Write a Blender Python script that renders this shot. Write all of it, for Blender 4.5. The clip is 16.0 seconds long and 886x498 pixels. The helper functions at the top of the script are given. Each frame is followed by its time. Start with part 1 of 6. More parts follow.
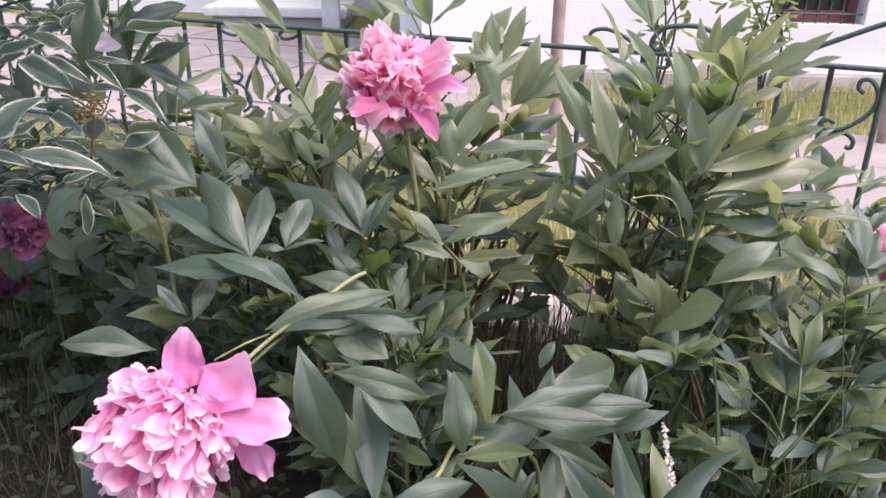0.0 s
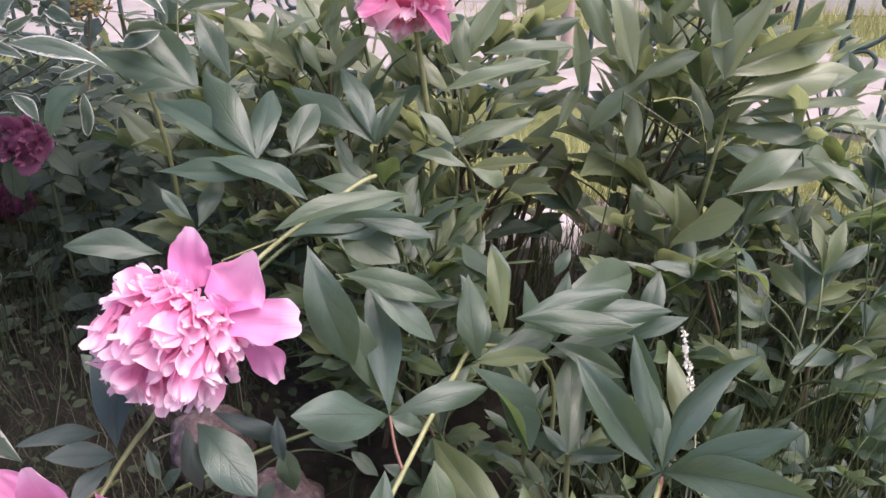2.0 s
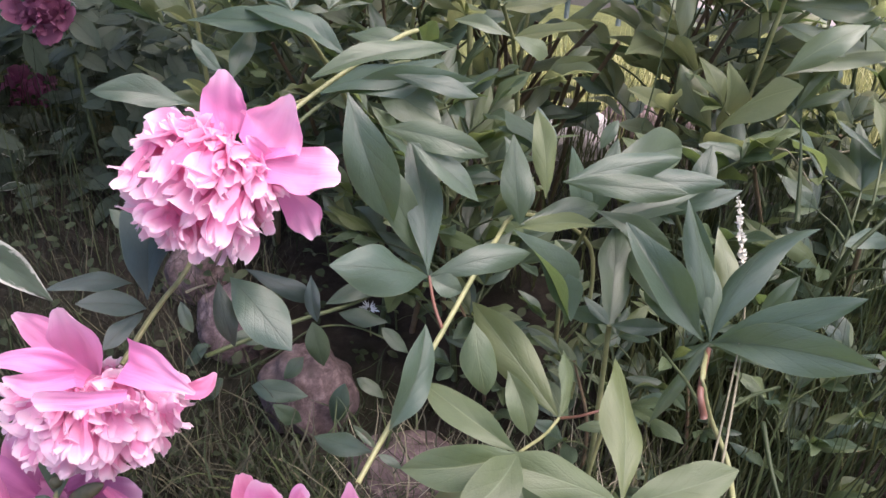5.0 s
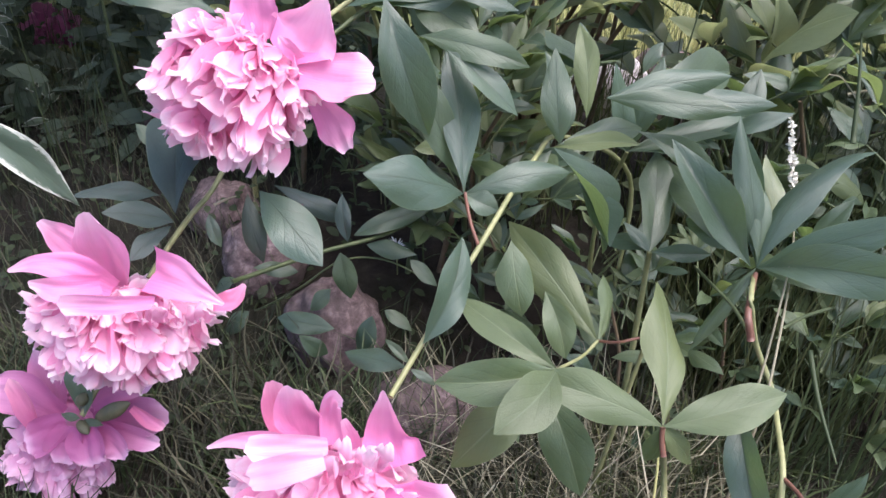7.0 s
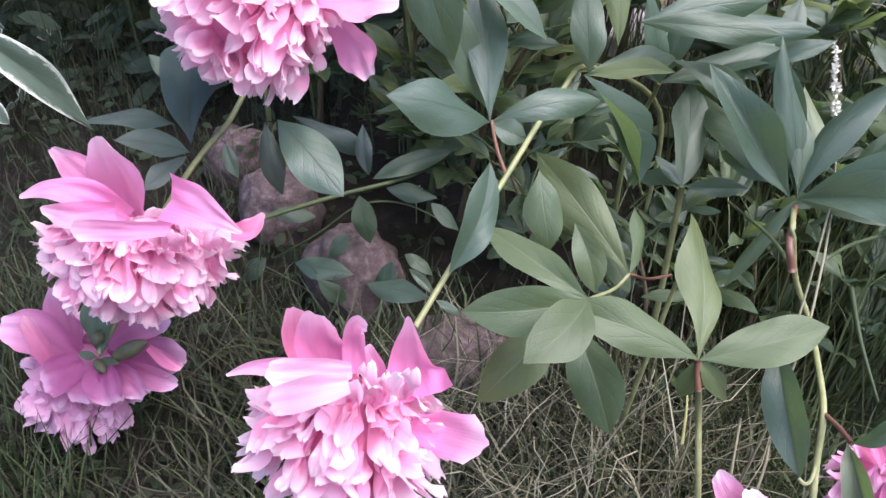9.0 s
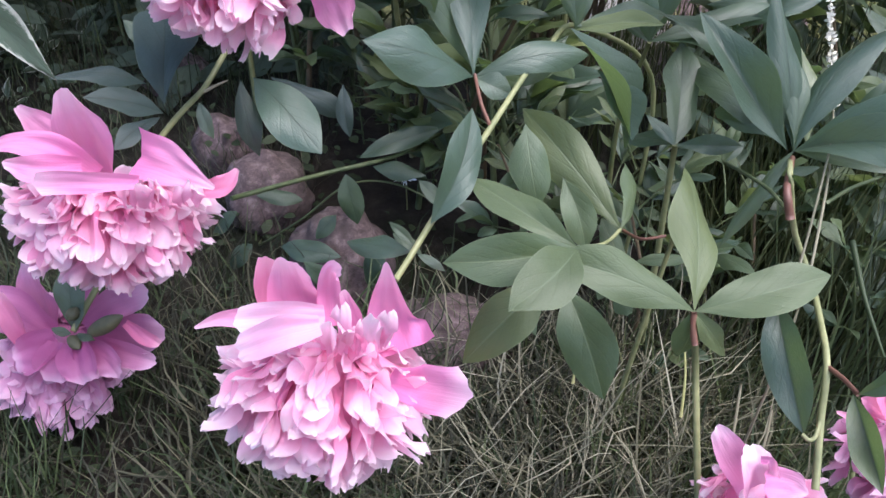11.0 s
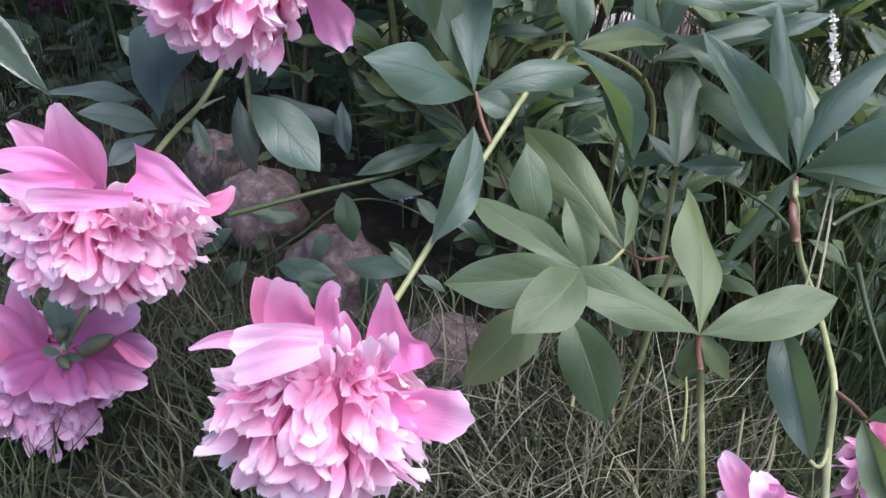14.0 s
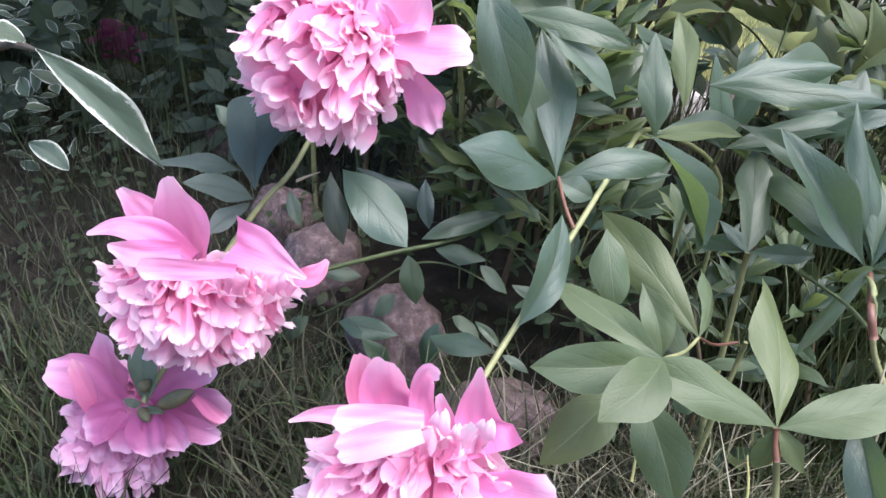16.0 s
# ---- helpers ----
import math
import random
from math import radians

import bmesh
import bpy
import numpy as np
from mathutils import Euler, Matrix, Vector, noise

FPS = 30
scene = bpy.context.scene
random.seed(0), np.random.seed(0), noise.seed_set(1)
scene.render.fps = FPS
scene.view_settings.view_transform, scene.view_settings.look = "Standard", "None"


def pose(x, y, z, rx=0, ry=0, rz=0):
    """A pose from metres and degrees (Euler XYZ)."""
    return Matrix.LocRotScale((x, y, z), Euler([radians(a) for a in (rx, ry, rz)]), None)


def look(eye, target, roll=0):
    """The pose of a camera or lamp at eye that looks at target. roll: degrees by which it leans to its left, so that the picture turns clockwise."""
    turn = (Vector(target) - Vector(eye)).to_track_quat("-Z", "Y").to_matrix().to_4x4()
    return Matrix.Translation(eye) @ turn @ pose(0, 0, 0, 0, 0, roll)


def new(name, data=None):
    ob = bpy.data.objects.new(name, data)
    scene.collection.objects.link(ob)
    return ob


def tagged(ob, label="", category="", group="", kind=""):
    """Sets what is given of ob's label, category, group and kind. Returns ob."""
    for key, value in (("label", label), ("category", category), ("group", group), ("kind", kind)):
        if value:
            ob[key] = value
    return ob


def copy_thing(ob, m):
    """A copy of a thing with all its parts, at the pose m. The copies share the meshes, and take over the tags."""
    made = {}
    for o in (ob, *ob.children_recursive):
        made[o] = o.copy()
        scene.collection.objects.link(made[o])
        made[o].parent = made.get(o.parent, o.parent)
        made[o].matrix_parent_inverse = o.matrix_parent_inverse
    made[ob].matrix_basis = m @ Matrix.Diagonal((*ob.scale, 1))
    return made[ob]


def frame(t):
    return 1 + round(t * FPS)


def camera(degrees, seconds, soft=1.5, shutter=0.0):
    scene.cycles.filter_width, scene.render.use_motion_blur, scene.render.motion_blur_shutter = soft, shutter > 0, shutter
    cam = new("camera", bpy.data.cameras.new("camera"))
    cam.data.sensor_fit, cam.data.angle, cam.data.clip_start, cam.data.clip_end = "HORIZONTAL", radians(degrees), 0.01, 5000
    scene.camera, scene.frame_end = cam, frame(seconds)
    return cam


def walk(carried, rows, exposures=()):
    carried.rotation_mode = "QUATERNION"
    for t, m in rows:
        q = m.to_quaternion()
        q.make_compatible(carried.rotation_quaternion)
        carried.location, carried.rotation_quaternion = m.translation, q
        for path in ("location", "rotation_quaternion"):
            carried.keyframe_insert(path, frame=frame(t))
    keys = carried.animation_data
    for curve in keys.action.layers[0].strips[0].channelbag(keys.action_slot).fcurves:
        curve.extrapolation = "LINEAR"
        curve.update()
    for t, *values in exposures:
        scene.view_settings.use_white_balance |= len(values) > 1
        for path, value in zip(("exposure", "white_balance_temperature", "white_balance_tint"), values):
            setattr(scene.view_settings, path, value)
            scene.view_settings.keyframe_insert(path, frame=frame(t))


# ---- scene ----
cam = camera(58.5, 16.0)
METRES, EYE, TILT, LEAN, TURN = 0.30, 0.82, -22.5, -1.1, 0.0
ROWS = [
    (0.0, 0.0, 0.0, 0.0, 0.0, 0.0, 0.0),
    (0.5, -0.0019, 0.0084, -0.0135, 0.16, -0.82, 0.01),
    (1.0, -0.0065, 0.0126, -0.0175, 0.17, -1.48, -0.0),
    (1.5, -0.0094, 0.0407, -0.0531, 0.3, -2.88, 0.23),
    (2.0, -0.0182, 0.0771, -0.0974, 0.52, -4.7, 0.07),
    (2.5, -0.019, 0.1001, -0.1221, 0.84, -6.12, -0.05),
    (3.0, -0.0296, 0.1051, -0.1454, 0.96, -7.08, -0.35),
    (3.5, -0.0404, 0.1197, -0.1756, 1.11, -8.07, -0.61),
    (4.0, -0.046, 0.1346, -0.2057, 1.4, -8.9, -0.66),
    (4.5, -0.0678, 0.1442, -0.2374, 1.55, -9.65, -1.14),
    (7.0, -0.1216, 0.2, -0.4045, 3.55, -12.93, -2.17),
    (7.5, -0.1391, 0.2065, -0.4287, 3.8, -13.37, -2.36),
    (8.0, -0.1539, 0.22, -0.4629, 4.04, -13.91, -2.64),
    (8.5, -0.1566, 0.2295, -0.4869, 4.23, -14.58, -2.59),
    (9.0, -0.146, 0.245, -0.5068, 4.56, -15.2, -2.01),
    (9.5, -0.1353, 0.244, -0.5368, 5.01, -14.84, -2.02),
    (10.0, -0.1147, 0.2529, -0.5896, 4.86, -14.54, -1.69),
    (12.5, -0.1061, 0.3173, -0.6676, 4.12, -12.99, -1.14),
    (13.0, -0.1129, 0.3226, -0.6682, 4.08, -12.88, -1.27),
    (13.5, -0.1159, 0.3217, -0.6672, 4.03, -12.78, -1.43),
    (14.0, -0.1255, 0.3154, -0.6539, 3.94, -12.61, -1.63),
    (14.5, -0.1572, 0.2848, -0.6047, 4.17, -11.45, -2.23),
    (15.0, -0.2115, 0.2691, -0.5831, 5.13, -10.3, -3.06),
    (15.5, -0.2335, 0.2597, -0.5685, 6.17, -9.91, -3.27),
    (16.0, -0.2438, 0.2562, -0.5713, 6.37, -9.66, -3.8),
]
walk(cam, [(t, pose(0, 0, EYE, TILT, LEAN, TURN) @ pose(METRES * x, METRES * y, METRES * z, 90 + pitch, roll, yaw)) for t, x, y, z, yaw, pitch, roll in ROWS], [(0.0, 1.26, 6580.0, 25.0), (4.5, 1.35, 6580.0, 24.0), (7.0, 1.46, 6180.0, 17.0), (10.0, 1.37, 6000.0, 15.0), (12.5, 1.19, 5800.0, 12.5), (14.5, 1.25, 5800.0, 12.5), (16.0, 1.57, 6000.0, 13.0)])

# ---- light: overcast evening sky and a wide soft sun high at front right ----
world = bpy.data.worlds.new("sky")
scene.world = world
world.use_nodes = True
sky = world.node_tree.nodes.new("ShaderNodeTexSky")
sky.sky_type = "NISHITA"
sky.sun_disc = False
sky.sun_elevation, sky.sun_rotation = radians(65), radians(113)
sky.dust_density = 3.0
backg = world.node_tree.nodes["Background"]
world.node_tree.links.new(sky.outputs[0], backg.inputs[0])
backg.inputs[1].default_value = 0.15
sun = new("sun", bpy.data.lights.new("sun", "SUN"))
sun.data.energy, sun.data.angle, sun.data.color = 2.3, radians(55), (1.0, 0.95, 0.88)
sun.matrix_basis = look((1.15, -0.5, 2.7), (0, 0, 0))


# ---- materials ----
class Nodes:
    """A short hand for node trees."""

    def __init__(self, name):
        self.mat = bpy.data.materials.new(name)
        self.mat.use_nodes = True
        self.t = self.mat.node_tree
        self.bsdf = self.t.nodes["Principled BSDF"]
        self.out = self.t.nodes["Material Output"]

    def add(self, kind, **ins):
        n = self.t.nodes.new("ShaderNode" + kind)
        for k, v in ins.items():
            self.put(n.inputs[k.replace("_", " ")], v)
        return n

    def put(self, socket, v):
        if hasattr(v, "is_output"):
            self.t.links.new(v, socket)
        else:
            socket.default_value = v

    def math(self, op, a, b=0.0, c=0.0):
        n = self.t.nodes.new("ShaderNodeMath")
        n.operation = op
        for s, v in zip(n.inputs, (a, b, c)):
            self.put(s, v)
        return n.outputs[0]

    def ramp(self, f, *stops):
        n = self.t.nodes.new("ShaderNodeValToRGB")
        e = n.color_ramp.elements
        while len(e) < len(stops):
            e.new(0.5)
        for el, (p, c) in zip(e, stops):
            el.position, el.color = p, (*c, 1)
        self.put(n.inputs[0], f)
        return n.outputs[0]

    def mix(self, f, a, b, mode="MIX"):
        n = self.t.nodes.new("ShaderNodeMix")
        n.data_type, n.blend_type = "RGBA", mode
        for s, v in ((n.inputs[0], f), (n.inputs[6], a), (n.inputs[7], b)):
            self.put(s, (*v, 1) if isinstance(v, tuple) and len(v) == 3 else v)
        return n.outputs[2]

    def noise(self, scale, detail=4.0, rough=0.55, co=None):
        n = self.add("TexNoise", Scale=scale, Detail=detail, Roughness=rough)
        self.put(n.inputs["Vector"], co if co else self.add("TexCoord").outputs["Object"])
        return n.outputs[0]

    def bump(self, h, strength, distance):
        n = self.add("Bump", Strength=strength, Distance=distance, Height=h)
        self.put(self.bsdf.inputs["Normal"], n.outputs[0])
        return n.outputs[0]

    def finish(self, colour, rough, spec=0.5, through_share=0.0, through_colour=None, normal=None):
        self.put(self.bsdf.inputs["Base Color"], (*colour, 1) if isinstance(colour, tuple) else colour)
        self.put(self.bsdf.inputs["Roughness"], rough)
        self.bsdf.inputs["Specular IOR Level"].default_value = spec
        if through_share:
            tr = self.add("BsdfTranslucent", Color=through_colour)
            if normal:
                self.put(tr.inputs["Normal"], normal)
            m = self.add("MixShader")
            self.put(m.inputs[0], through_share)
            self.put(m.inputs[1], self.bsdf.outputs[0])
            self.put(m.inputs[2], tr.outputs[0])
            self.put(self.out.inputs[0], m.outputs[0])
        return self.mat


def leaf_material(name, dark, light, glow, margin=None, rough=0.42, veins=7.0, gloss=0.5, thin=0.36, midrib=(0.03, 0.045, 0.032)):
    n = Nodes(name)
    uv = n.add("SeparateXYZ", Vector=n.add("TexCoord").outputs["UV"])
    u, v = uv.outputs[0], uv.outputs[1]
    side = n.math("MULTIPLY", n.math("ABSOLUTE", n.math("SUBTRACT", v, 0.5)), 2.0)
    wave = n.math("FRACT", n.math("SUBTRACT", n.math("MULTIPLY", u, n.math("ADD", veins - 2.0, n.math("MULTIPLY", n.add("ObjectInfo").outputs["Random"], 2.0))), n.math("MULTIPLY", n.math("POWER", side, 0.75), 2.1)))
    lateral = n.math("ABSOLUTE", n.math("SUBTRACT", wave, 0.5))
    groove = n.math("MULTIPLY", n.ramp(lateral, (0.0, (1, 1, 1)), (0.035, (0.6, 0.6, 0.6)), (0.11, (0, 0, 0))), n.ramp(side, (0.0, (1, 1, 1)), (0.75, (0.7, 0.7, 0.7)), (0.98, (0, 0, 0))))
    rib = n.ramp(side, (0.0, (1, 1, 1)), (0.020, (1, 1, 1)), (0.05, (0, 0, 0)))
    rnd = n.add("ObjectInfo").outputs["Random"]
    big = n.noise(3.2, 4.0)
    fine = n.noise(140.0, 5.0)
    f = n.math("ADD", n.math("MULTIPLY", rnd, 0.55), n.math("MULTIPLY", big, 0.75))
    f = n.math("SUBTRACT", f, 0.10)
    hue = n.ramp(n.math("FRACT", n.math("MULTIPLY", rnd, 7.31)), (0.0, (0.86, 0.98, 1.10)), (0.6, (1.0, 1.0, 1.0)), (1.0, (1.12, 1.05, 0.88)))
    col = n.mix(1.0, n.mix(n.math("SUBTRACT", f, 0.05), dark, light), hue, "MULTIPLY")
    col = n.mix(n.math("MULTIPLY", groove, 0.34), col, dark)
    col = n.mix(n.math("MULTIPLY", n.ramp(side, (0.0, (1, 1, 1)), (0.30, (0, 0, 0))), 0.30), col, dark)
    col = n.mix(n.math("MULTIPLY", rib, 0.42), col, midrib)
    mottle = n.noise(16.0, 6.0, 0.7)
    col = n.mix(n.math("MULTIPLY", n.ramp(mottle, (0.45, (0, 0, 0)), (0.72, (1, 1, 1))), 0.35), col, light)
    spots = n.ramp(n.noise(38.0, 3.0, 0.7), (0.70, (0, 0, 0)), (0.76, (1, 1, 1)))
    col = n.mix(n.math("MULTIPLY", spots, 0.18), col, (0.22, 0.20, 0.10))
    edge = n.ramp(n.math("MULTIPLY", side, n.math("ADD", 0.86, n.math("MULTIPLY", fine, 0.16))), (0.90, (0, 0, 0)), (0.97, (1, 1, 1)))
    col = n.mix(n.math("MULTIPLY", edge, 0.35), col, (0.30, 0.36, 0.20))
    if margin:
        rag = n.math("ADD", side, n.math("MULTIPLY", n.math("SUBTRACT", n.noise(70.0, 4.0, 0.7), 0.5), 0.55))
        patch = n.math("ADD", rag, n.math("MULTIPLY", n.math("SUBTRACT", n.noise(18.0, 3.0), 0.5), 0.6))
        col = n.mix(n.ramp(patch, (0.76, (0, 0, 0)), (0.89, (1, 1, 1))), col, margin)
    h = n.math("SUBTRACT", n.math("ADD", n.math("MULTIPLY", fine, 0.25), n.math("MULTIPLY", n.noise(30.0, 2.0), 0.9)), n.math("ADD", n.math("MULTIPLY", groove, 0.38), rib))
    h = n.math("ADD", h, n.math("MULTIPLY", lateral, 0.40))
    n.bump(h, 0.36, 0.0011)
    r = n.math("ADD", rough, n.math("MULTIPLY", fine, 0.14))
    return n.finish(col, r, gloss, thin, n.mix(0.6, col, glow))


LEAF_MAT = leaf_material("peony_leaf", (0.034, 0.057, 0.037), (0.086, 0.128, 0.086), (0.22, 0.32, 0.07), None, 0.36, 7.0, 0.8)
# Bluish leaf hue, also darkened to put shade into the dim leaves.
SHADE_SLATE_MAT = leaf_material("shade_slate_peony_leaf", (0.028, 0.043, 0.040), (0.064, 0.088, 0.080), (0.14, 0.20, 0.08), None, 0.42, 5.0, 0.45)
PALE_MAT = leaf_material("pale_peony_leaf", (0.060, 0.085, 0.040), (0.122, 0.158, 0.078), (0.30, 0.38, 0.10), None, 0.40, 6.0, 0.55, 0.36, (0.20, 0.25, 0.14))
# Paler leaf copy: backlight on the upper shoots is put into its colour.
BACKLIT_MAT = leaf_material("backlit_peony_leaf", (0.078, 0.110, 0.056), (0.215, 0.256, 0.158), (0.46, 0.50, 0.20), None, 0.32, 6.0, 1.0, 0.46, (0.28, 0.33, 0.20))
DOG_MAT = leaf_material("variegated_leaf", (0.050, 0.078, 0.060), (0.115, 0.155, 0.120), (0.22, 0.28, 0.12), (0.60, 0.61, 0.54), 0.45, 7.0)
# Plain dogwood leaf, darkened so the hollow's shade sits in its colour.
SHADED_UNDER_MAT = leaf_material("shaded_undergrowth_leaf", (0.042, 0.063, 0.046), (0.105, 0.142, 0.106), (0.10, 0.14, 0.06), None, 0.5, 5.0)
FAR_LEAF = leaf_material("shrub_leaf", (0.10, 0.16, 0.06), (0.20, 0.26, 0.10), (0.30, 0.36, 0.10), None, 0.5, 6.0)
# Weed green taken down so the bed's shade is part of it.
SHADED_WEED_LEAF = leaf_material("shaded_weed_leaf", (0.024, 0.038, 0.020), (0.048, 0.070, 0.036), (0.08, 0.11, 0.03), None, 0.55, 5.0)


def petal_material(name, base, tip, glow, rim, share=0.40):
    n = Nodes(name)
    uv = n.add("SeparateXYZ", Vector=n.add("TexCoord").outputs["UV"])
    u, v = uv.outputs[0], uv.outputs[1]
    rnd = n.add("ObjectInfo").outputs["Random"]
    big = n.noise(40.0, 3.0)
    f = n.math("ADD", n.math("POWER", u, 1.3), n.math("MULTIPLY", n.math("SUBTRACT", big, 0.5), 0.5))
    f = n.math("ADD", f, n.math("MULTIPLY", n.math("SUBTRACT", rnd, 0.5), 0.55))
    col = n.mix(n.ramp(f, (0.10, (0, 0, 0)), (0.95, (1, 1, 1))), base, tip)
    streak = n.add("TexNoise", Scale=1.0, Detail=3.0)
    n.put(streak.inputs["Vector"], n.add("CombineXYZ", X=n.math("MULTIPLY", u, 2.5), Y=n.math("MULTIPLY", v, 22.0), Z=n.math("MULTIPLY", rnd, 40.0)).outputs[0])
    col = n.mix(n.math("MULTIPLY", n.ramp(streak.outputs[0], (0.45, (0, 0, 0)), (0.75, (1, 1, 1))), 0.20), col, base)
    side = n.math("MULTIPLY", n.math("ABSOLUTE", n.math("SUBTRACT", v, 0.5)), 2.0)
    border = n.math("MAXIMUM", n.math("MULTIPLY", side, u), n.math("SUBTRACT", u, 0.04))
    col = n.mix(n.math("MULTIPLY", n.ramp(border, (0.72, (0, 0, 0)), (0.96, (1, 1, 1))), 0.75), col, rim)
    n.bump(n.math("ADD", streak.outputs[0], n.math("MULTIPLY", n.noise(90.0, 3.0), 0.8)), 0.45, 0.0012)
    return n.finish(col, 0.55, 0.25, share, n.mix(0.5, col, glow))


PETAL = petal_material("petal", (0.82, 0.29, 0.51), (0.94, 0.65, 0.81), (0.97, 0.55, 0.74), (0.96, 0.86, 0.92), 0.52)
GUARD = petal_material("guard_petal", (0.66, 0.21, 0.44), (0.82, 0.41, 0.62), (0.92, 0.40, 0.58), (0.91, 0.66, 0.80))
PALE_GUARD = petal_material("guard_petal_pale", (0.82, 0.40, 0.60), (0.91, 0.61, 0.77), (0.94, 0.54, 0.70), (0.94, 0.78, 0.87))
PETAL_DEEP = petal_material("petal_deep", (0.86, 0.36, 0.54), (0.95, 0.66, 0.79), (0.98, 0.55, 0.69), (0.96, 0.86, 0.92), 0.60)
# Brightened copy of the magenta petal colour, offsetting the shade over shoot_u.
PETAL_LIFTED = petal_material("petal_magenta_lifted", (0.50, 0.13, 0.33), (0.64, 0.24, 0.46), (0.6, 0.18, 0.38), (0.7, 0.3, 0.5))
GUARD_DEEP = petal_material("guard_petal_deep", (0.70, 0.21, 0.40), (0.78, 0.30, 0.49), (0.9, 0.32, 0.46), (0.88, 0.5, 0.64))
PETAL_OLD_SHADED = petal_material("petal_faded_shaded", (0.62, 0.24, 0.44), (0.78, 0.44, 0.64), (0.78, 0.40, 0.56), (0.84, 0.62, 0.77), 0.45)
GUARD_OLD = petal_material("guard_petal_faded", (0.40, 0.11, 0.27), (0.66, 0.29, 0.51), (0.75, 0.3, 0.48), (0.80, 0.54, 0.72))
FALLEN = petal_material("guard_petal_bleached", (0.62, 0.55, 0.60), (0.78, 0.72, 0.76), (0.8, 0.7, 0.75), (0.8, 0.75, 0.78))
# Dimmer copy of the same magenta petals, with shade in the colour.
PETAL_DIMMED = petal_material("petal_magenta", (0.25, 0.075, 0.145), (0.35, 0.13, 0.22), (0.36, 0.10, 0.19), (0.42, 0.17, 0.27))
GUARD_DIMMED = petal_material("guard_petal_magenta", (0.22, 0.065, 0.12), (0.31, 0.11, 0.19), (0.34, 0.09, 0.17), (0.38, 0.14, 0.23))


def plain(name, a, b, scale, rough, bump=0.3, depth=0.002, spec=0.5, metal=0.0, fine=120.0):
    n = Nodes(name)
    f = n.math("ADD", n.math("MULTIPLY", n.noise(scale, 5.0), 0.7), n.math("MULTIPLY", n.noise(fine, 4.0), 0.3))
    n.bump(n.noise(fine, 5.0), bump, depth)
    n.bsdf.inputs["Metallic"].default_value = metal
    return n.finish(n.ramp(f, (0.35, a), (0.68, b)), rough, spec)


STEM = plain("pale_stem", (0.14, 0.155, 0.065), (0.27, 0.27, 0.13), 30, 0.55)
RED_STEM = plain("red_stem", (0.105, 0.040, 0.030), (0.165, 0.080, 0.052), 40, 0.5)
# Darker, greener copy of the stem colour; shade deep in the bush is included.
DIM_GREEN_STEM = plain("dim_green_stem", (0.048, 0.068, 0.028), (0.10, 0.118, 0.05), 30, 0.55)
BROWN_STEM = plain("brown_stem", (0.09, 0.06, 0.04), (0.17, 0.12, 0.07), 40, 0.7)
BARK = plain("bark", (0.035, 0.028, 0.022), (0.07, 0.056, 0.044), 25, 0.85, 0.8)
POD = plain("seed_pod", (0.060, 0.058, 0.030), (0.115, 0.100, 0.052), 60, 0.6)
IRON = plain("painted_iron", (0.030, 0.052, 0.049), (0.060, 0.092, 0.086), 60, 0.5, 0.5, 0.001)
n = Nodes("granite")
speck = n.ramp(n.noise(70.0, 6.0, 0.75), (0.36, (0.062, 0.044, 0.045)), (0.52, (0.145, 0.102, 0.104)), (0.68, (0.28, 0.21, 0.212)))
lichen = n.ramp(n.noise(14.0, 5.0, 0.6), (0.48, (0, 0, 0)), (0.60, (1, 1, 1)))
n.bump(n.noise(45.0, 8.0, 0.7), 0.6, 0.004)
ROCK = n.finish(n.mix(n.math("MULTIPLY", lichen, 0.45), speck, (0.11, 0.085, 0.080)), 0.9, 0.25)
PALE_ROCK = plain("pale_stone", (0.36, 0.33, 0.32), (0.56, 0.52, 0.51), 18, 0.85, 0.7, 0.005, 0.3)
WALL = plain("whitewash", (0.74, 0.73, 0.72), (0.82, 0.81, 0.80), 3, 0.9, 0.4, 0.004, 0.2)
PLINTH = plain("plinth_render", (0.42, 0.38, 0.36), (0.58, 0.54, 0.52), 6, 0.9, 0.6, 0.006, 0.2)
PAVING = plain("paving_concrete", (0.22, 0.195, 0.185), (0.32, 0.285, 0.275), 5, 0.88, 0.5, 0.004, 0.25)
FRAME_RED = plain("window_paint", (0.16, 0.05, 0.05), (0.24, 0.08, 0.075), 12, 0.6)
TEAL = plain("teal_paint", (0.03, 0.20, 0.16), (0.06, 0.28, 0.22), 10, 0.55)
WOOD = plain("weathered_post", (0.26, 0.19, 0.16), (0.40, 0.31, 0.27), 14, 0.85, 0.7, 0.004)
BOARD = plain("painted_board", (0.62, 0.60, 0.58), (0.76, 0.74, 0.72), 9, 0.7)
WHITE_PETAL = plain("white_petal", (0.70, 0.70, 0.68), (0.82, 0.82, 0.80), 60, 0.6)
YELLOW = plain("yellow_disc", (0.55, 0.38, 0.03), (0.70, 0.50, 0.06), 200, 0.7)
SEED = plain("pale_seed_head", (0.58, 0.55, 0.46), (0.76, 0.73, 0.64), 200, 0.8)
SPIRAEA = plain("dry_bloom", (0.15, 0.105, 0.045), (0.26, 0.19, 0.08), 300, 0.85, 0.8, 0.003)
PANE = Nodes("dark_glass")
PANE = PANE.finish(PANE.mix(PANE.noise(8.0), (0.012, 0.014, 0.016), (0.03, 0.035, 0.04)), 0.08, 0.6)


def island_material(name, a, b, c, rough, share):
    n = Nodes(name)
    r = n.add("NewGeometry").outputs["Random Per Island"]
    col = n.mix(n.math("MULTIPLY", n.noise(30.0), 0.5), n.ramp(r, (0.0, a), (0.55, b), (1.0, c)), a)
    return n.finish(col, rough, 0.35, share, col)


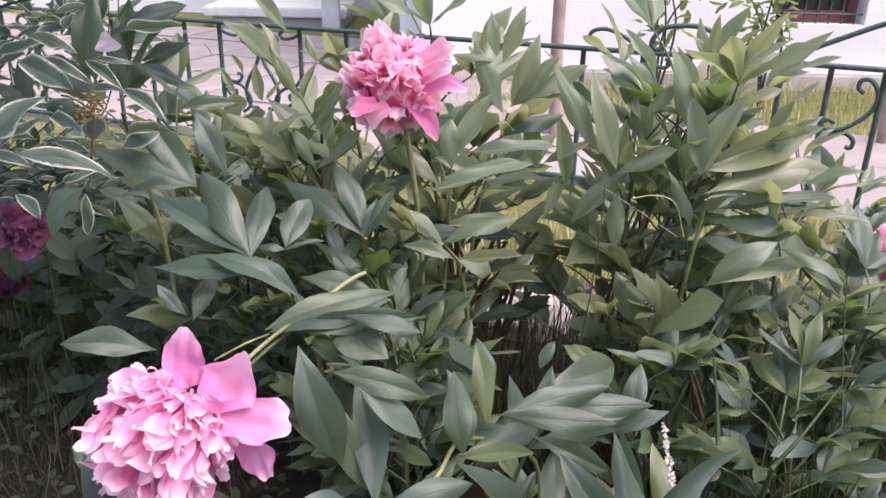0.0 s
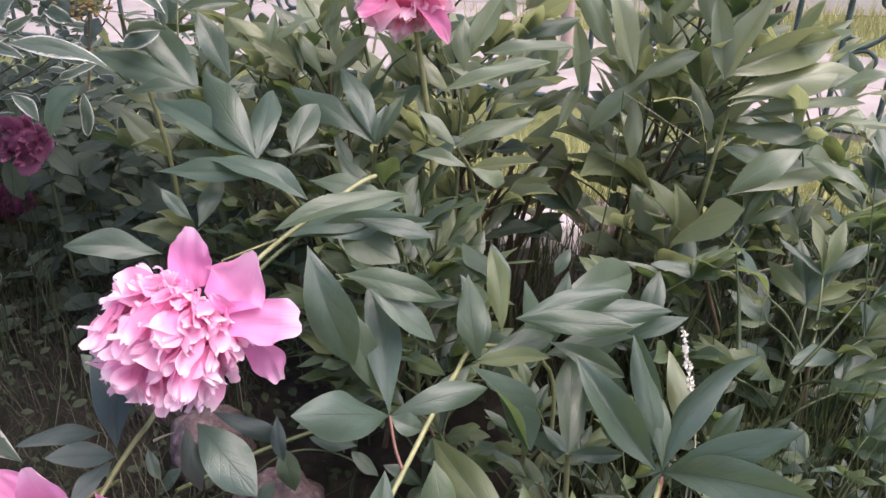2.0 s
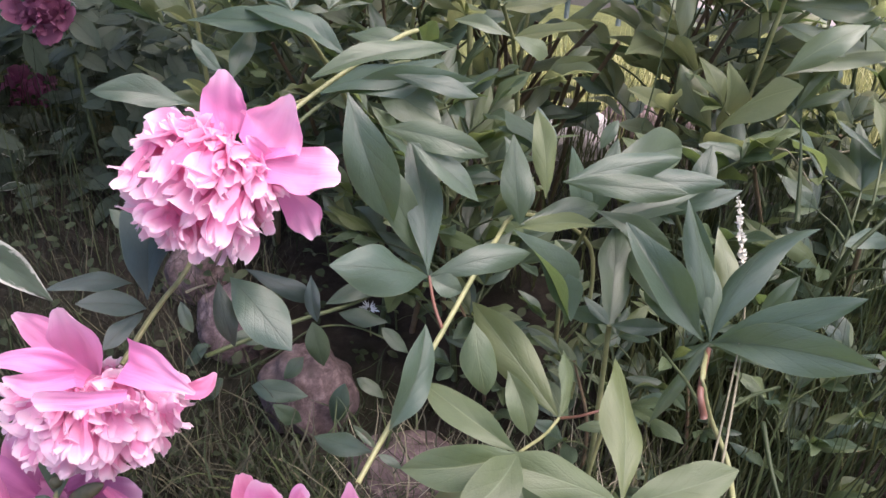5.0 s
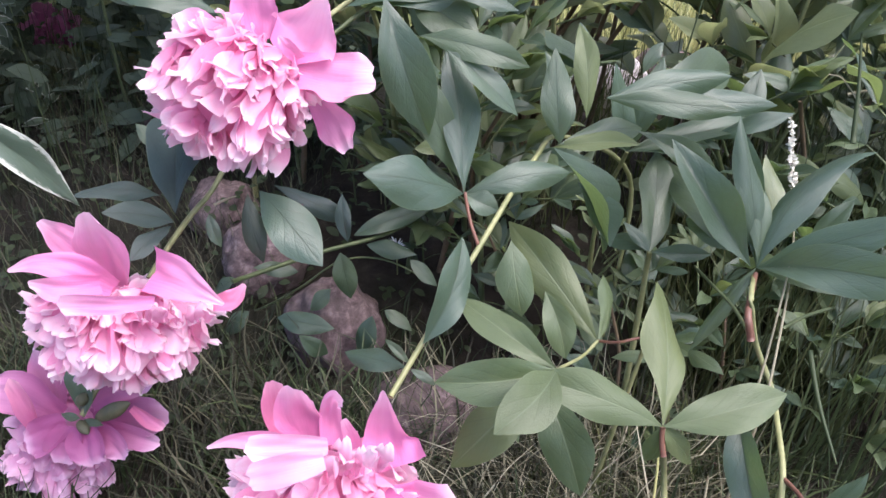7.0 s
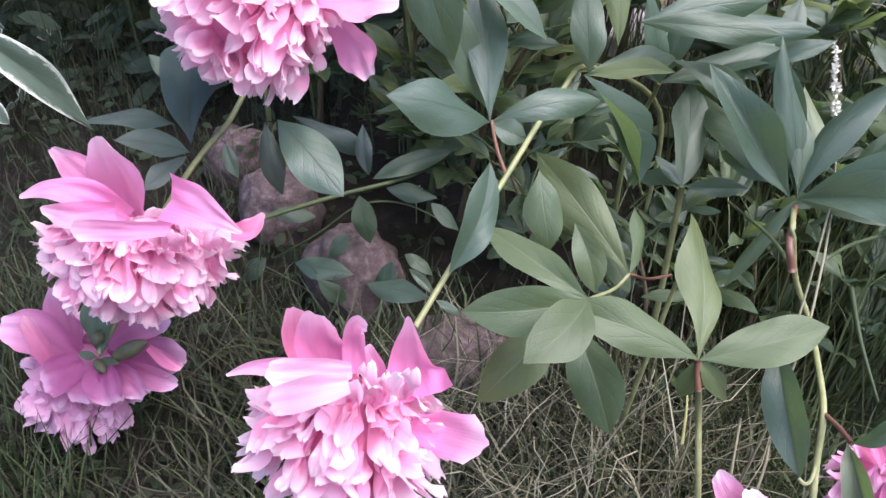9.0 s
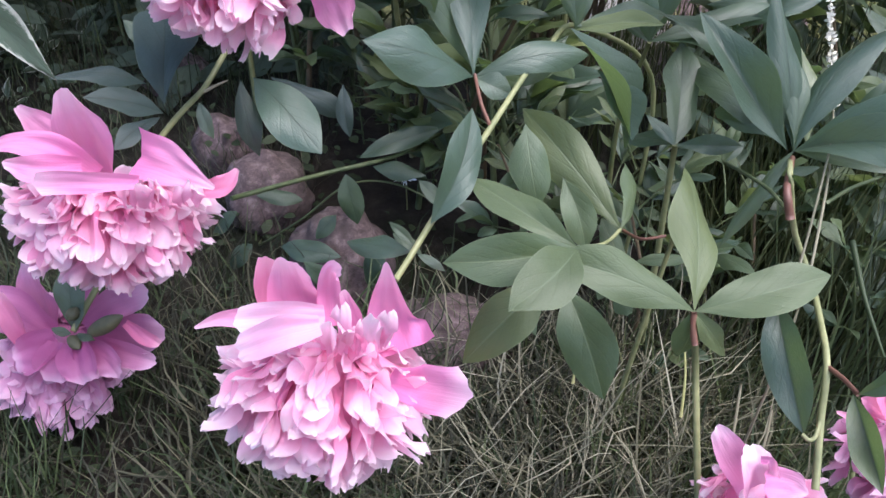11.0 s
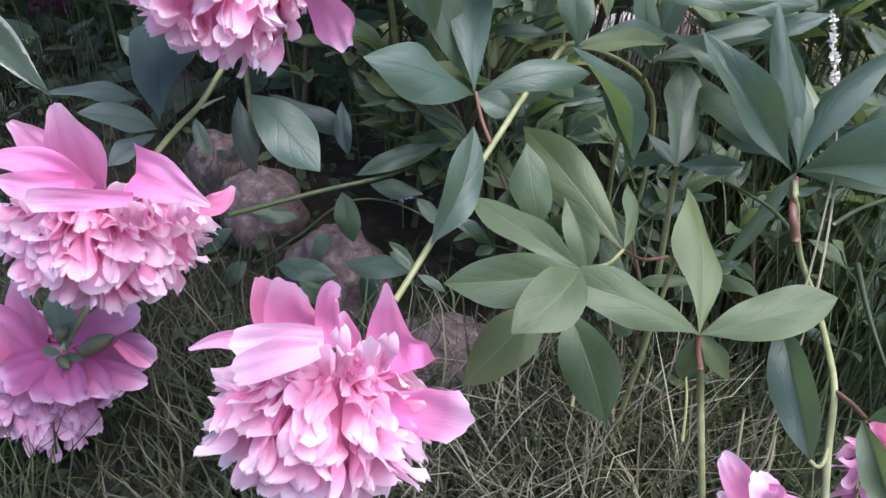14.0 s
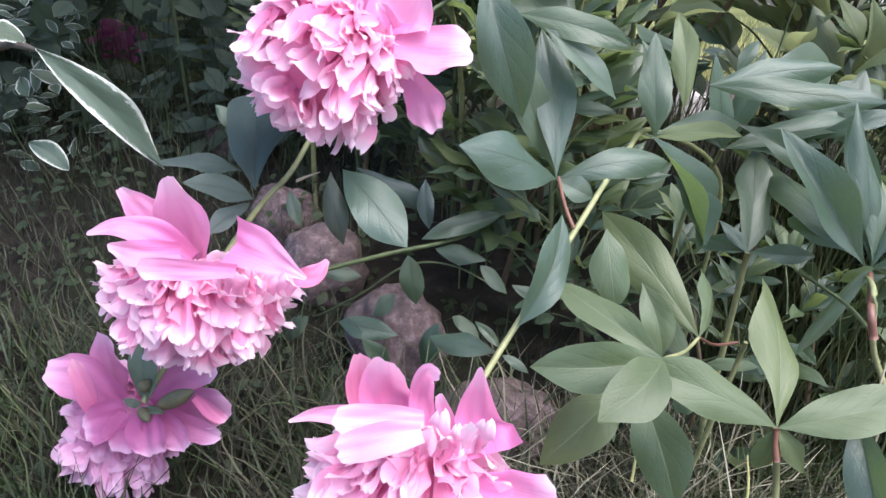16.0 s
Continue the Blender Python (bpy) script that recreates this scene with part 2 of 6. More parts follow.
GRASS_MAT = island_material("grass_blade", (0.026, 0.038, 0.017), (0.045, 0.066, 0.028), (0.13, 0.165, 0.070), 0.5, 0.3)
STRAW_MAT = island_material("dry_grass", (0.030, 0.030, 0.019), (0.062, 0.060, 0.037), (0.18, 0.168, 0.105), 0.7, 0.2)
PALE_STRAW = island_material("pale_straw", (0.15, 0.14, 0.09), (0.27, 0.25, 0.17), (0.48, 0.45, 0.34), 0.6, 0.2)
OLIVE_GRASS = island_material("olive_blade", (0.046, 0.058, 0.022), (0.084, 0.100, 0.040), (0.16, 0.168, 0.074), 0.5, 0.3)
# Yellowish blades, raised so the lawn's bright light is in the colour.
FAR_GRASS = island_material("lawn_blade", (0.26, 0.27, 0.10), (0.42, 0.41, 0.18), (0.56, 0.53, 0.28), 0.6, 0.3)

n = Nodes("soil")
co = n.add("TexCoord").outputs["Object"]
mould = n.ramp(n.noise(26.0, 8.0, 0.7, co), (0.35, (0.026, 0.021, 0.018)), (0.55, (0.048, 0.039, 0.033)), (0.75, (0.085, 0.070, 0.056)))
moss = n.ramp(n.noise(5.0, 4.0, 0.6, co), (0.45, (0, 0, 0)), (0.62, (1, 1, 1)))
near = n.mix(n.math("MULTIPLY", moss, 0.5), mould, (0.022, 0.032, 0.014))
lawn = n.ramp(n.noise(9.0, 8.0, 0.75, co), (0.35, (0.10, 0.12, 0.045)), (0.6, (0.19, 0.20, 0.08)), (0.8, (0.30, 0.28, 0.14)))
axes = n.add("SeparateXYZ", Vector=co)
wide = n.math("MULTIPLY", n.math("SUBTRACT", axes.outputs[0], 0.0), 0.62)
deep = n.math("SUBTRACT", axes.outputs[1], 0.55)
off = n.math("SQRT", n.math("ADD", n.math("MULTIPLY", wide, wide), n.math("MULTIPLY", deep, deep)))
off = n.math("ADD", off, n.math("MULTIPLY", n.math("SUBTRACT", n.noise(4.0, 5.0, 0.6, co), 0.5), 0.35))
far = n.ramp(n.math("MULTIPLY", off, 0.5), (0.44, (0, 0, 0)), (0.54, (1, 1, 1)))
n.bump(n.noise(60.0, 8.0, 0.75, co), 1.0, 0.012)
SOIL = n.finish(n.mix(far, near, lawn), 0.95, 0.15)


# ---- helpers of the build ----
def mesh(name, verts, faces, material, uvs=None, smooth=True):
    me = bpy.data.meshes.new(name)
    me.from_pydata([tuple(v) for v in verts], [], faces)
    me.materials.append(material)
    if smooth:
        me.polygons.foreach_set("use_smooth", [True] * len(me.polygons))
    if uvs is not None:
        layer = me.uv_layers.new(name="UVMap")
        for loop in me.loops:
            layer.data[loop.index].uv = uvs[loop.vertex_index]
    me.update()
    return me


def child(name, data, parent, m=None, label=""):
    ob = new(name, data)
    ob.parent = parent
    ob.matrix_parent_inverse = parent.matrix_basis.inverted() if parent.type == "EMPTY" else Matrix()
    ob.matrix_basis = m if m else Matrix()
    return tagged(ob, label)


def thing(name, base, label, category, group=""):
    ob = new(name)
    ob.empty_display_size = 0.03
    ob.matrix_basis = Matrix.Translation(base)
    return tagged(ob, label, category, group)


def part(name, bm, material, parent, label=""):
    me = bpy.data.meshes.new(name)
    bm.to_mesh(me)
    bm.free()
    me.materials.append(material)
    return child(name, me, parent, None, label)


def spline(pts, steps=6):
    p = [Vector(q) for q in pts]
    if len(p) == 2:
        return [p[0].lerp(p[1], i / steps) for i in range(steps + 1)]
    p = [2 * p[0] - p[1], *p, 2 * p[-1] - p[-2]]
    res = []
    for a, b, c, d in zip(p, p[1:], p[2:], p[3:]):
        for i in range(steps):
            t = i / steps
            res.append(0.5 * (2 * b + (c - a) * t + (2 * a - 5 * b + 4 * c - d) * t * t + (3 * b - a - 3 * c + d) * t**3))
    return [*res, p[-2]]


def tube_data(name, pts, r0, r1, material, sides=7, steps=6):
    line = spline(pts, steps)
    verts, faces = [], []
    up = Vector((0.13, 0.31, 0.94))
    for i, q in enumerate(line):
        d = (line[min(i + 1, len(line) - 1)] - line[max(i - 1, 0)]).normalized()
        a = d.cross(up).normalized()
        b = d.cross(a)
        r = r0 + (r1 - r0) * i / (len(line) - 1)
        for k in range(sides):
            w = 2 * math.pi * k / sides
            verts.append(q + r * (a * math.cos(w) + b * math.sin(w)))
        if i:
            o = (i - 1) * sides
            faces += [(o + k, o + (k + 1) % sides, o + sides + (k + 1) % sides, o + sides + k) for k in range(sides)]
    faces.append(tuple(range(sides)))
    faces.append(tuple(range(len(verts) - 1, len(verts) - 1 - sides, -1)))
    return mesh(name, verts, faces, material)


def tube(name, parent, pts, r0, r1, material, label=""):
    return child(name, tube_data(name, pts, r0, r1, material), parent, None, label)


def aim(base, tip, hint, roll=0.0):
    """A placement with x from base to tip and z towards hint."""
    base, tip = Vector(base), Vector(tip)
    x = (tip - base).normalized()
    z = Vector(hint) - x * x.dot(Vector(hint))
    if z.length < 1e-3:
        z = x.orthogonal()
    z.normalize()
    z.rotate(Matrix.Rotation(radians(roll), 3, x))
    y = z.cross(x)
    return Matrix(((x.x, y.x, z.x, base.x), (x.y, y.y, z.y, base.y), (x.z, y.z, z.z, base.z), (0, 0, 0, 1)))


def blade(name, material, profile, arch, fold, wave, seed, rows=13, cols=8, curl=0.0, rag=0.0):
    """A leaf or petal of length 1 along x and width 1 along y."""
    rnd = random.Random(seed)
    ph = [rnd.uniform(0, 6.3) for _ in range(4)]
    skew = rnd.uniform(-0.05, 0.05)
    twist, bow = rnd.uniform(-0.55, 0.55), rnd.uniform(-0.22, 0.22)
    arch, fold = arch * (rnd.uniform(0.3, 2.2) if arch < 0.15 else rnd.uniform(0.8, 1.2)), fold * rnd.uniform(0.4, 1.5)
    verts, uvs, faces = [], [], []
    for i in range(rows + 1):
        u = 1 - (1 - i / rows) ** 1.4 if rag else i / rows
        w = profile(u)
        for k in range(cols + 1):
            v = k / cols * 2 - 1
            if not rag:
                v = math.copysign(abs(v) ** 1.7, v)
            y = v * w * 0.5 + skew * math.sin(math.pi * u)
            z = arch * 4 * u * (1 - u) + fold * abs(v) ** (1.15 if rag else 1.45) * w - (0.0 if rag else 0.10) * abs(v) ** 3 * w
            z += wave * w * abs(v) * math.sin(7 * u + ph[0] + (v > 0) * ph[1]) + wave * 0.5 * math.sin(11 * u + 3 * v + ph[2]) * abs(v)
            z -= curl * max(0.0, u - 0.6) ** 2 * 6
            if not rag:
                turn = twist * (u - 0.3)
                y, z = y * math.cos(turn) - z * math.sin(turn) * 0.3, z + y * math.sin(turn)
                y += bow * math.sin(math.pi * u)
            notch = rag * u**5 * (0.8 * math.sin(4.5 * v + ph[1]) + 0.7 * math.sin(8.5 * v + ph[2]) - 0.8)
            verts.append((u + notch - abs(v) * 0.02 * math.sin(9 * u + ph[3]), y, z))
            uvs.append((u, (v + 1) / 2))
    for i in range(rows):
        for k in range(cols):
            o = i * (cols + 1) + k
            faces.append((o, o + cols + 1, o + cols + 2, o + 1))
    return mesh(name, verts, faces, material, uvs)


def ovate(u):
    a, b = 0.95, 1.08
    return max(0.012, (u**a * (1 - u) ** b) / ((a / (a + b)) ** a * (b / (a + b)) ** b))


def ellipse(u):
    a, b = 0.82, 0.84
    return max(0.012, (u**a * (1 - u) ** b) / ((a / (a + b)) ** a * (b / (a + b)) ** b))


def obovate(u):
    return 0.16 + 0.84 * min(1.0, (u / 0.72)) ** 0.9 if u < 0.72 else math.sqrt(max(0.05, 1 - ((u - 0.72) / 0.30) ** 2))


def spoon(u):
    return 0.22 + 0.78 * (u / 0.75) ** 1.3 if u < 0.75 else math.sqrt(max(0.06, 1 - ((u - 0.75) / 0.27) ** 2))


def lance(u):
    a, b = 1.25, 1.02
    return max(0.010, (u**a * (1 - u) ** b) / ((a / (a + b)) ** a * (b / (a + b)) ** b))


def leaf_blade(material, profile, arch, fold, wave, seed, rows=15, cols=8):
    """A leaflet of length 1 and width 1: halves raised from the midrib, rims turned down, tip bent over."""
    rnd = random.Random(seed)
    ph = [rnd.uniform(0, 6.3) for _ in range(4)]
    twist, bow, droop = rnd.uniform(-0.6, 0.6), rnd.uniform(-0.10, 0.10), rnd.uniform(-0.02, 0.16)
    arch, fold = arch * rnd.uniform(0.4, 1.8), fold * rnd.uniform(-0.2, 2.0)
    verts, uvs, faces = [], [], []
    for i in range(rows + 1):
        u = i / rows
        w = profile(u)
        for k in range(cols + 1):
            v = k / cols * 2 - 1
            v = math.copysign(abs(v) ** 1.5, v)
            rim = 1 + 0.05 * math.sin(9 * u + ph[0] + (v > 0) * 2) * abs(v)
            y = v * w * 0.5 * rim
            z = arch * 4 * u * (1 - u) - droop * u**3 + w * (fold * abs(v) ** 1.3 - 0.07 * abs(v) ** 3)
            z += wave * w * abs(v) ** 1.5 * math.sin(8 * u + ph[1] + (v > 0) * ph[2])
            turn = twist * (u - 0.3)
            y, z = y * math.cos(turn), z + y * math.sin(turn)
            verts.append((u, y + bow * math.sin(math.pi * u) * 1.2, z))
            uvs.append((u, (v + 1) / 2))
    for i in range(rows):
        for k in range(cols):
            o = i * (cols + 1) + k
            faces.append((o, o + cols + 1, o + cols + 2, o + 1))
    return mesh("leaf", verts, faces, material, uvs)


SHAPES = [(ovate, 0.07, 0.06, 0.06), (lance, 0.09, 0.08, 0.07), (ovate, 0.05, 0.15, 0.07), (lance, 0.06, 0.20, 0.08), (lance, 0.20, 0.08, 0.06)]
LEAVES = [[leaf_blade(LEAF_MAT, *SHAPES[k], 10 * k + j) for j in range(9)] for k in range(5)]
BACKLIT = [[leaf_blade(BACKLIT_MAT, *SHAPES[k], 120 + 10 * k + j) for j in range(9)] for k in range(5)]
PALE = [[leaf_blade(PALE_MAT, *SHAPES[k], 215 + 10 * k + j) for j in range(9)] for k in range(5)]
SHADE_SLATE = [[leaf_blade(SHADE_SLATE_MAT, *SHAPES[k], 315 + 10 * k + j) for j in range(5)] for k in range(5)]
leaf_dice = random.Random(5)


def leaf(parent, base, tip, width, kind=0, roll=0.0, hint=(0.0, -0.62, 0.78), pool=None):
    length = (Vector(tip) - Vector(base)).length
    data = leaf_dice.choice((pool or LEAVES)[kind])
    m = aim(base, tip, hint, roll + leaf_dice.uniform(-9, 9)) @ Matrix.Diagonal((length, width, (length + width) / 2, 1))
    return child("leaf", data, parent, m)


def strap(u):
    return 0.55 + 0.45 * u if u < 0.8 else math.sqrt(max(0.08, 1 - ((u - 0.8) / 0.22) ** 2))


def petal_pool(material, broad):
    res = []
    for j in range(12):
        rnd = random.Random(300 + j)
        if broad:
            res.append(blade("petal", material, obovate, rnd.uniform(-0.20, 0.12), rnd.uniform(-0.10, 0.36), 0.10, 40 + j, 14, 12, rnd.uniform(-0.25, 0.22), 0.025))
        else:
            res.append(blade("petal", material, spoon if j % 3 else strap, rnd.uniform(-0.02, 0.20), rnd.uniform(-0.42, 0.38), 0.11, 60 + j, 11, 10, rnd.uniform(-0.45, 0.30), 0.018 if j % 4 else 0.05))
    return res


POOLS = {}
petal_dice = random.Random(9)


def petal(head, base, tip, width, roll, material, hint=(0.0, -0.75, 0.66)):
    if material.name not in POOLS:
        POOLS[material.name] = petal_pool(material, material.name.startswith("guard"))
    data = petal_dice.choice(POOLS[material.name])
    length = (Vector(tip) - Vector(base)).length
    m = aim(base, tip, hint, roll) @ Matrix.Diagonal((length, width, (length + width) / 2, 1))
    return child("petal", data, head, m)


def ball(name, centre, radius, material, parent, squash=(1, 1, 1), rough=0.0, level=3, seed=0):
    bm = bmesh.new()
    bmesh.ops.create_icosphere(bm, subdivisions=level, radius=1.0)
    off = Vector((seed * 3.7, seed * 1.3, 0))
    for v in bm.verts:
        k = 1 + rough * noise.noise(v.co * 2.1 + off) + 0.4 * rough * noise.noise(v.co * 5.3 + off)
        v.co = Vector(centre) + Vector((v.co.x * squash[0], v.co.y * squash[1], v.co.z * squash[2])) * radius * k
    for f in bm.faces:
        f.smooth = True
    return part(name, bm, material, parent)


def seed_pod(parent, foot, tip, radius):
    """A bellied pod tapering to a short beak."""
    a, b = Vector(foot), Vector(tip)
    bm = bmesh.new()
    bmesh.ops.create_icosphere(bm, subdivisions=3, radius=1.0)
    m = aim(foot, tip, (0, -0.5, 1))
    half = (b - a).length / 2
    for v in bm.verts:
        beak = 1 - 0.45 * max(0.0, v.co.x) ** 2
        seam = 1 - 0.10 * math.exp(-(v.co.y / 0.18) ** 2) * (v.co.z > 0)
        v.co = m @ Vector(((1 + v.co.x) * half, v.co.y * radius * beak, v.co.z * radius * beak * seam))
    for face in bm.faces:
        face.smooth = True
    return part("seed_pod", bm, POD, parent)


def flower_head(parent, centre, axis, radius, count, seed, material, flat=1.0, wide=1.0):
    """A double flower: tufts of narrow tongues spread from the heart of the head, the outer ones bent back."""
    rnd = random.Random(seed)
    c, a = Vector(centre), Vector(axis).normalized()
    head = ball("flower_head", centre, radius * 0.60 * min(1.0, flat + 0.1), material, parent, (1, 1, 1), 0.15, 3, seed)
    e1 = a.orthogonal().normalized()
    e2 = a.cross(e1)

    def way(angle, turn):
        return a * math.cos(angle) * flat + (e1 * math.cos(turn) + e2 * math.sin(turn)) * math.sin(angle)

    for i in range(count):
        lean = math.acos(1 - (i + 0.5) / count * 1.74)
        turn = i * 2.39996 + rnd.uniform(-0.35, 0.35)
        d = way(lean, turn)
        tuft = noise.noise(d * 2.7 + Vector((seed, 0, 0)))
        d0 = way(min(2.6, lean + rnd.uniform(0.55, 1.1) + 0.4 * tuft), turn + rnd.uniform(-0.30, 0.30) + 0.5 * noise.noise(d * 1.7 + Vector((0, seed, 0))))
        tip = c + d * radius * (1 + 0.20 * tuft) * rnd.uniform(0.88, 1.08) + Vector((0, 0, -0.10 * radius * rnd.random()))
        foot = c + d0 * radius * rnd.uniform(0.55, 0.84)
        if i < 0.14 * count:
            foot = c + way(0.6 * lean + 0.1, turn + rnd.uniform(-0.6, 0.6)) * radius * 0.42
        hint = d + Vector((rnd.uniform(-1, 1), rnd.uniform(-1, 1), rnd.uniform(-1, 1))) * 0.38
        petal(head, foot, tip, radius * (rnd.uniform(0.12, 0.24) if rnd.random() < 0.6 else rnd.uniform(0.26, 0.40)) * wide, rnd.uniform(-32, 32), material, hint)
    return head


guard_dice = random.Random(21)


def guard(head, spine, widths, material, cup=0.25, roll=0.0, face=(0.0, -0.75, 0.66)):
    """A broad outer petal swept along a bent midline, hollowed across, with a soft uneven rim."""
    line = spline(spine, 6)
    wide = spline([(w, 0, 0) for w in widths], 6)
    last = len(line) - 1
    ph = [guard_dice.uniform(0, 6.3) for _ in range(4)]
    verts, uvs, faces = [], [], []
    cols = 14
    for i, q in enumerate(line):
        u = i / last
        t = (line[min(i + 1, last)] - line[max(i - 1, 0)]).normalized()
        z = Vector(face) - t * t.dot(Vector(face))
        z.normalize()
        z.rotate(Matrix.Rotation(radians(roll * (0.4 + 0.6 * u)), 3, t))
        side = z.cross(t)
        w = wide[i].x
        for k in range(cols + 1):
            v = k / cols * 2 - 1
            round_off = -0.42 * w * abs(v) ** 2.6 * max(0.0, (u - 0.70) / 0.30) ** 1.5
            nick = 0.05 * w * u**6 * (math.sin(5 * v + ph[0]) + 0.5 * math.sin(12 * v + ph[1]) + 1.4 * noise.noise(Vector((v * 2.5, ph[2], ph[3]))))
            lift = cup * w * v * v * (1 - 0.45 * u) + 0.08 * w * abs(v) ** 2 * math.sin(7 * u + ph[2] + 2 * (v > 0)) + 0.022 * w * math.sin(8 * v + 5 * u + ph[3])
            lift += 0.09 * w * noise.noise(Vector((u * 2.6 + ph[0], v * 1.9, ph[1]))) + 0.035 * w * noise.noise(Vector((u * 4.0, v * 6.5 + ph[2], ph[3])))
            edge = 1 + 0.03 * math.sin(11 * u + ph[1] + 2 * (v > 0))
            verts.append(q + side * (v * w * 0.5 * edge) + z * lift + t * (round_off + nick))
            uvs.append((u, (v + 1) / 2))
    for i in range(last):
        for k in range(cols):
            o = i * (cols + 1) + k
            faces.append((o, o + cols + 1, o + cols + 2, o + 1))
    return child("guard_petal", mesh("guard_petal", verts, faces, material, uvs), head)


# ---- ground, paving, house ----
def ground_z(x, y):
    rise = 0.012 + 0.055 * max(0.0, min(1.0, (y - 0.40) / 0.5))
    rough = 0.010 * noise.noise(Vector((x * 6, y * 6, 0))) + 0.004 * noise.noise(Vector((x * 21, y * 21, 3)))
    near = max(0.0, min(1.0, (2.2 - y) / 0.6))
    return rise * (0.6 + 0.4 * near) + rough * (0.3 + 0.7 * near)


def spread(lo, hi, fine_lo, fine_hi, fine, coarse):
    xs = list(np.arange(fine_lo, fine_hi + 1e-6, fine))
    return [lo, lo / 3, *np.linspace(lo / 12, fine_lo, coarse)[:-1], *xs, *np.linspace(fine_hi, hi / 12, coarse)[1:], hi / 3, hi]


gx, gy = spread(-240, 240, -1.6, 1.8, 0.04, 7), spread(-240, 240, -0.6, 2.2, 0.04, 7)
verts = [(x, y, ground_z(x, y)) for y in gy for x in gx]
w = len(gx)
faces = [(j * w + i, j * w + i + 1, (j + 1) * w + i + 1, (j + 1) * w + i) for j in range(len(gy) - 1) for i in range(w - 1)]
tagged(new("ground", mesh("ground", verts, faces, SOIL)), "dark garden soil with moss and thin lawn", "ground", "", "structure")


def box(bm, lo, hi, m=None):
    verts = bmesh.ops.create_cube(bm, size=1.0)["verts"]
    for v in verts:
        v.co = Vector([l + (h - l) * (c + 0.5) for l, h, c in zip(lo, hi, v.co)])
        if m:
            v.co = m @ v.co
    return verts


def block(name, lo, hi, material, parent, bevel=0.006, m=None, label=""):
    bm = bmesh.new()
    box(bm, lo, hi, m)
    if bevel:
        bmesh.ops.bevel(bm, geom=bm.edges[:], offset=bevel, segments=2, affect="EDGES")
    return part(name, bm, material, parent, label)


# ---- peony shoots in the foreground ----

shoot_a = thing("peony_shoot", (.138, .249, .010), "peony shoot on a pale upright stem with broad grey-green leaflets", "peony plant", "peony shoots")
tube("stem", shoot_a, [(.138, .249, .000), (.119, .293, .124), (.094, .352, .290)], 0.0024, 0.0021, STEM)
tube("petiole", shoot_a, [(.094, .352, .290), (.092, .356, .299), (.091, .359, .309)], 0.0021, 0.0018, RED_STEM)
leaf(shoot_a, (.091, .359, .309), (.100, .467, .345), 0.033, 3, 22, pool=PALE)
leaf(shoot_a, (.091, .359, .309), (0.1682, 0.3755, 0.3314), 0.030, 1, 0, pool=PALE)
leaf(shoot_a, (.091, .359, .309), (.003, .359, .346), 0.028, 1, 0, pool=PALE)
leaf(shoot_a, (.091, .359, .309), (.090, .367, .267), 0.019, 0, 0, pool=PALE)
leaf(shoot_a, (.091, .359, .309), (.118, .362, .273), 0.015, 0, 0, pool=PALE)
leaf(shoot_a, (.142, .381, .308), (.153, .316, .260), 0.027, 3, 25, pool=LEAVES)
tube("petiole", shoot_a, [(.153, .316, .260), (.156, .313, .259), (.161, .317, .258), (.166, .327, .262)], 0.0012, 0.0012, STEM)

shoot_b = thing("peony_shoot", (.085, .500, .010), "peony shoot with rounded pale green leaflets", "peony plant", "peony shoots")
tube("stem", shoot_b, [(.085, .500, .000), (.090, .475, .150), (.103, .477, .280)], 0.0024, 0.0018, STEM)
tube("petiole", shoot_b, [(.097, .477, .279), (.077, .462, .286), (.055, .427, .317)], 0.0012, 0.0011, RED_STEM)
tube("petiole", shoot_b, [(.055, .427, .317), (.043, .408, .319), (.021, .366, .345)], 0.0012, 0.0011, STEM)
leaf(shoot_b, (.021, .366, .345), (-.045, .410, .364), 0.024, 1, 0, pool=PALE)
leaf(shoot_b, (.021, .366, .345), (-.053, .351, .341), 0.029, 1, 0, pool=PALE)
leaf(shoot_b, (.021, .366, .345), (-.015, .316, .341), 0.031, 1, 0, pool=PALE)
leaf(shoot_b, (.009, .388, .306), (-.041, .349, .267), 0.034, 1, 0, pool=PALE)
leaf(shoot_b, (.024, .420, .273), (.050, .364, .227), 0.038, 1, 20, pool=PALE)
leaf(shoot_b, (-.006, .376, .293), (.003, .362, .280), 0.007, 0, 0, pool=PALE)
leaf(shoot_b, (.055, .427, .317), (-.013, .494, .369), 0.032, 1, -10, pool=PALE)
leaf(shoot_b, (.055, .427, .317), (.065, .486, .335), 0.018, 1, 30, pool=PALE)
leaf(shoot_b, (-.009, .473, .365), (.003, .440, .323), 0.027, 1, 0, pool=PALE)
leaf(shoot_b, (.017, .451, .339), (.034, .420, .304), 0.022, 1, 0, pool=PALE)
leaf(shoot_b, (.121, .487, .251), (.082, .491, .244), 0.011, 0, 0, pool=PALE)
leaf(shoot_b, (.145, .502, .247), (.166, .471, .253), 0.016, 0, 0, pool=PALE)
leaf(shoot_b, (.083, .534, .211), (.063, .557, .239), 0.017, 0, 0, pool=PALE)

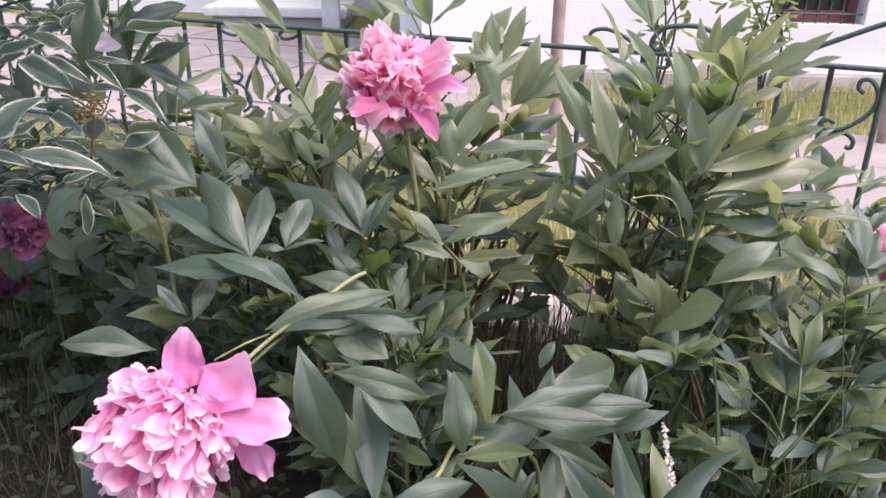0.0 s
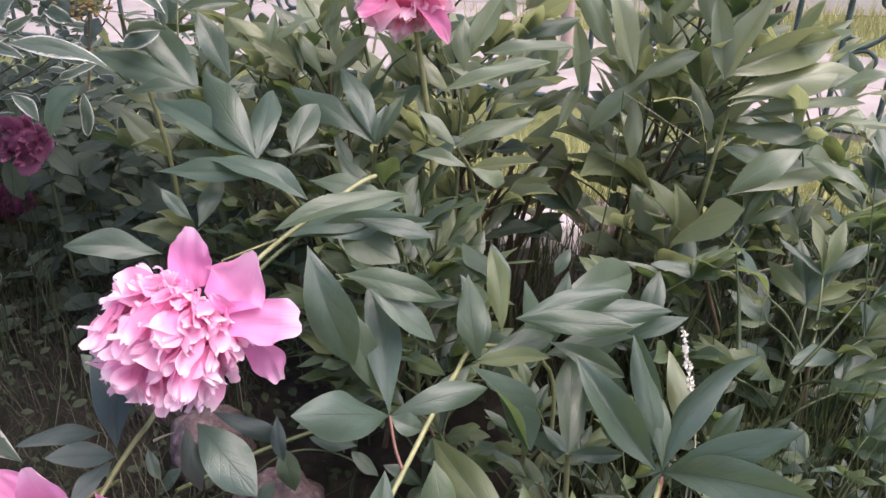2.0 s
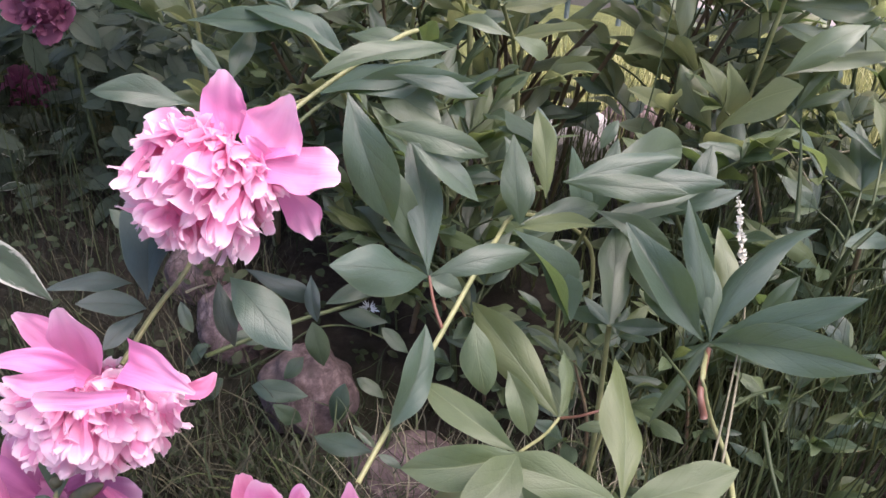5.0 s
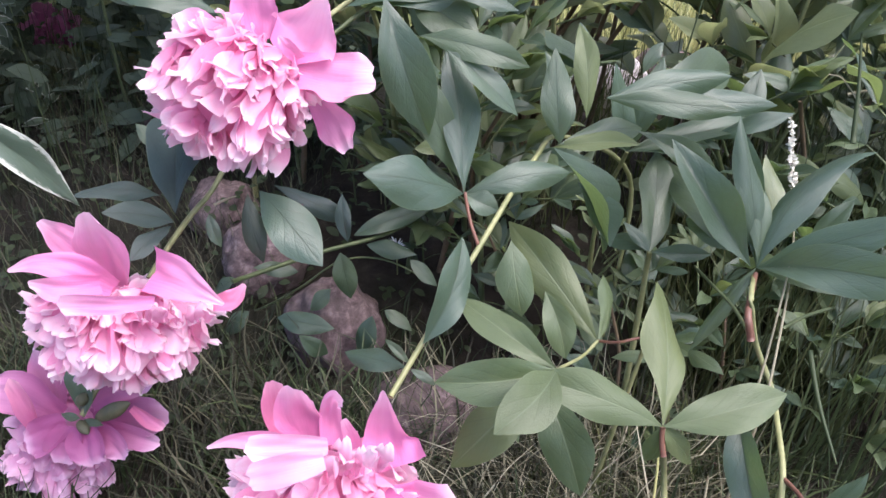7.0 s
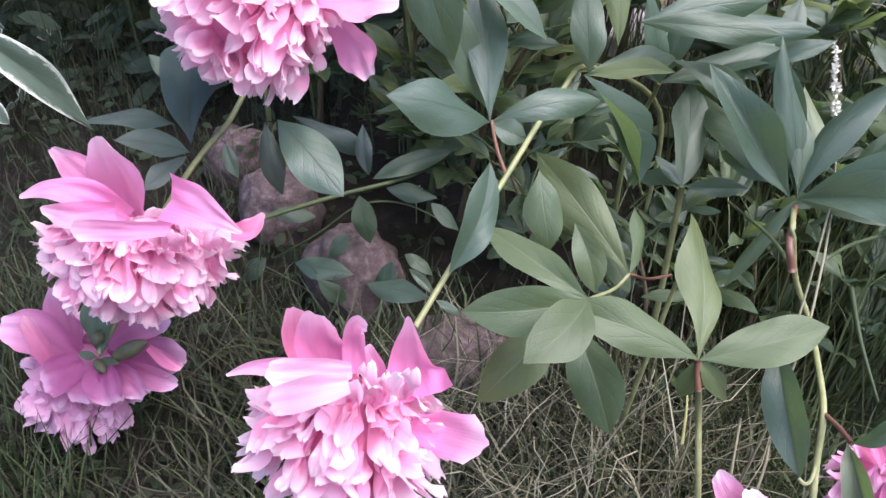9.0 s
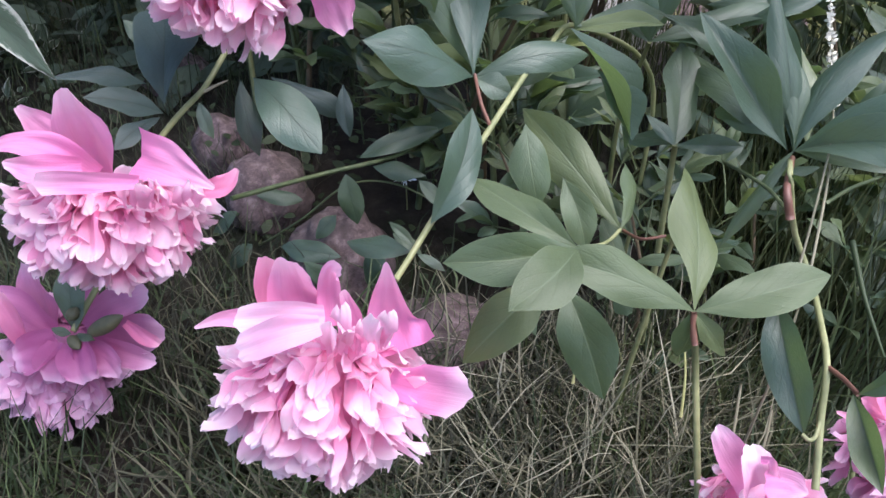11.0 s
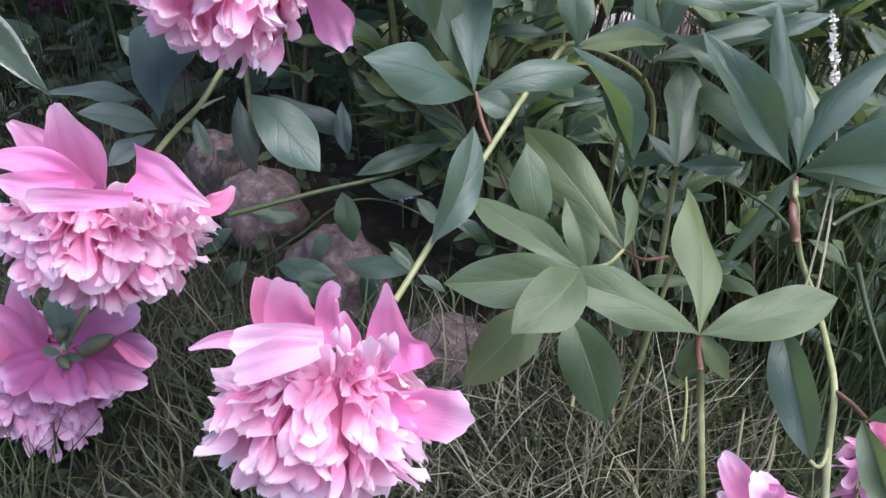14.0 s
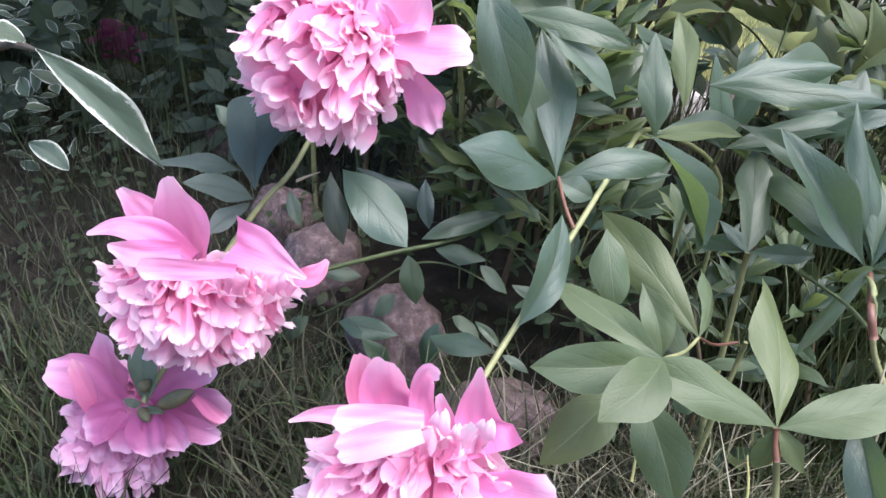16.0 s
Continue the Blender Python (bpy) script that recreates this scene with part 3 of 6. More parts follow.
shoot_d = thing("peony_shoot", (.105, .660, .040), "leaning peony shoot whose long stalk carries a pink flower head", "peony plant", "peony shoots")
tube("stem", shoot_d, [(0.1050, 0.6600, 0.0400), (0.1100, 0.6550, 0.2000), (0.1000, 0.6400, 0.3300), (0.0305, 0.6000, 0.3849), (0.0061, 0.5500, 0.3874), (-0.0081, 0.5080, 0.3881), (-0.0312, 0.4520, 0.3727), (-0.0458, 0.4200, 0.3610), (-0.0619, 0.3880, 0.3442), (-0.0719, 0.3700, 0.3328), (-0.0800, 0.3500, 0.3270)], 0.0022, 0.0019, STEM)
tube("petiole", shoot_d, [(-0.0320, 0.4520, 0.3735), (-0.0386, 0.4700, 0.3806), (-0.0439, 0.4950, 0.3885)], 0.0014, 0.0012, RED_STEM)
leaf(shoot_d, (-.045, .501, .384), (-.065, .572, .466), 0.027, 1, 25)
leaf(shoot_d, (-.045, .501, .384), (.034, .528, .393), 0.023, 4, 0)
leaf(shoot_d, (-.045, .501, .384), (-.107, .442, .431), 0.035, 1, 0)
leaf(shoot_d, (-.045, .501, .384), (-.018, .496, .376), 0.018, 1, 0)
leaf(shoot_d, (-.063, .544, .475), (-.009, .533, .433), 0.024, 1, 0)
leaf(shoot_d, (-.107, .540, .513), (-.070, .508, .425), 0.035, 1, 0)
leaf(shoot_d, (-.045, .527, .377), (-.089, .530, .478), 0.027, 1, 0)
leaf(shoot_d, (.019, .537, .407), (.073, .533, .318), 0.036, 3, -30, pool=LEAVES)
leaf(shoot_d, (-0.0626, 0.3780, 0.3470), (-0.0403, 0.4200, 0.4016), 0.026, 1, 20)
leaf(shoot_d, (-.073, .376, .328), (-.118, .396, .320), 0.017, 1, 0)
leaf(shoot_d, (-.070, .377, .329), (-.088, .387, .341), 0.006, 1, 0)
leaf(shoot_d, (-.070, .375, .327), (-.053, .370, .320), 0.006, 0, 0)
leaf(shoot_d, (-.084, .556, .480), (-.005, .534, .472), 0.023, 1, 0)

shoot_f = thing("peony_shoot", (-.020, .980, .050), "arching peony shoot bent down under two heavy pink flowers", "peony plant", "peony shoots")
# The rear length takes the dimmed stem colour, the front the pale one.
tube("stem", shoot_f, [(-.020, .980, .050), (-.000, .930, .250), (-.051, .802, .370), (-.061, .744, .461), (-.066, .664, .520)], 0.0024, 0.0018, DIM_GREEN_STEM)
tube("stem", shoot_f, [(-.066, .664, .520), (-.078, .647, .520), (-.101, .619, .512), (-.129, .595, .498), (-.152, .572, .485), (-.160, .542, .483)], 0.0021, 0.0019, STEM)
tube("petiole", shoot_f, [(-.152, .639, .468), (-.173, .631, .462), (-.174, .545, .496)], 0.0012, 0.001, STEM)
leaf(shoot_f, (-.126, .658, .498), (-.210, .666, .536), 0.030, 1, 0)
leaf(shoot_f, (-.140, .665, .521), (-.268, .671, .522), 0.025, 1, 0)
leaf(shoot_f, (-.226, .653, .472), (-.211, .693, .508), 0.019, 1, 15)
leaf(shoot_f, (-.231, .654, .478), (-.256, .657, .507), 0.013, 1, -15)
leaf(shoot_f, (-.241, .601, .471), (-.312, .577, .490), 0.023, 1, 0)
leaf(shoot_f, (-.152, .640, .470), (-.042, .647, .506), 0.034, 2, -20)
leaf(shoot_f, (-.101, .655, .481), (-.042, .611, .461), 0.038, 1, 0)
leaf(shoot_f, (-.126, .665, .514), (-.060, .648, .512), 0.022, 1, 0)
leaf(shoot_f, (-.140, .643, .469), (-.016, .641, .490), 0.023, 1, 0)
leaf(shoot_f, (-.083, .630, .493), (-.011, .628, .480), 0.018, 1, 0)
leaf(shoot_f, (-.034, .627, .517), (-.137, .564, .516), 0.022, 4, 0)

shoot_s = thing("peony_shoot", (-.020, .990, .050), "low peony shoot with dark drooping leaves behind the flowers", "peony plant", "peony shoots")
tube("stem", shoot_s, [(-.020, .990, .050), (.000, .940, .220), (-.059, .784, .379), (-.072, .733, .465), (-.117, .666, .473), (-.166, .621, .447), (-.201, .590, .410), (-.240, .576, .364)], 0.0022, 0.0019, DIM_GREEN_STEM)
tube("stem", shoot_s, [(-.240, .576, .364), (-0.2461, 0.5350, 0.3515), (-0.2547, 0.5080, 0.3450), (-0.2612, 0.4780, 0.3388), (-0.2696, 0.4500, 0.3263)], 0.0022, 0.0022, STEM)
tube("stem", shoot_s, [(-.259, .581, .223), (-.195, .663, .203), (-.125, .720, .197), (-.073, .811, .188)], 0.0024, 0.0022, DIM_GREEN_STEM)
leaf(shoot_s, (-.265, .485, .376), (-.306, .445, .399), 0.017, 1, 0, pool=SHADE_SLATE)
leaf(shoot_s, (-.255, .482, .363), (-.291, .591, .401), 0.046, 1, 0, pool=SHADE_SLATE)
leaf(shoot_s, (-.255, .478, .358), (-.288, .447, .385), 0.020, 1, 0, pool=SHADE_SLATE)
leaf(shoot_s, (-.257, .476, .356), (-.272, .434, .355), 0.015, 1, 0, pool=SHADE_SLATE)
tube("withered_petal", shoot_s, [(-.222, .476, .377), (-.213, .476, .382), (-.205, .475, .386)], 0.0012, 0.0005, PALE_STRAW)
leaf(shoot_s, (-.202, .491, .379), (-.188, .466, .335), 0.018, 1, 0, pool=SHADE_SLATE)
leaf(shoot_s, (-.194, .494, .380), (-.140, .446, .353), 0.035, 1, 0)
leaf(shoot_s, (-.192, .524, .367), (-.132, .522, .340), 0.016, 1, 0, pool=SHADE_SLATE)
leaf(shoot_s, (-.139, .524, .364), (-.133, .504, .332), 0.013, 1, 0, pool=SHADE_SLATE)
leaf(shoot_s, (-.227, .475, .369), (-.218, .464, .348), 0.010, 0, 0)
leaf(shoot_s, (-.165, .701, .201), (-.083, .728, .227), 0.022, 0, 0)
leaf(shoot_s, (-.297, .570, .365), (-.316, .573, .387), 0.014, 0, 0)

shoot_g = thing("peony_shoot", (.190, .550, .020), "peony shoot with bluish leaflets on an arching pale stem", "peony plant", "peony shoots")
tube("stem", shoot_g, [(.124, .580, .020), (.114, .550, .174), (.104, .530, .324)], 0.0035, 0.0022, STEM)
leaf(shoot_g, (.104, .530, .324), (.114, .611, .373), 0.031, 2, 10)
leaf(shoot_g, (.104, .530, .324), (.083, .547, .340), 0.010, 0, 0)
leaf(shoot_g, (.104, .530, .324), (.149, .521, .332), 0.014, 1, 0)
leaf(shoot_g, (.161, .484, .354), (.122, .615, .368), 0.034, 1, -10)
leaf(shoot_g, (.161, .484, .354), (.132, .552, .344), 0.022, 1, 0)
leaf(shoot_g, (.104, .530, .324), (.070, .591, .299), 0.018, 0, 0)
tube("stem", shoot_g, [(0.1620, 0.2980, 0.2350), (0.1660, 0.3270, 0.2620), (0.1690, 0.3480, 0.2850), (0.1755, 0.3851, 0.2872), (0.1808, 0.4227, 0.2878), (0.1641, 0.4322, 0.3201), (0.1460, 0.4200, 0.3670), (0.1670, 0.4770, 0.3450)], 0.0023, 0.0018, STEM)
tube("petiole", shoot_g, [(.148, .406, .345), (.145, .417, .361), (.168, .477, .347)], 0.0028, 0.0018, RED_STEM)
tube("petiole", shoot_g, [(.169, .347, .284), (.173, .333, .288), (.175, .319, .291)], 0.0016, 0.0014, RED_STEM)
tube("petiole", shoot_g, [(.147, .407, .348), (.146, .442, .342), (.143, .474, .333), (.143, .533, .310)], 0.0014, 0.0011, DIM_GREEN_STEM)
tube("petiole", shoot_g, [(.165, .405, .358), (.176, .406, .368), (.190, .404, .378)], 0.0012, 0.0011, DIM_GREEN_STEM)
leaf(shoot_g, (.175, .319, .291), (.194, .313, .330), 0.014, 1, 0)
leaf(shoot_g, (.173, .320, .290), (.175, .267, .274), 0.017, 3, 30, pool=LEAVES)
leaf(shoot_g, (.168, .479, .351), (.161, .571, .418), 0.020, 1, -20)
leaf(shoot_g, (.168, .479, .351), (.259, .556, .415), 0.030, 4, -30)
leaf(shoot_g, (.168, .479, .351), (.247, .441, .425), 0.024, 1, 10)
leaf(shoot_g, (.168, .479, .351), (.252, .407, .393), 0.031, 4, 0)
leaf(shoot_g, (.168, .479, .351), (.159, .522, .416), 0.017, 1, 30)
leaf(shoot_g, (.168, .479, .351), (.233, .448, .356), 0.016, 1, 0)
leaf(shoot_g, (.168, .479, .351), (.130, .458, .285), 0.012, 0, 20)
leaf(shoot_g, (.216, .575, .305), (.206, .619, .370), 0.023, 1, 0, pool=BACKLIT)
leaf(shoot_g, (.152, .609, .385), (.210, .600, .419), 0.017, 1, 0)
leaf(shoot_g, (.210, .506, .355), (.235, .511, .394), 0.015, 1, 0)

shoot_i = thing("peony_shoot", (.100, .720, .030), "bushy peony shoot with long overlapping leaflets", "peony plant", "peony shoots")
tube("stem", shoot_i, [(.100, .720, .030), (.085, .680, .250), (.086, .599, .375)], 0.003, 0.0018, STEM)
leaf(shoot_i, (.055, .559, .439), (.150, .544, .442), 0.021, 1, 10)
leaf(shoot_i, (.055, .559, .439), (.152, .584, .454), 0.023, 1, 0)
leaf(shoot_i, (.086, .599, .375), (.215, .646, .387), 0.029, 1, 0)
leaf(shoot_i, (.025, .553, .402), (.098, .601, .401), 0.023, 1, 0)
leaf(shoot_i, (.051, .605, .428), (.015, .691, .445), 0.033, 1, 30)
leaf(shoot_i, (.025, .553, .402), (.016, .582, .467), 0.024, 2, 0)
leaf(shoot_i, (.086, .599, .375), (.066, .610, .447), 0.021, 2, 0)
leaf(shoot_i, (.086, .599, .375), (.060, .611, .390), 0.008, 0, 0)
leaf(shoot_i, (.086, .599, .375), (.171, .651, .364), 0.025, 1, 0)
leaf(shoot_i, (.086, .599, .375), (.106, .619, .450), 0.020, 1, 0)
leaf(shoot_i, (.054, .619, .430), (.038, .640, .467), 0.016, 2, 0)
leaf(shoot_i, (.055, .618, .428), (.007, .666, .440), 0.019, 1, 20)
leaf(shoot_i, (.099, .613, .430), (.181, .675, .425), 0.035, 1, 0)
leaf(shoot_i, (.104, .683, .409), (.119, .694, .435), 0.013, 1, 0)
leaf(shoot_i, (.139, .662, .384), (.211, .645, .389), 0.021, 1, 0)
leaf(shoot_i, (.183, .641, .368), (.201, .669, .426), 0.022, 1, 0)
leaf(shoot_i, (.148, .611, .386), (.163, .603, .380), 0.007, 0, 0)

leaf(shoot_i, (0.0201, 0.5550, 0.3974), (0.0848, 0.5500, 0.4094), 0.0158, 1, 0, pool=PALE)
leaf(shoot_i, (0.0267, 0.5750, 0.3897), (0.0130, 0.6000, 0.4569), 0.0268, 1, 15)
leaf(shoot_i, (0.0204, 0.5600, 0.3928), (-0.0140, 0.5400, 0.3599), 0.0189, 1, 0)
leaf(shoot_i, (0.0424, 0.5500, 0.3718), (0.0726, 0.5300, 0.3256), 0.0266, 3, -20)
leaf(shoot_i, (0.0469, 0.5850, 0.4085), (0.0377, 0.6200, 0.4742), 0.0202, 1, 0, pool=PALE)
leaf(shoot_i, (0.0853, 0.5800, 0.4043), (0.1569, 0.5700, 0.3755), 0.0193, 1, 0)
leaf(shoot_i, (0.0981, 0.6000, 0.4207), (0.1972, 0.6000, 0.4236), 0.0214, 1, 10)
leaf(shoot_g, (0.1644, 0.4800, 0.3508), (0.1027, 0.5200, 0.4291), 0.0305, 3, -15)
leaf(shoot_g, (0.1700, 0.4850, 0.3505), (0.1451, 0.5200, 0.4499), 0.0225, 1, 10)

shoot_k = thing("peony_shoot", (-.140, .950, .050), "upright peony shoot with leaf fans near the top", "peony plant", "peony shoots")
tube("stem", shoot_k, [(-.140, .950, .050), (-.150, .850, .350), (-.172, .672, .530)], 0.004, 0.0022, STEM)
leaf(shoot_k, (-.172, .672, .530), (-0.2899, 0.7600, 0.5590), 0.0293, 1, 0)
leaf(shoot_k, (-.172, .672, .530), (-0.2344, 0.7500, 0.5898), 0.0326, 1, 0)
leaf(shoot_k, (-.172, .672, .530), (-0.1737, 0.7700, 0.5693), 0.0261, 1, 10)
leaf(shoot_k, (-.172, .672, .530), (-0.1793, 0.7800, 0.5513), 0.0163, 1, 20)
tube("stem", shoot_k, [(-.140, .950, .050), (-.100, .900, .350), (-.078, .806, .498)], 0.004, 0.0022, STEM)
leaf(shoot_k, (-.078, .806, .498), (-0.1809, 0.8800, 0.5421), 0.0319, 1, 0)
leaf(shoot_k, (-.078, .806, .498), (-0.1186, 0.8700, 0.5665), 0.0258, 1, 10)
leaf(shoot_k, (-.154, .743, .509), (-0.1368, 0.8000, 0.5465), 0.0309, 1, 0)
leaf(shoot_k, (-.154, .743, .509), (-.181, .739, .515), 0.011, 1, 0)
leaf(shoot_k, (-.154, .743, .509), (-.112, .752, .516), 0.009, 1, 0)
leaf(shoot_k, (-.078, .806, .498), (-.047, .824, .550), 0.018, 1, 0)
leaf(shoot_k, (-.078, .806, .498), (-.067, .820, .539), 0.015, 2, 0)

shoot_l = thing("peony_shoot", (.330, .980, .040), "spreading peony shoot with long olive leaflets coloured as if lit from behind", "peony plant", "peony shoots")
tube("stem", shoot_l, [(.330, .980, .040), (.310, .920, .300), (.310, .866, .529)], 0.004, 0.0022, STEM)
leaf(shoot_l, (.310, .825, .438), (.524, .985, .415), 0.062, 1, 0, pool=BACKLIT)
leaf(shoot_l, (.310, .825, .438), (.379, .817, .498), 0.032, 1, 15, pool=BACKLIT)
leaf(shoot_l, (.376, .924, .517), (.470, .890, .563), 0.024, 1, 0, pool=BACKLIT)
leaf(shoot_l, (.310, .866, .529), (.436, .939, .558), 0.034, 1, 0, pool=BACKLIT)
leaf(shoot_l, (.156, .896, .429), (.311, 1.175, .321), 0.088, 1, 0, pool=BACKLIT)
leaf(shoot_l, (.274, .894, .334), (.227, .916, .414), 0.033, 1, -20, pool=BACKLIT)
leaf(shoot_l, (.274, .894, .334), (.264, .848, .439), 0.036, 1, 20, pool=BACKLIT)
leaf(shoot_l, (.274, .894, .334), (.310, .775, .447), 0.055, 1, 0, pool=BACKLIT)
leaf(shoot_l, (.295, .912, .275), (.292, .760, .399), 0.068, 1, 0, pool=BACKLIT)
leaf(shoot_l, (.302, .879, .561), (.454, .940, .592), 0.041, 2, 30, pool=BACKLIT)
leaf(shoot_l, (.303, .877, .555), (.344, .885, .649), 0.027, 2, -20, pool=BACKLIT)
leaf(shoot_l, (.303, .877, .555), (.288, .903, .641), 0.027, 2, 0, pool=BACKLIT)
leaf(shoot_l, (.307, .869, .534), (.473, .919, .552), 0.036, 1, 0, pool=BACKLIT)
leaf(shoot_l, (.211, .905, .552), (.179, .938, .665), 0.030, 2, 0, pool=BACKLIT)
leaf(shoot_l, (.211, .903, .545), (.278, .895, .580), 0.022, 1, 0, pool=BACKLIT)
leaf(shoot_l, (.191, .915, .569), (.134, .946, .669), 0.024, 2, 0, pool=BACKLIT)
leaf(shoot_l, (.349, 1.031, .660), (.386, 1.026, .731), 0.020, 2, 0, pool=BACKLIT)
leaf(shoot_l, (.342, 1.033, .659), (.330, 1.044, .714), 0.014, 2, 0, pool=BACKLIT)
leaf(shoot_l, (.333, 1.027, .609), (.307, 1.047, .678), 0.019, 2, 0, pool=BACKLIT)
leaf(shoot_l, (.283, 1.047, .634), (.243, 1.066, .696), 0.019, 2, 0, pool=BACKLIT)

shoot_m = thing("peony_shoot", (.060, 1.000, .050), "peony shoot among many thin brown stems", "peony plant", "peony shoots")
tube("stem", shoot_m, [(.060, 1.000, .050), (.040, .900, .350), (.023, .821, .467)], 0.004, 0.0022, STEM)
tube("stem", shoot_m, [(.023, .821, .467), (.005, .710, .532)], 0.0022, 0.0018, STEM)
leaf(shoot_m, (.005, .710, .532), (.077, .714, .560), 0.022, 1, 0, pool=BACKLIT)
leaf(shoot_m, (.023, .821, .467), (.091, .772, .495), 0.017, 1, 0, pool=BACKLIT)
leaf(shoot_m, (.023, .821, .467), (.065, .848, .441), 0.025, 1, 0, pool=BACKLIT)
leaf(shoot_m, (.005, .710, .532), (-.029, .720, .563), 0.014, 1, 0, pool=BACKLIT)
leaf(shoot_m, (-.009, .725, .580), (.090, .726, .612), 0.017, 1, 0, pool=BACKLIT)
leaf(shoot_m, (.023, .821, .467), (-.038, .827, .483), 0.016, 1, 0, pool=BACKLIT)
leaf(shoot_m, (.020, .819, .593), (.054, .832, .654), 0.023, 2, 0, pool=BACKLIT)
leaf(shoot_m, (.032, .819, .593), (.124, .813, .606), 0.021, 1, 0, pool=BACKLIT)
leaf(shoot_m, (.014, .814, .575), (.013, .828, .627), 0.022, 1, 0, pool=BACKLIT)
leaf(shoot_m, (.002, .763, .579), (.087, .764, .598), 0.016, 1, 0, pool=BACKLIT)

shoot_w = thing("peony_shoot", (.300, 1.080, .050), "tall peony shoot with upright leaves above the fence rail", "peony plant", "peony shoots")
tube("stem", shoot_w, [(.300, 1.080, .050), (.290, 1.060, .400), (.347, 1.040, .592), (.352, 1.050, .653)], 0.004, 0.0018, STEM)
leaf(shoot_w, (.315, .938, .574), (.278, .972, .687), 0.030, 1, 0, pool=BACKLIT)
leaf(shoot_w, (.249, .963, .596), (.211, .984, .652), 0.021, 1, 0, pool=BACKLIT)
leaf(shoot_w, (.249, .964, .598), (.292, .961, .643), 0.017, 1, 0, pool=BACKLIT)
leaf(shoot_w, (.320, .957, .670), (.299, .968, .702), 0.011, 2, 0, pool=BACKLIT)
leaf(shoot_w, (.320, .957, .670), (.327, .962, .726), 0.013, 2, 0, pool=BACKLIT)
leaf(shoot_w, (.216, .952, .523), (.202, .978, .610), 0.026, 2, 0, pool=BACKLIT)
leaf(shoot_w, (.216, .952, .523), (.233, .968, .599), 0.021, 2, 0, pool=BACKLIT)
leaf(shoot_w, (.340, .908, .503), (.459, .867, .539), 0.028, 1, 0, pool=BACKLIT)
leaf(shoot_w, (.335, .905, .490), (.414, .872, .491), 0.030, 1, 0, pool=BACKLIT)
leaf(shoot_w, (.323, .902, .468), (.389, .866, .448), 0.026, 1, 0, pool=BACKLIT)
leaf(shoot_w, (.242, .950, .539), (.169, .942, .469), 0.025, 1, 0, pool=BACKLIT)
leaf(shoot_w, (.223, .948, .517), (.222, .922, .443), 0.022, 1, 0, pool=BACKLIT)
leaf(shoot_w, (.282, .940, .542), (.310, .910, .480), 0.018, 1, 0, pool=BACKLIT)
leaf(shoot_w, (.426, .884, .542), (.483, .863, .570), 0.016, 1, 0, pool=BACKLIT)
leaf(shoot_w, (.416, .877, .509), (.490, .841, .516), 0.015, 1, 0, pool=BACKLIT)
leaf(shoot_w, (.406, .867, .469), (.471, .824, .446), 0.023, 1, 0, pool=BACKLIT)
leaf(shoot_w, (.380, .908, .554), (.412, .904, .590), 0.016, 1, 0, pool=BACKLIT)

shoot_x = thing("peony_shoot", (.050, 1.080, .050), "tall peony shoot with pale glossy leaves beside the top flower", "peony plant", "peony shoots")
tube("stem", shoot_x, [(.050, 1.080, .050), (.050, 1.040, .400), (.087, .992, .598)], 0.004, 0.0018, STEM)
leaf(shoot_x, (.091, .993, .605), (.122, 1.005, .694), 0.028, 2, 0, pool=BACKLIT)
leaf(shoot_x, (.091, .993, .605), (.147, .998, .668), 0.024, 1, 0, pool=BACKLIT)
leaf(shoot_x, (.087, .993, .604), (.182, .991, .660), 0.023, 1, 0, pool=BACKLIT)
leaf(shoot_x, (.080, .992, .597), (.042, 1.010, .685), 0.024, 2, 0, pool=BACKLIT)
leaf(shoot_x, (.078, 1.004, .659), (.103, 1.010, .727), 0.021, 2, 0, pool=BACKLIT)
leaf(shoot_x, (.071, 1.005, .659), (.014, 1.008, .667), 0.014, 1, 0, pool=BACKLIT)
leaf(shoot_x, (.071, 1.006, .665), (.062, 1.013, .719), 0.016, 2, 0, pool=BACKLIT)
leaf(shoot_x, (.132, .971, .538), (.190, .970, .569), 0.016, 1, 0, pool=BACKLIT)
leaf(shoot_x, (.125, .970, .530), (.108, .991, .605), 0.023, 2, 0, pool=BACKLIT)
leaf(shoot_x, (.161, .959, .512), (.151, .985, .600), 0.023, 2, 0, pool=BACKLIT)
leaf(shoot_x, (.076, .968, .508), (-.005, .982, .543), 0.022, 1, 0, pool=BACKLIT)
leaf(shoot_x, (.054, .969, .507), (.132, .967, .524), 0.015, 1, 0, pool=BACKLIT)
leaf(shoot_x, (.134, .948, .470), (.161, .963, .526), 0.016, 1, 0, pool=BACKLIT)
leaf(shoot_x, (.003, .970, .505), (-.056, .985, .560), 0.023, 1, 0, pool=BACKLIT)
leaf(shoot_x, (.011, .953, .458), (.091, .954, .471), 0.022, 1, 0, pool=BACKLIT)

shoot_y = thing("peony_shoot", (-.360, .980, .050), "dark peony shoot among dogwood leaves", "peony plant", "peony shoots")
tube("stem", shoot_y, [(-.360, .980, .050), (-.350, .950, .400), (-.349, .860, .619)], 0.004, 0.0018, STEM)
leaf(shoot_y, (-.360, .830, .655), (-.356, .845, .745), 0.025, 1, 0)
leaf(shoot_y, (-.338, .837, .643), (-.338, .850, .722), 0.020, 1, 0)
leaf(shoot_y, (-.338, .837, .643), (-.271, .875, .733), 0.025, 1, 0)
leaf(shoot_y, (-.336, .837, .640), (-.283, .866, .691), 0.020, 1, 0)
leaf(shoot_y, (-.293, .849, .622), (-.224, .873, .634), 0.014, 1, 0)
leaf(shoot_y, (-.326, .832, .601), (-.294, .835, .569), 0.011, 1, 0)
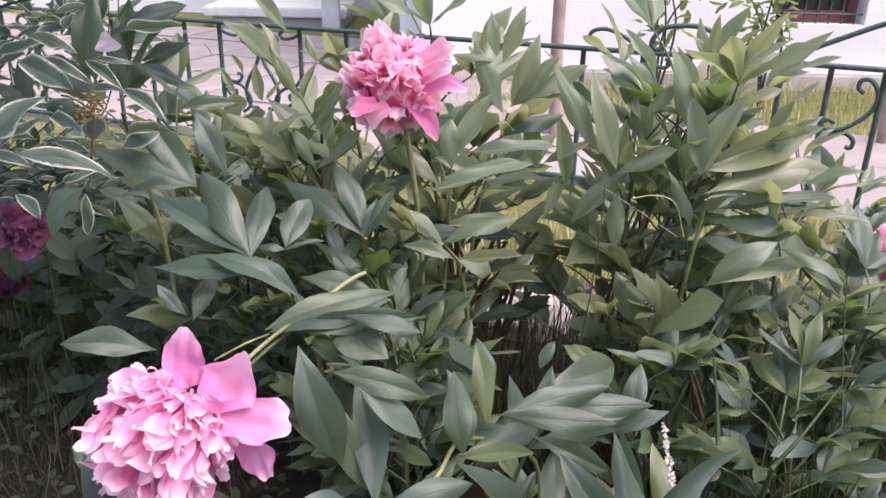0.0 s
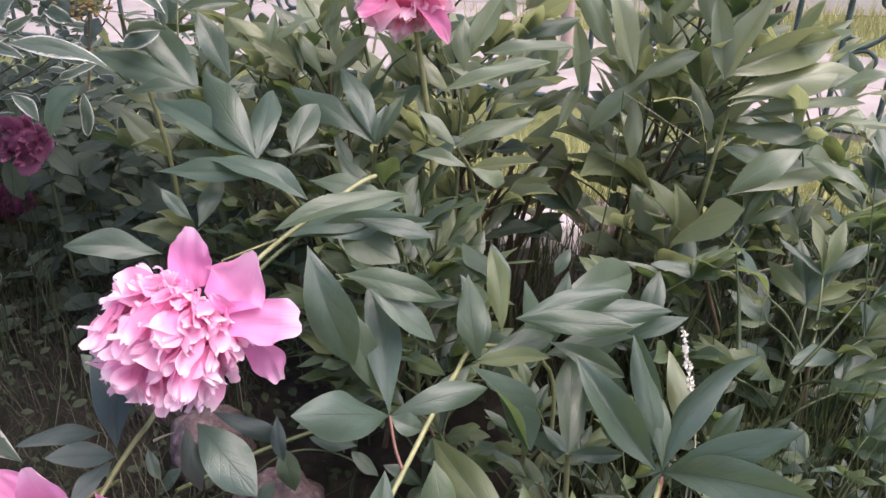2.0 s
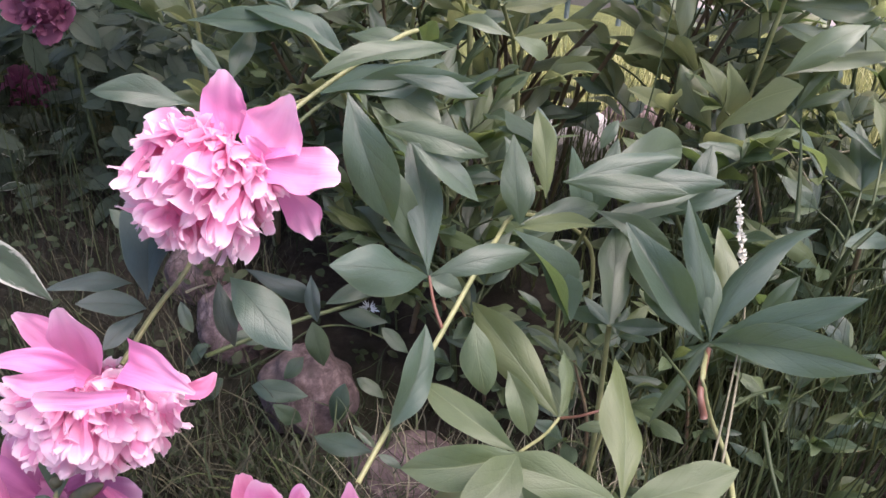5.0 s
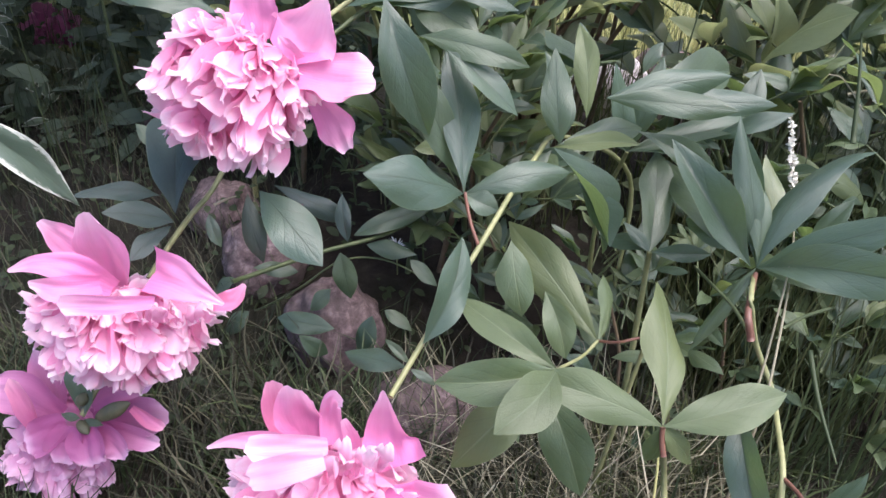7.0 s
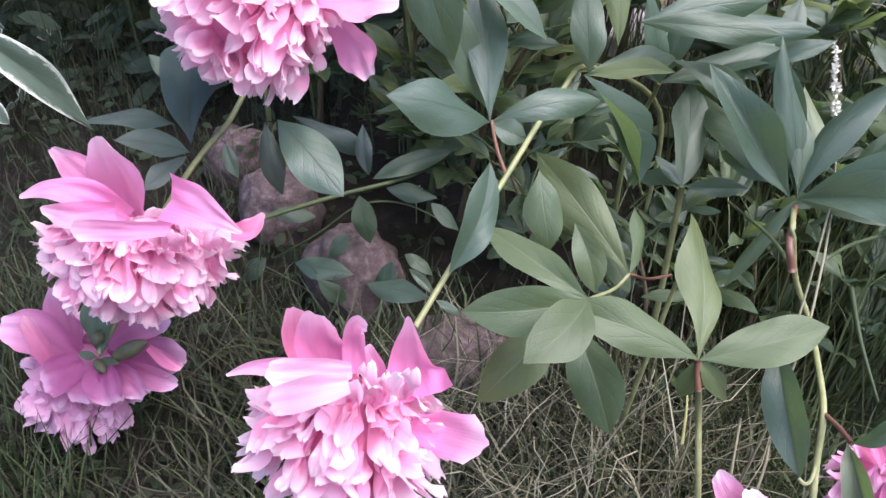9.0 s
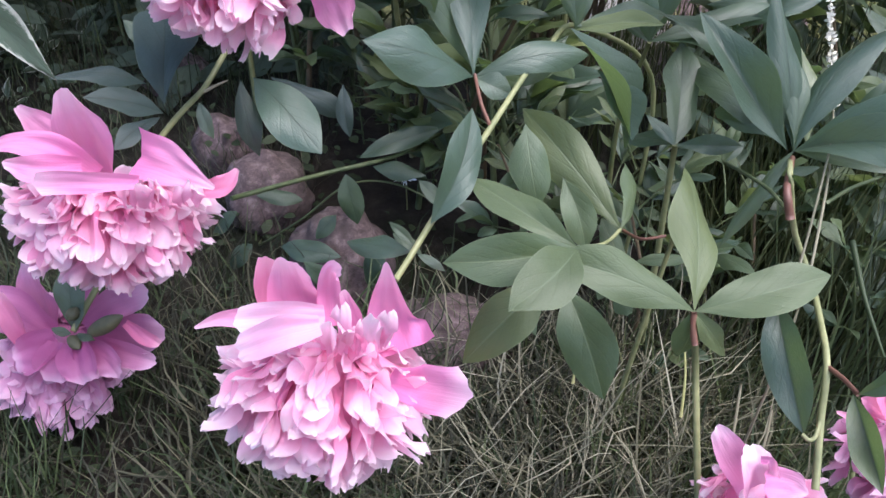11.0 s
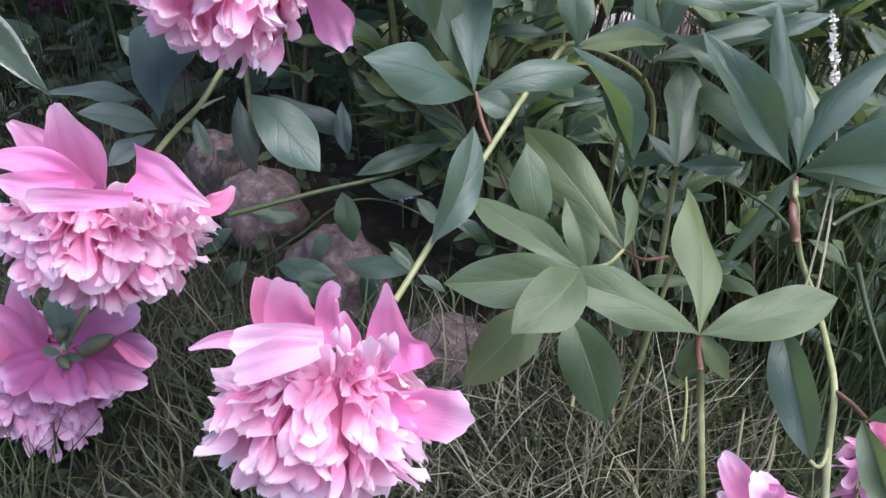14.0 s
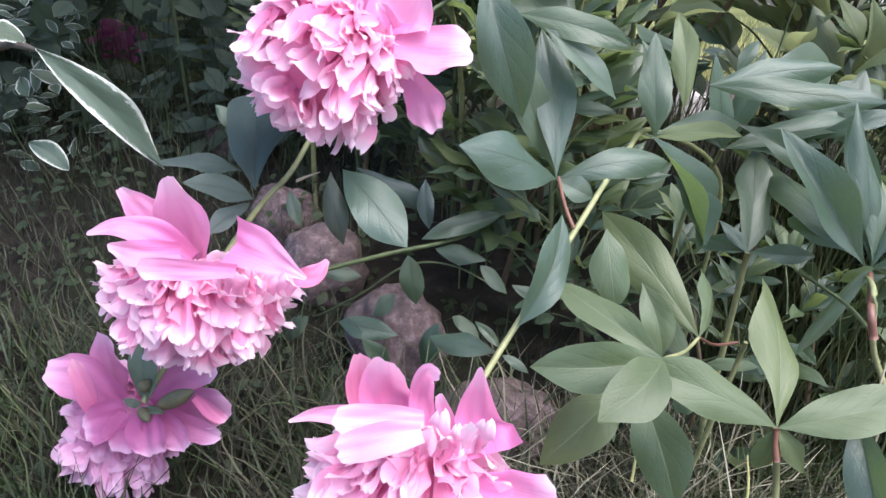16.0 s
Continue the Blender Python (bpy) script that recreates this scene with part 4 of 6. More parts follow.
leaf(shoot_y, (-.384, .820, .657), (-.420, .807, .681), 0.013, 1, 0)

leaf(shoot_y, (-0.3378, 0.8400, 0.6491), (-0.3327, 0.8800, 0.7393), 0.0300, 1, 0)
leaf(shoot_y, (-0.3730, 0.8400, 0.6532), (-0.3652, 0.8700, 0.7434), 0.0310, 1, 0)
leaf(shoot_y, (-0.3400, 0.8500, 0.7038), (-0.2681, 0.8600, 0.7371), 0.0201, 1, 10)
leaf(shoot_y, (-0.3363, 0.8400, 0.6509), (-0.2627, 0.8400, 0.6986), 0.0154, 1, 0)
leaf(shoot_y, (-0.3317, 0.8300, 0.6792), (-0.2668, 0.8200, 0.6579), 0.0140, 1, 0)
leaf(shoot_y, (-0.2497, 0.7800, 0.5622), (-0.3619, 0.8000, 0.5979), 0.0294, 1, 0)
leaf(shoot_y, (-0.2538, 0.7900, 0.5614), (-0.3057, 0.8200, 0.6258), 0.0284, 2, 10)
leaf(shoot_y, (-0.2228, 0.8000, 0.5675), (-0.2555, 0.8200, 0.6310), 0.0261, 1, 0)
leaf(shoot_y, (-0.2483, 0.7700, 0.5643), (-0.3108, 0.7600, 0.5646), 0.0126, 1, 0)

shoot_z = thing("peony_shoot", (-.160, 1.060, .050), "slender peony shoot with small upright leaves", "peony plant", "peony shoots")
tube("stem", shoot_z, [(-.160, 1.060, .050), (-.170, 1.040, .400), (-.216, .967, .576)], 0.004, 0.0018, STEM)
leaf(shoot_z, (-.215, .955, .614), (-.223, .962, .660), 0.014, 2, 0, pool=BACKLIT)
leaf(shoot_z, (-.211, .956, .617), (-.191, .965, .640), 0.008, 2, 0, pool=BACKLIT)
leaf(shoot_z, (-.172, .964, .616), (-.203, .968, .676), 0.017, 1, 0, pool=BACKLIT)
leaf(shoot_z, (-.168, .964, .616), (-.151, .975, .659), 0.014, 2, 0, pool=BACKLIT)
leaf(shoot_z, (-.151, .975, .659), (-.163, .978, .692), 0.010, 1, 0, pool=BACKLIT)
leaf(shoot_z, (-.151, .975, .659), (-.107, .984, .676), 0.012, 1, 0, pool=BACKLIT)
leaf(shoot_z, (-.212, .946, .574), (-.257, .942, .602), 0.017, 1, 0, pool=BACKLIT)
leaf(shoot_z, (-.212, .945, .571), (-.158, .963, .603), 0.016, 1, 0, pool=BACKLIT)
leaf(shoot_z, (-.212, .944, .568), (-.205, .955, .607), 0.012, 2, 0, pool=BACKLIT)
leaf(shoot_z, (-.244, .949, .621), (-.261, .951, .654), 0.009, 1, 0, pool=BACKLIT)
leaf(shoot_z, (-.236, .956, .647), (-.248, .957, .670), 0.006, 2, 0, pool=BACKLIT)
leaf(shoot_z, (-.152, .959, .579), (-.124, .974, .632), 0.015, 2, 0, pool=BACKLIT)
leaf(shoot_z, (-.152, .946, .532), (-.179, .955, .583), 0.017, 1, 0, pool=BACKLIT)
leaf(shoot_z, (-.124, .951, .539), (-.162, .954, .566), 0.014, 1, 0, pool=BACKLIT)
leaf(shoot_z, (-.152, .946, .532), (-.097, .966, .579), 0.018, 1, 0, pool=BACKLIT)
leaf(shoot_z, (-.183, .975, .692), (-.226, .971, .743), 0.016, 1, 0, pool=BACKLIT)
leaf(shoot_z, (-.142, .957, .566), (-.131, .969, .612), 0.016, 2, 0, pool=BACKLIT)

# ---- peony flowers ----
bloom_a = flower_head(shoot_f, (-0.2060, 0.5000, 0.4570), (-.52, -.66, -.55), 0.0515, 270, 11, PETAL)
guard(bloom_a, [(-0.1914, 0.5320, 0.4785), (-0.1978, 0.5470, 0.4946), (-0.1988, 0.5520, 0.5205)], (0.0213, 0.0360, 0.0220), GUARD, 0.22, -12)
guard(bloom_a, [(-0.1726, 0.5080, 0.4762), (-0.1586, 0.5280, 0.4817), (-0.1441, 0.5260, 0.5139)], (0.0247, 0.0540, 0.0147), GUARD, 0.3, 4)
guard(bloom_a, [(-0.1636, 0.5020, 0.4696), (-0.1416, 0.5080, 0.4637), (-0.1084, 0.5000, 0.4676)], (0.0246, 0.0349, 0.0368), GUARD, 0.24, -14)
guard(bloom_a, [(-0.1517, 0.5120, 0.4471), (-0.1406, 0.5220, 0.4219), (-0.1311, 0.5120, 0.4063)], (0.0144, 0.0281, 0.0193), GUARD, 0.2, 20)
guard(bloom_a, [(-0.1593, 0.5020, 0.4787), (-0.1634, 0.4920, 0.4913), (-0.1679, 0.4900, 0.4990)], (0.0081, 0.0095, 0.0055), GUARD, 0.3, 0)
bloom_c = flower_head(shoot_s, (-0.2817, 0.4220, 0.3041), (.05, -.55, -.83), 0.0590, 320, 23, PETAL, 0.72, 0.88)
guard(bloom_c, [(-0.3052, 0.4450, 0.3407), (-0.3216, 0.4470, 0.3570), (-0.3329, 0.4400, 0.3779)], (0.0255, 0.0237, 0.0081), GUARD, 0.18, 15)
guard(bloom_c, [(-0.2797, 0.4300, 0.3337), (-0.2801, 0.4250, 0.3663), (-0.2839, 0.4170, 0.4038)], (0.0137, 0.0393, 0.0158), GUARD, 0.24, -18)
guard(bloom_c, [(-0.2722, 0.4070, 0.3512), (-0.2882, 0.3950, 0.3736), (-0.3079, 0.3900, 0.3800), (-0.3293, 0.3900, 0.3730)], (0.0122, 0.0206, 0.0122, 0.0027), GUARD, 0.2, 10)
guard(bloom_c, [(-0.2732, 0.3950, 0.3629), (-0.2908, 0.3800, 0.3699), (-0.3110, 0.3800, 0.3725)], (0.0118, 0.0168, 0.0061), GUARD, 0.26, -20)
guard(bloom_c, [(-0.2320, 0.3800, 0.3646), (-0.2568, 0.3670, 0.3713), (-0.2870, 0.3670, 0.3691)], (0.0074, 0.0131, 0.0132), GUARD, 0.34, -30)
guard(bloom_c, [(-0.2462, 0.4170, 0.3616), (-0.2227, 0.4070, 0.3602), (-0.1945, 0.3970, 0.3520)], (0.0309, 0.0254, 0.0035), GUARD, 0.22, 12)
guard(bloom_c, [(-0.2063, 0.4070, 0.3427), (-0.1928, 0.4100, 0.3460), (-0.1853, 0.4150, 0.3553)], (0.0094, 0.0137, 0.0050), GUARD_DEEP, 0.3, 0)
petal(bloom_c, (-0.2467, 0.3850, 0.3422), (-0.2471, 0.3866, 0.3617), 0.0071, 9, PETAL)
petal(bloom_c, (-0.2415, 0.3850, 0.3426), (-0.2409, 0.3843, 0.3617), 0.0104, -12, PETAL)
petal(bloom_c, (-0.2365, 0.3850, 0.3430), (-0.2253, 0.3762, 0.3713), 0.0104, 37, PETAL)
petal(bloom_c, (-0.2337, 0.3850, 0.3432), (-0.2286, 0.3814, 0.3635), 0.0088, -15, PETAL)
petal(bloom_c, (-0.2285, 0.3850, 0.3436), (-0.2227, 0.3825, 0.3645), 0.0109, -38, PETAL)
petal(bloom_c, (-0.2229, 0.3850, 0.3441), (-0.2147, 0.3795, 0.3664), 0.0110, -21, PETAL)
petal(bloom_c, (-0.2199, 0.3850, 0.3443), (-0.2137, 0.3770, 0.3650), 0.0086, -13, PETAL)
petal(bloom_c, (-0.2124, 0.3850, 0.3449), (-0.2074, 0.3784, 0.3629), 0.0087, 12, PETAL)
petal(bloom_c, (-0.2075, 0.3850, 0.3452), (-0.2015, 0.3774, 0.3674), 0.0096, -25, PETAL)
petal(bloom_c, (-0.2031, 0.3850, 0.3456), (-0.1956, 0.3806, 0.3655), 0.0110, 11, PETAL)
bloom_d = flower_head(shoot_d, (-.116, .302, .284), (-.15, -.62, -.77), 0.0535, 280, 37, PETAL, 0.85)
guard(bloom_d, [(-0.1396, 0.3300, 0.3065), (-0.1481, 0.3350, 0.3224), (-0.1469, 0.3300, 0.3541)], (0.0151, 0.0169, 0.0124), GUARD_DEEP, 0.3, 35)
guard(bloom_d, [(-0.1213, 0.3180, 0.3162), (-0.1284, 0.3280, 0.3304), (-0.1298, 0.3180, 0.3629)], (0.0159, 0.0311, 0.0226), GUARD, 0.22, -12)
guard(bloom_d, [(-0.1442, 0.3350, 0.3059), (-0.1491, 0.3400, 0.3099), (-0.1532, 0.3420, 0.3175)], (0.0100, 0.0093, 0.0053), GUARD_DEEP, 0.2, 0)
guard(bloom_d, [(-0.1084, 0.3120, 0.3241), (-0.1103, 0.3200, 0.3379), (-0.1071, 0.3160, 0.3573), (-0.0995, 0.3040, 0.3695)], (0.0143, 0.0136, 0.0113, 0.0074), GUARD, 0.2, 10)
guard(bloom_d, [(-0.0938, 0.3050, 0.3306), (-0.0963, 0.3050, 0.3426), (-0.0994, 0.3030, 0.3567)], (0.0079, 0.0089, 0.0046), GUARD, 0.3, 0)
guard(bloom_d, [(-0.0722, 0.3100, 0.3098), (-0.0785, 0.3260, 0.3207), (-0.0803, 0.3220, 0.3609)], (0.0426, 0.0292, 0.0030), GUARD, 0.18, -8)
guard(bloom_d, [(-0.0764, 0.2920, 0.3070), (-0.0604, 0.3000, 0.2946), (-0.0342, 0.2840, 0.3074)], (0.0140, 0.0238, 0.0274), GUARD, 0.18, -12)
guard(bloom_d, [(-0.1150, 0.2900, 0.3396), (-0.1417, 0.3000, 0.3363), (-0.1616, 0.3000, 0.3360), (-0.1777, 0.2980, 0.3297)], (0.0175, 0.0132, 0.0078, 0.0018), GUARD, 0.26, -10)
guard(bloom_d, [(-0.1039, 0.2820, 0.3592), (-0.1242, 0.2800, 0.3568), (-0.1494, 0.2840, 0.3490)], (0.0083, 0.0167, 0.0137), PALE_GUARD, 0.24, -6)
guard(bloom_d, [(-0.1030, 0.2680, 0.3644), (-0.1201, 0.2620, 0.3625), (-0.1437, 0.2680, 0.3450)], (0.0096, 0.0159, 0.0139), PALE_GUARD, 0.26, 8)
petal(bloom_d, (-0.1096, 0.2880, 0.3294), (-0.1093, 0.2870, 0.3465), 0.0064, -39, PETAL)
petal(bloom_d, (-0.1056, 0.2880, 0.3327), (-0.1059, 0.2833, 0.3461), 0.0106, -2, PETAL)
petal(bloom_d, (-0.1040, 0.2880, 0.3339), (-0.1014, 0.2846, 0.3472), 0.0101, 14, PETAL)
petal(bloom_d, (-0.1040, 0.2880, 0.3279), (-0.0980, 0.2727, 0.3657), 0.0108, -2, PETAL)
petal(bloom_d, (-0.1000, 0.2880, 0.3271), (-0.0958, 0.2815, 0.3507), 0.0104, -4, PETAL)
petal(bloom_d, (-0.0973, 0.2880, 0.3274), (-0.0965, 0.2772, 0.3647), 0.0113, -5, PETAL)
petal(bloom_d, (-0.0958, 0.2880, 0.3333), (-0.0931, 0.2804, 0.3592), 0.0092, 7, PETAL)
petal(bloom_d, (-0.0931, 0.2880, 0.3298), (-0.0904, 0.2958, 0.3389), 0.0097, -27, PETAL)
petal(bloom_d, (-0.0913, 0.2880, 0.3272), (-0.0872, 0.2891, 0.3489), 0.0072, 27, PETAL)
petal(bloom_d, (-0.0898, 0.2880, 0.3341), (-0.0945, 0.2958, 0.3380), 0.0065, 24, PETAL)
petal(bloom_d, (-0.0881, 0.2880, 0.3356), (-0.0904, 0.2929, 0.3420), 0.0062, 9, PETAL)
petal(bloom_d, (-0.0873, 0.2880, 0.3300), (-0.0897, 0.2955, 0.3380), 0.0088, 40, PETAL)
petal(bloom_d, (-0.0843, 0.2880, 0.3367), (-0.0808, 0.2767, 0.3667), 0.0082, 9, PETAL)
petal(bloom_d, (-0.0827, 0.2880, 0.3372), (-0.0804, 0.2950, 0.3459), 0.0109, -10, PETAL)
petal(bloom_d, (-0.0799, 0.2880, 0.3328), (-0.0778, 0.2854, 0.3513), 0.0094, 35, PETAL)
petal(bloom_d, (-0.0776, 0.2880, 0.3339), (-0.0741, 0.2792, 0.3616), 0.0114, 2, PETAL)

shoot_n = thing("peony_shoot", (-.420, .800, .030), "drooping peony shoot with a faded flower head hanging face down", "peony plant", "peony shoots")
tube("stem", shoot_n, [(-0.4200, 0.8000, 0.0300), (-0.3777, 0.6000, 0.1781), (-0.3468, 0.5300, 0.2057), (-0.3331, 0.4780, 0.2128), (-0.3389, 0.4560, 0.2020), (-0.3460, 0.4360, 0.1884)], 0.003, 0.0026, STEM)
bloom_e = flower_head(shoot_n, (-0.3949, 0.4780, 0.1121), (-.08, .16, -.97), 0.0535, 220, 41, PETAL_OLD_SHADED)
guard(bloom_e, [(-0.3651, 0.4720, 0.1635), (-0.3607, 0.4850, 0.1823), (-0.3525, 0.4920, 0.2101)], (0.0136, 0.0214, 0.0191), GUARD_OLD, 0.2, 20)
guard(bloom_e, [(-0.3827, 0.4640, 0.1679), (-0.3892, 0.4720, 0.1910), (-0.3914, 0.4720, 0.2241)], (0.0192, 0.0314, 0.0203), GUARD_OLD, 0.22, -15)
guard(bloom_e, [(-0.3519, 0.4600, 0.1751), (-0.3270, 0.4720, 0.1885), (-0.2998, 0.4770, 0.1982)], (0.0123, 0.0256, 0.0236), GUARD_OLD, 0.2, 10)
guard(bloom_e, [(-0.3744, 0.4500, 0.1705), (-0.4020, 0.4520, 0.1913), (-0.4319, 0.4470, 0.1990)], (0.0188, 0.0381, 0.0267), GUARD_OLD, 0.2, 0)
guard(bloom_e, [(-0.3878, 0.4360, 0.1711), (-0.3895, 0.4340, 0.2020), (-0.3954, 0.4340, 0.2266)], (0.0121, 0.0153, 0.0114), GUARD_DEEP, 0.55, 20)
guard(bloom_e, [(-0.3537, 0.4600, 0.1576), (-0.3223, 0.4620, 0.1645), (-0.2819, 0.4500, 0.1743)], (0.0173, 0.0316, 0.0307), GUARD_OLD, 0.3, -10)
guard(bloom_e, [(-0.3072, 0.4460, 0.1920), (-0.2926, 0.4420, 0.1823), (-0.2818, 0.4420, 0.1745)], (0.0064, 0.0119, 0.0083), GUARD_DEEP, 0.5, 0)
guard(bloom_e, [(-0.3381, 0.4460, 0.1667), (-0.3134, 0.4400, 0.1650), (-0.2881, 0.4400, 0.1573)], (0.0141, 0.0205, 0.0168), GUARD_OLD, 0.4, 10)
guard(bloom_e, [(-0.3612, 0.4350, 0.1790), (-0.3762, 0.4240, 0.1742), (-0.3917, 0.4200, 0.1661)], (0.0202, 0.0300, 0.0238), GUARD_OLD, 0.3, 0)
guard(bloom_e, [(-0.3378, 0.4340, 0.1762), (-0.3192, 0.4240, 0.1730), (-0.3082, 0.4180, 0.1611)], (0.0165, 0.0263, 0.0218), GUARD_OLD, 0.3, 12)
guard(bloom_e, [(-0.3544, 0.4310, 0.1799), (-0.3558, 0.4190, 0.1714), (-0.3597, 0.4130, 0.1549)], (0.0200, 0.0299, 0.0256), GUARD_OLD, 0.26, -12)
guard(bloom_e, [(-0.3430, 0.4290, 0.1806), (-0.3347, 0.4160, 0.1757), (-0.3282, 0.4100, 0.1608)], (0.0200, 0.0331, 0.0288), GUARD_OLD, 0.24, 6)
seed_pod(shoot_n, (-0.3349, 0.4360, 0.1860), (-0.3028, 0.4380, 0.2063), 0.0066)
seed_pod(shoot_n, (-0.3474, 0.4380, 0.1978), (-0.3424, 0.4450, 0.2060), 0.0050)
seed_pod(shoot_n, (-0.3460, 0.4300, 0.1888), (-0.3340, 0.4200, 0.1857), 0.0046)
leaf(shoot_n, (-0.3497, 0.4420, 0.1849), (-0.3532, 0.4650, 0.2326), 0.0234, 1, 15)
leaf(shoot_n, (-0.3457, 0.4360, 0.1860), (-0.3396, 0.4480, 0.2089), 0.0117, 0, -30)
leaf(shoot_n, (-0.3452, 0.4320, 0.1898), (-0.3585, 0.4300, 0.1964), 0.0071, 0, 0)
leaf(shoot_n, (-0.3420, 0.4300, 0.1896), (-0.3242, 0.4270, 0.1893), 0.0071, 0, 0)

shoot_t = thing("peony_shoot", (-.020, 1.020, .050), "tall peony shoot topped by a ruffled pink flower", "peony plant", "peony shoots")
tube("stem", shoot_t, [(-.020, 1.020, .050), (-.020, .960, .400), (-.039, .930, .585), (-.049, .932, .642)], 0.0038, 0.003, STEM)
bloom_b = flower_head(shoot_t, (-.053, .923, .650), (-.087, -.912, .400), 0.055, 330, 53, PETAL_DEEP, 1.0, 1.05)
guard(bloom_b, [(-0.0214, 0.8900, 0.6441), (0.0070, 0.8760, 0.6524), (0.0306, 0.8700, 0.6491)], (0.0254, 0.0250, 0.0087), GUARD, 0.32, 0)
guard(bloom_b, [(-0.0296, 0.8900, 0.6280), (-0.0138, 0.8800, 0.6105), (-0.0026, 0.8800, 0.5885)], (0.0230, 0.0242, 0.0064), GUARD_DEEP, 0.3, -15)
guard(bloom_b, [(-0.0185, 0.8900, 0.6743), (0.0025, 0.8820, 0.6882), (0.0147, 0.8800, 0.6935)], (0.0176, 0.0272, 0.0209), PETAL_DEEP, 0.35, 0)
guard(bloom_b, [(-0.0170, 0.8850, 0.6578), (0.0004, 0.8740, 0.6699), (0.0126, 0.8740, 0.6763)], (0.0163, 0.0198, 0.0136), PETAL_DEEP, 0.35, 20)
guard(bloom_b, [(-0.0697, 0.8800, 0.6294), (-0.0838, 0.8740, 0.6260), (-0.1009, 0.8740, 0.6205)], (0.0152, 0.0252, 0.0189), GUARD_DEEP, 0.3, 10)
guard(bloom_b, [(-0.0551, 0.8680, 0.6291), (-0.0675, 0.8660, 0.6198), (-0.0777, 0.8720, 0.6048)], (0.0150, 0.0225, 0.0177), PETAL_DEEP, 0.4, 0)

shoot_o = thing("peony_shoot", (.160, .460, .010), "short peony shoot with a pink flower close to the grass", "peony plant", "peony shoots")
tube("stem", shoot_o, [(.160, .460, .010), (.170, .440, .100), (.143, .305, .192)], 0.003, 0.003, STEM)
bloom_f = flower_head(shoot_o, (.143, .305, .192), (.000, -.949, -.316), 0.04, 70, 61, PETAL)
guard(bloom_f, [(0.1263, 0.3000, 0.2341), (0.1134, 0.3050, 0.2522), (0.1003, 0.3050, 0.2742)], (0.0199, 0.0183, 0.0108), GUARD, 0.26, -10)
guard(bloom_f, [(0.1273, 0.2950, 0.2386), (0.1214, 0.2920, 0.2601), (0.1184, 0.3000, 0.2669)], (0.0196, 0.0196, 0.0140), PALE_GUARD, 0.3, 10)
guard(bloom_f, [(0.1221, 0.2900, 0.2679), (0.1270, 0.2880, 0.2687), (0.1324, 0.2900, 0.2541)], (0.0044, 0.0049, 0.0044), GUARD, 0.3, 40)
guard(bloom_f, [(0.1258, 0.2850, 0.2550), (0.1428, 0.2900, 0.2477), (0.1539, 0.2900, 0.2414)], (0.0188, 0.0159, 0.0051), GUARD, 0.22, 0)

shoot_p = thing("peony_shoot", (.300, .460, .020), "peony shoot hung low with a ragged pink flower under its leaves", "peony plant", "peony shoots")
tube("stem", shoot_p, [(.300, .460, .020), (.270, .450, .120), (.233, .345, .202)], 0.003, 0.003, STEM)
# The faded petal colour stands in for leaf shade on this flower.
bloom_h = flower_head(shoot_p, (0.2346, 0.3500, 0.2025), (-.359, -.717, -.598), 0.036, 90, 67, PETAL_OLD_SHADED)
guard(bloom_h, [(0.2072, 0.3450, 0.2482), (0.1919, 0.3350, 0.2547), (0.1777, 0.3350, 0.2601)], (0.0083, 0.0068, 0.0020), GUARD_DEEP, 0.3, 0)
guard(bloom_h, [(0.2196, 0.3500, 0.2464), (0.1989, 0.3400, 0.2634), (0.1915, 0.3400, 0.2661)], (0.0119, 0.0135, 0.0054), GUARD_DEEP, 0.2, 0)
guard(bloom_h, [(0.2141, 0.3400, 0.2524), (0.2025, 0.3350, 0.2721), (0.2031, 0.3400, 0.2754)], (0.0137, 0.0146, 0.0086), GUARD_DEEP, 0.3, 0)

shoot_q = thing("peony_shoot", (.680, 1.100, .030), "peony shoot with a pink flower at the edge of the bush", "peony plant", "peony shoots")
tube("stem", shoot_q, [(.680, 1.100, .030), (.680, 1.080, .250), (.658, 1.043, .388)], 0.0038, 0.003, STEM)
bloom_g = flower_head(shoot_q, (.658, 1.043, .388), (-.331, -.883, .331), 0.05, 80, 71, PETAL_DEEP)
petal(bloom_g, (.658, 1.043, .388), (.603, 1.043, .388), 0.04, 0, GUARD_DEEP)
petal(bloom_g, (.658, 1.043, .388), (.618, 1.023, .428), 0.04, 0, GUARD_DEEP)
petal(bloom_g, (.658, 1.043, .388), (.628, 1.033, .343), 0.04, 0, GUARD_DEEP)

shoot_u = thing("peony_shoot", (-0.915, 1.575, 0.050), "peony shoot with a magenta flower, petals toned to suit its shade", "peony plant", "peony shoots")
tube("stem", shoot_u, [(-0.915, 1.575, 0.050), (-0.915, 1.565, 0.050), (-0.915, 1.515, 0.093)], 0.0028, 0.002, DIM_GREEN_STEM)
bloom_i = flower_head(shoot_u, (-0.915, 1.515, 0.093), (.228, -.912, .342), 0.05, 90, 80, PETAL_LIFTED)
petal(bloom_i, (-0.915, 1.515, 0.093), (-0.975, 1.495, 0.083), 0.05, 0, PETAL_LIFTED)
petal(bloom_i, (-0.915, 1.515, 0.093), (-0.855, 1.505, 0.073), 0.05, 0, PETAL_LIFTED)
petal(bloom_i, (-0.915, 1.515, 0.093), (-0.915, 1.495, 0.153), 0.05, 0, PETAL_LIFTED)
petal(bloom_i, (-0.915, 1.515, 0.093), (-0.895, 1.485, 0.050), 0.05, 0, PETAL_LIFTED)

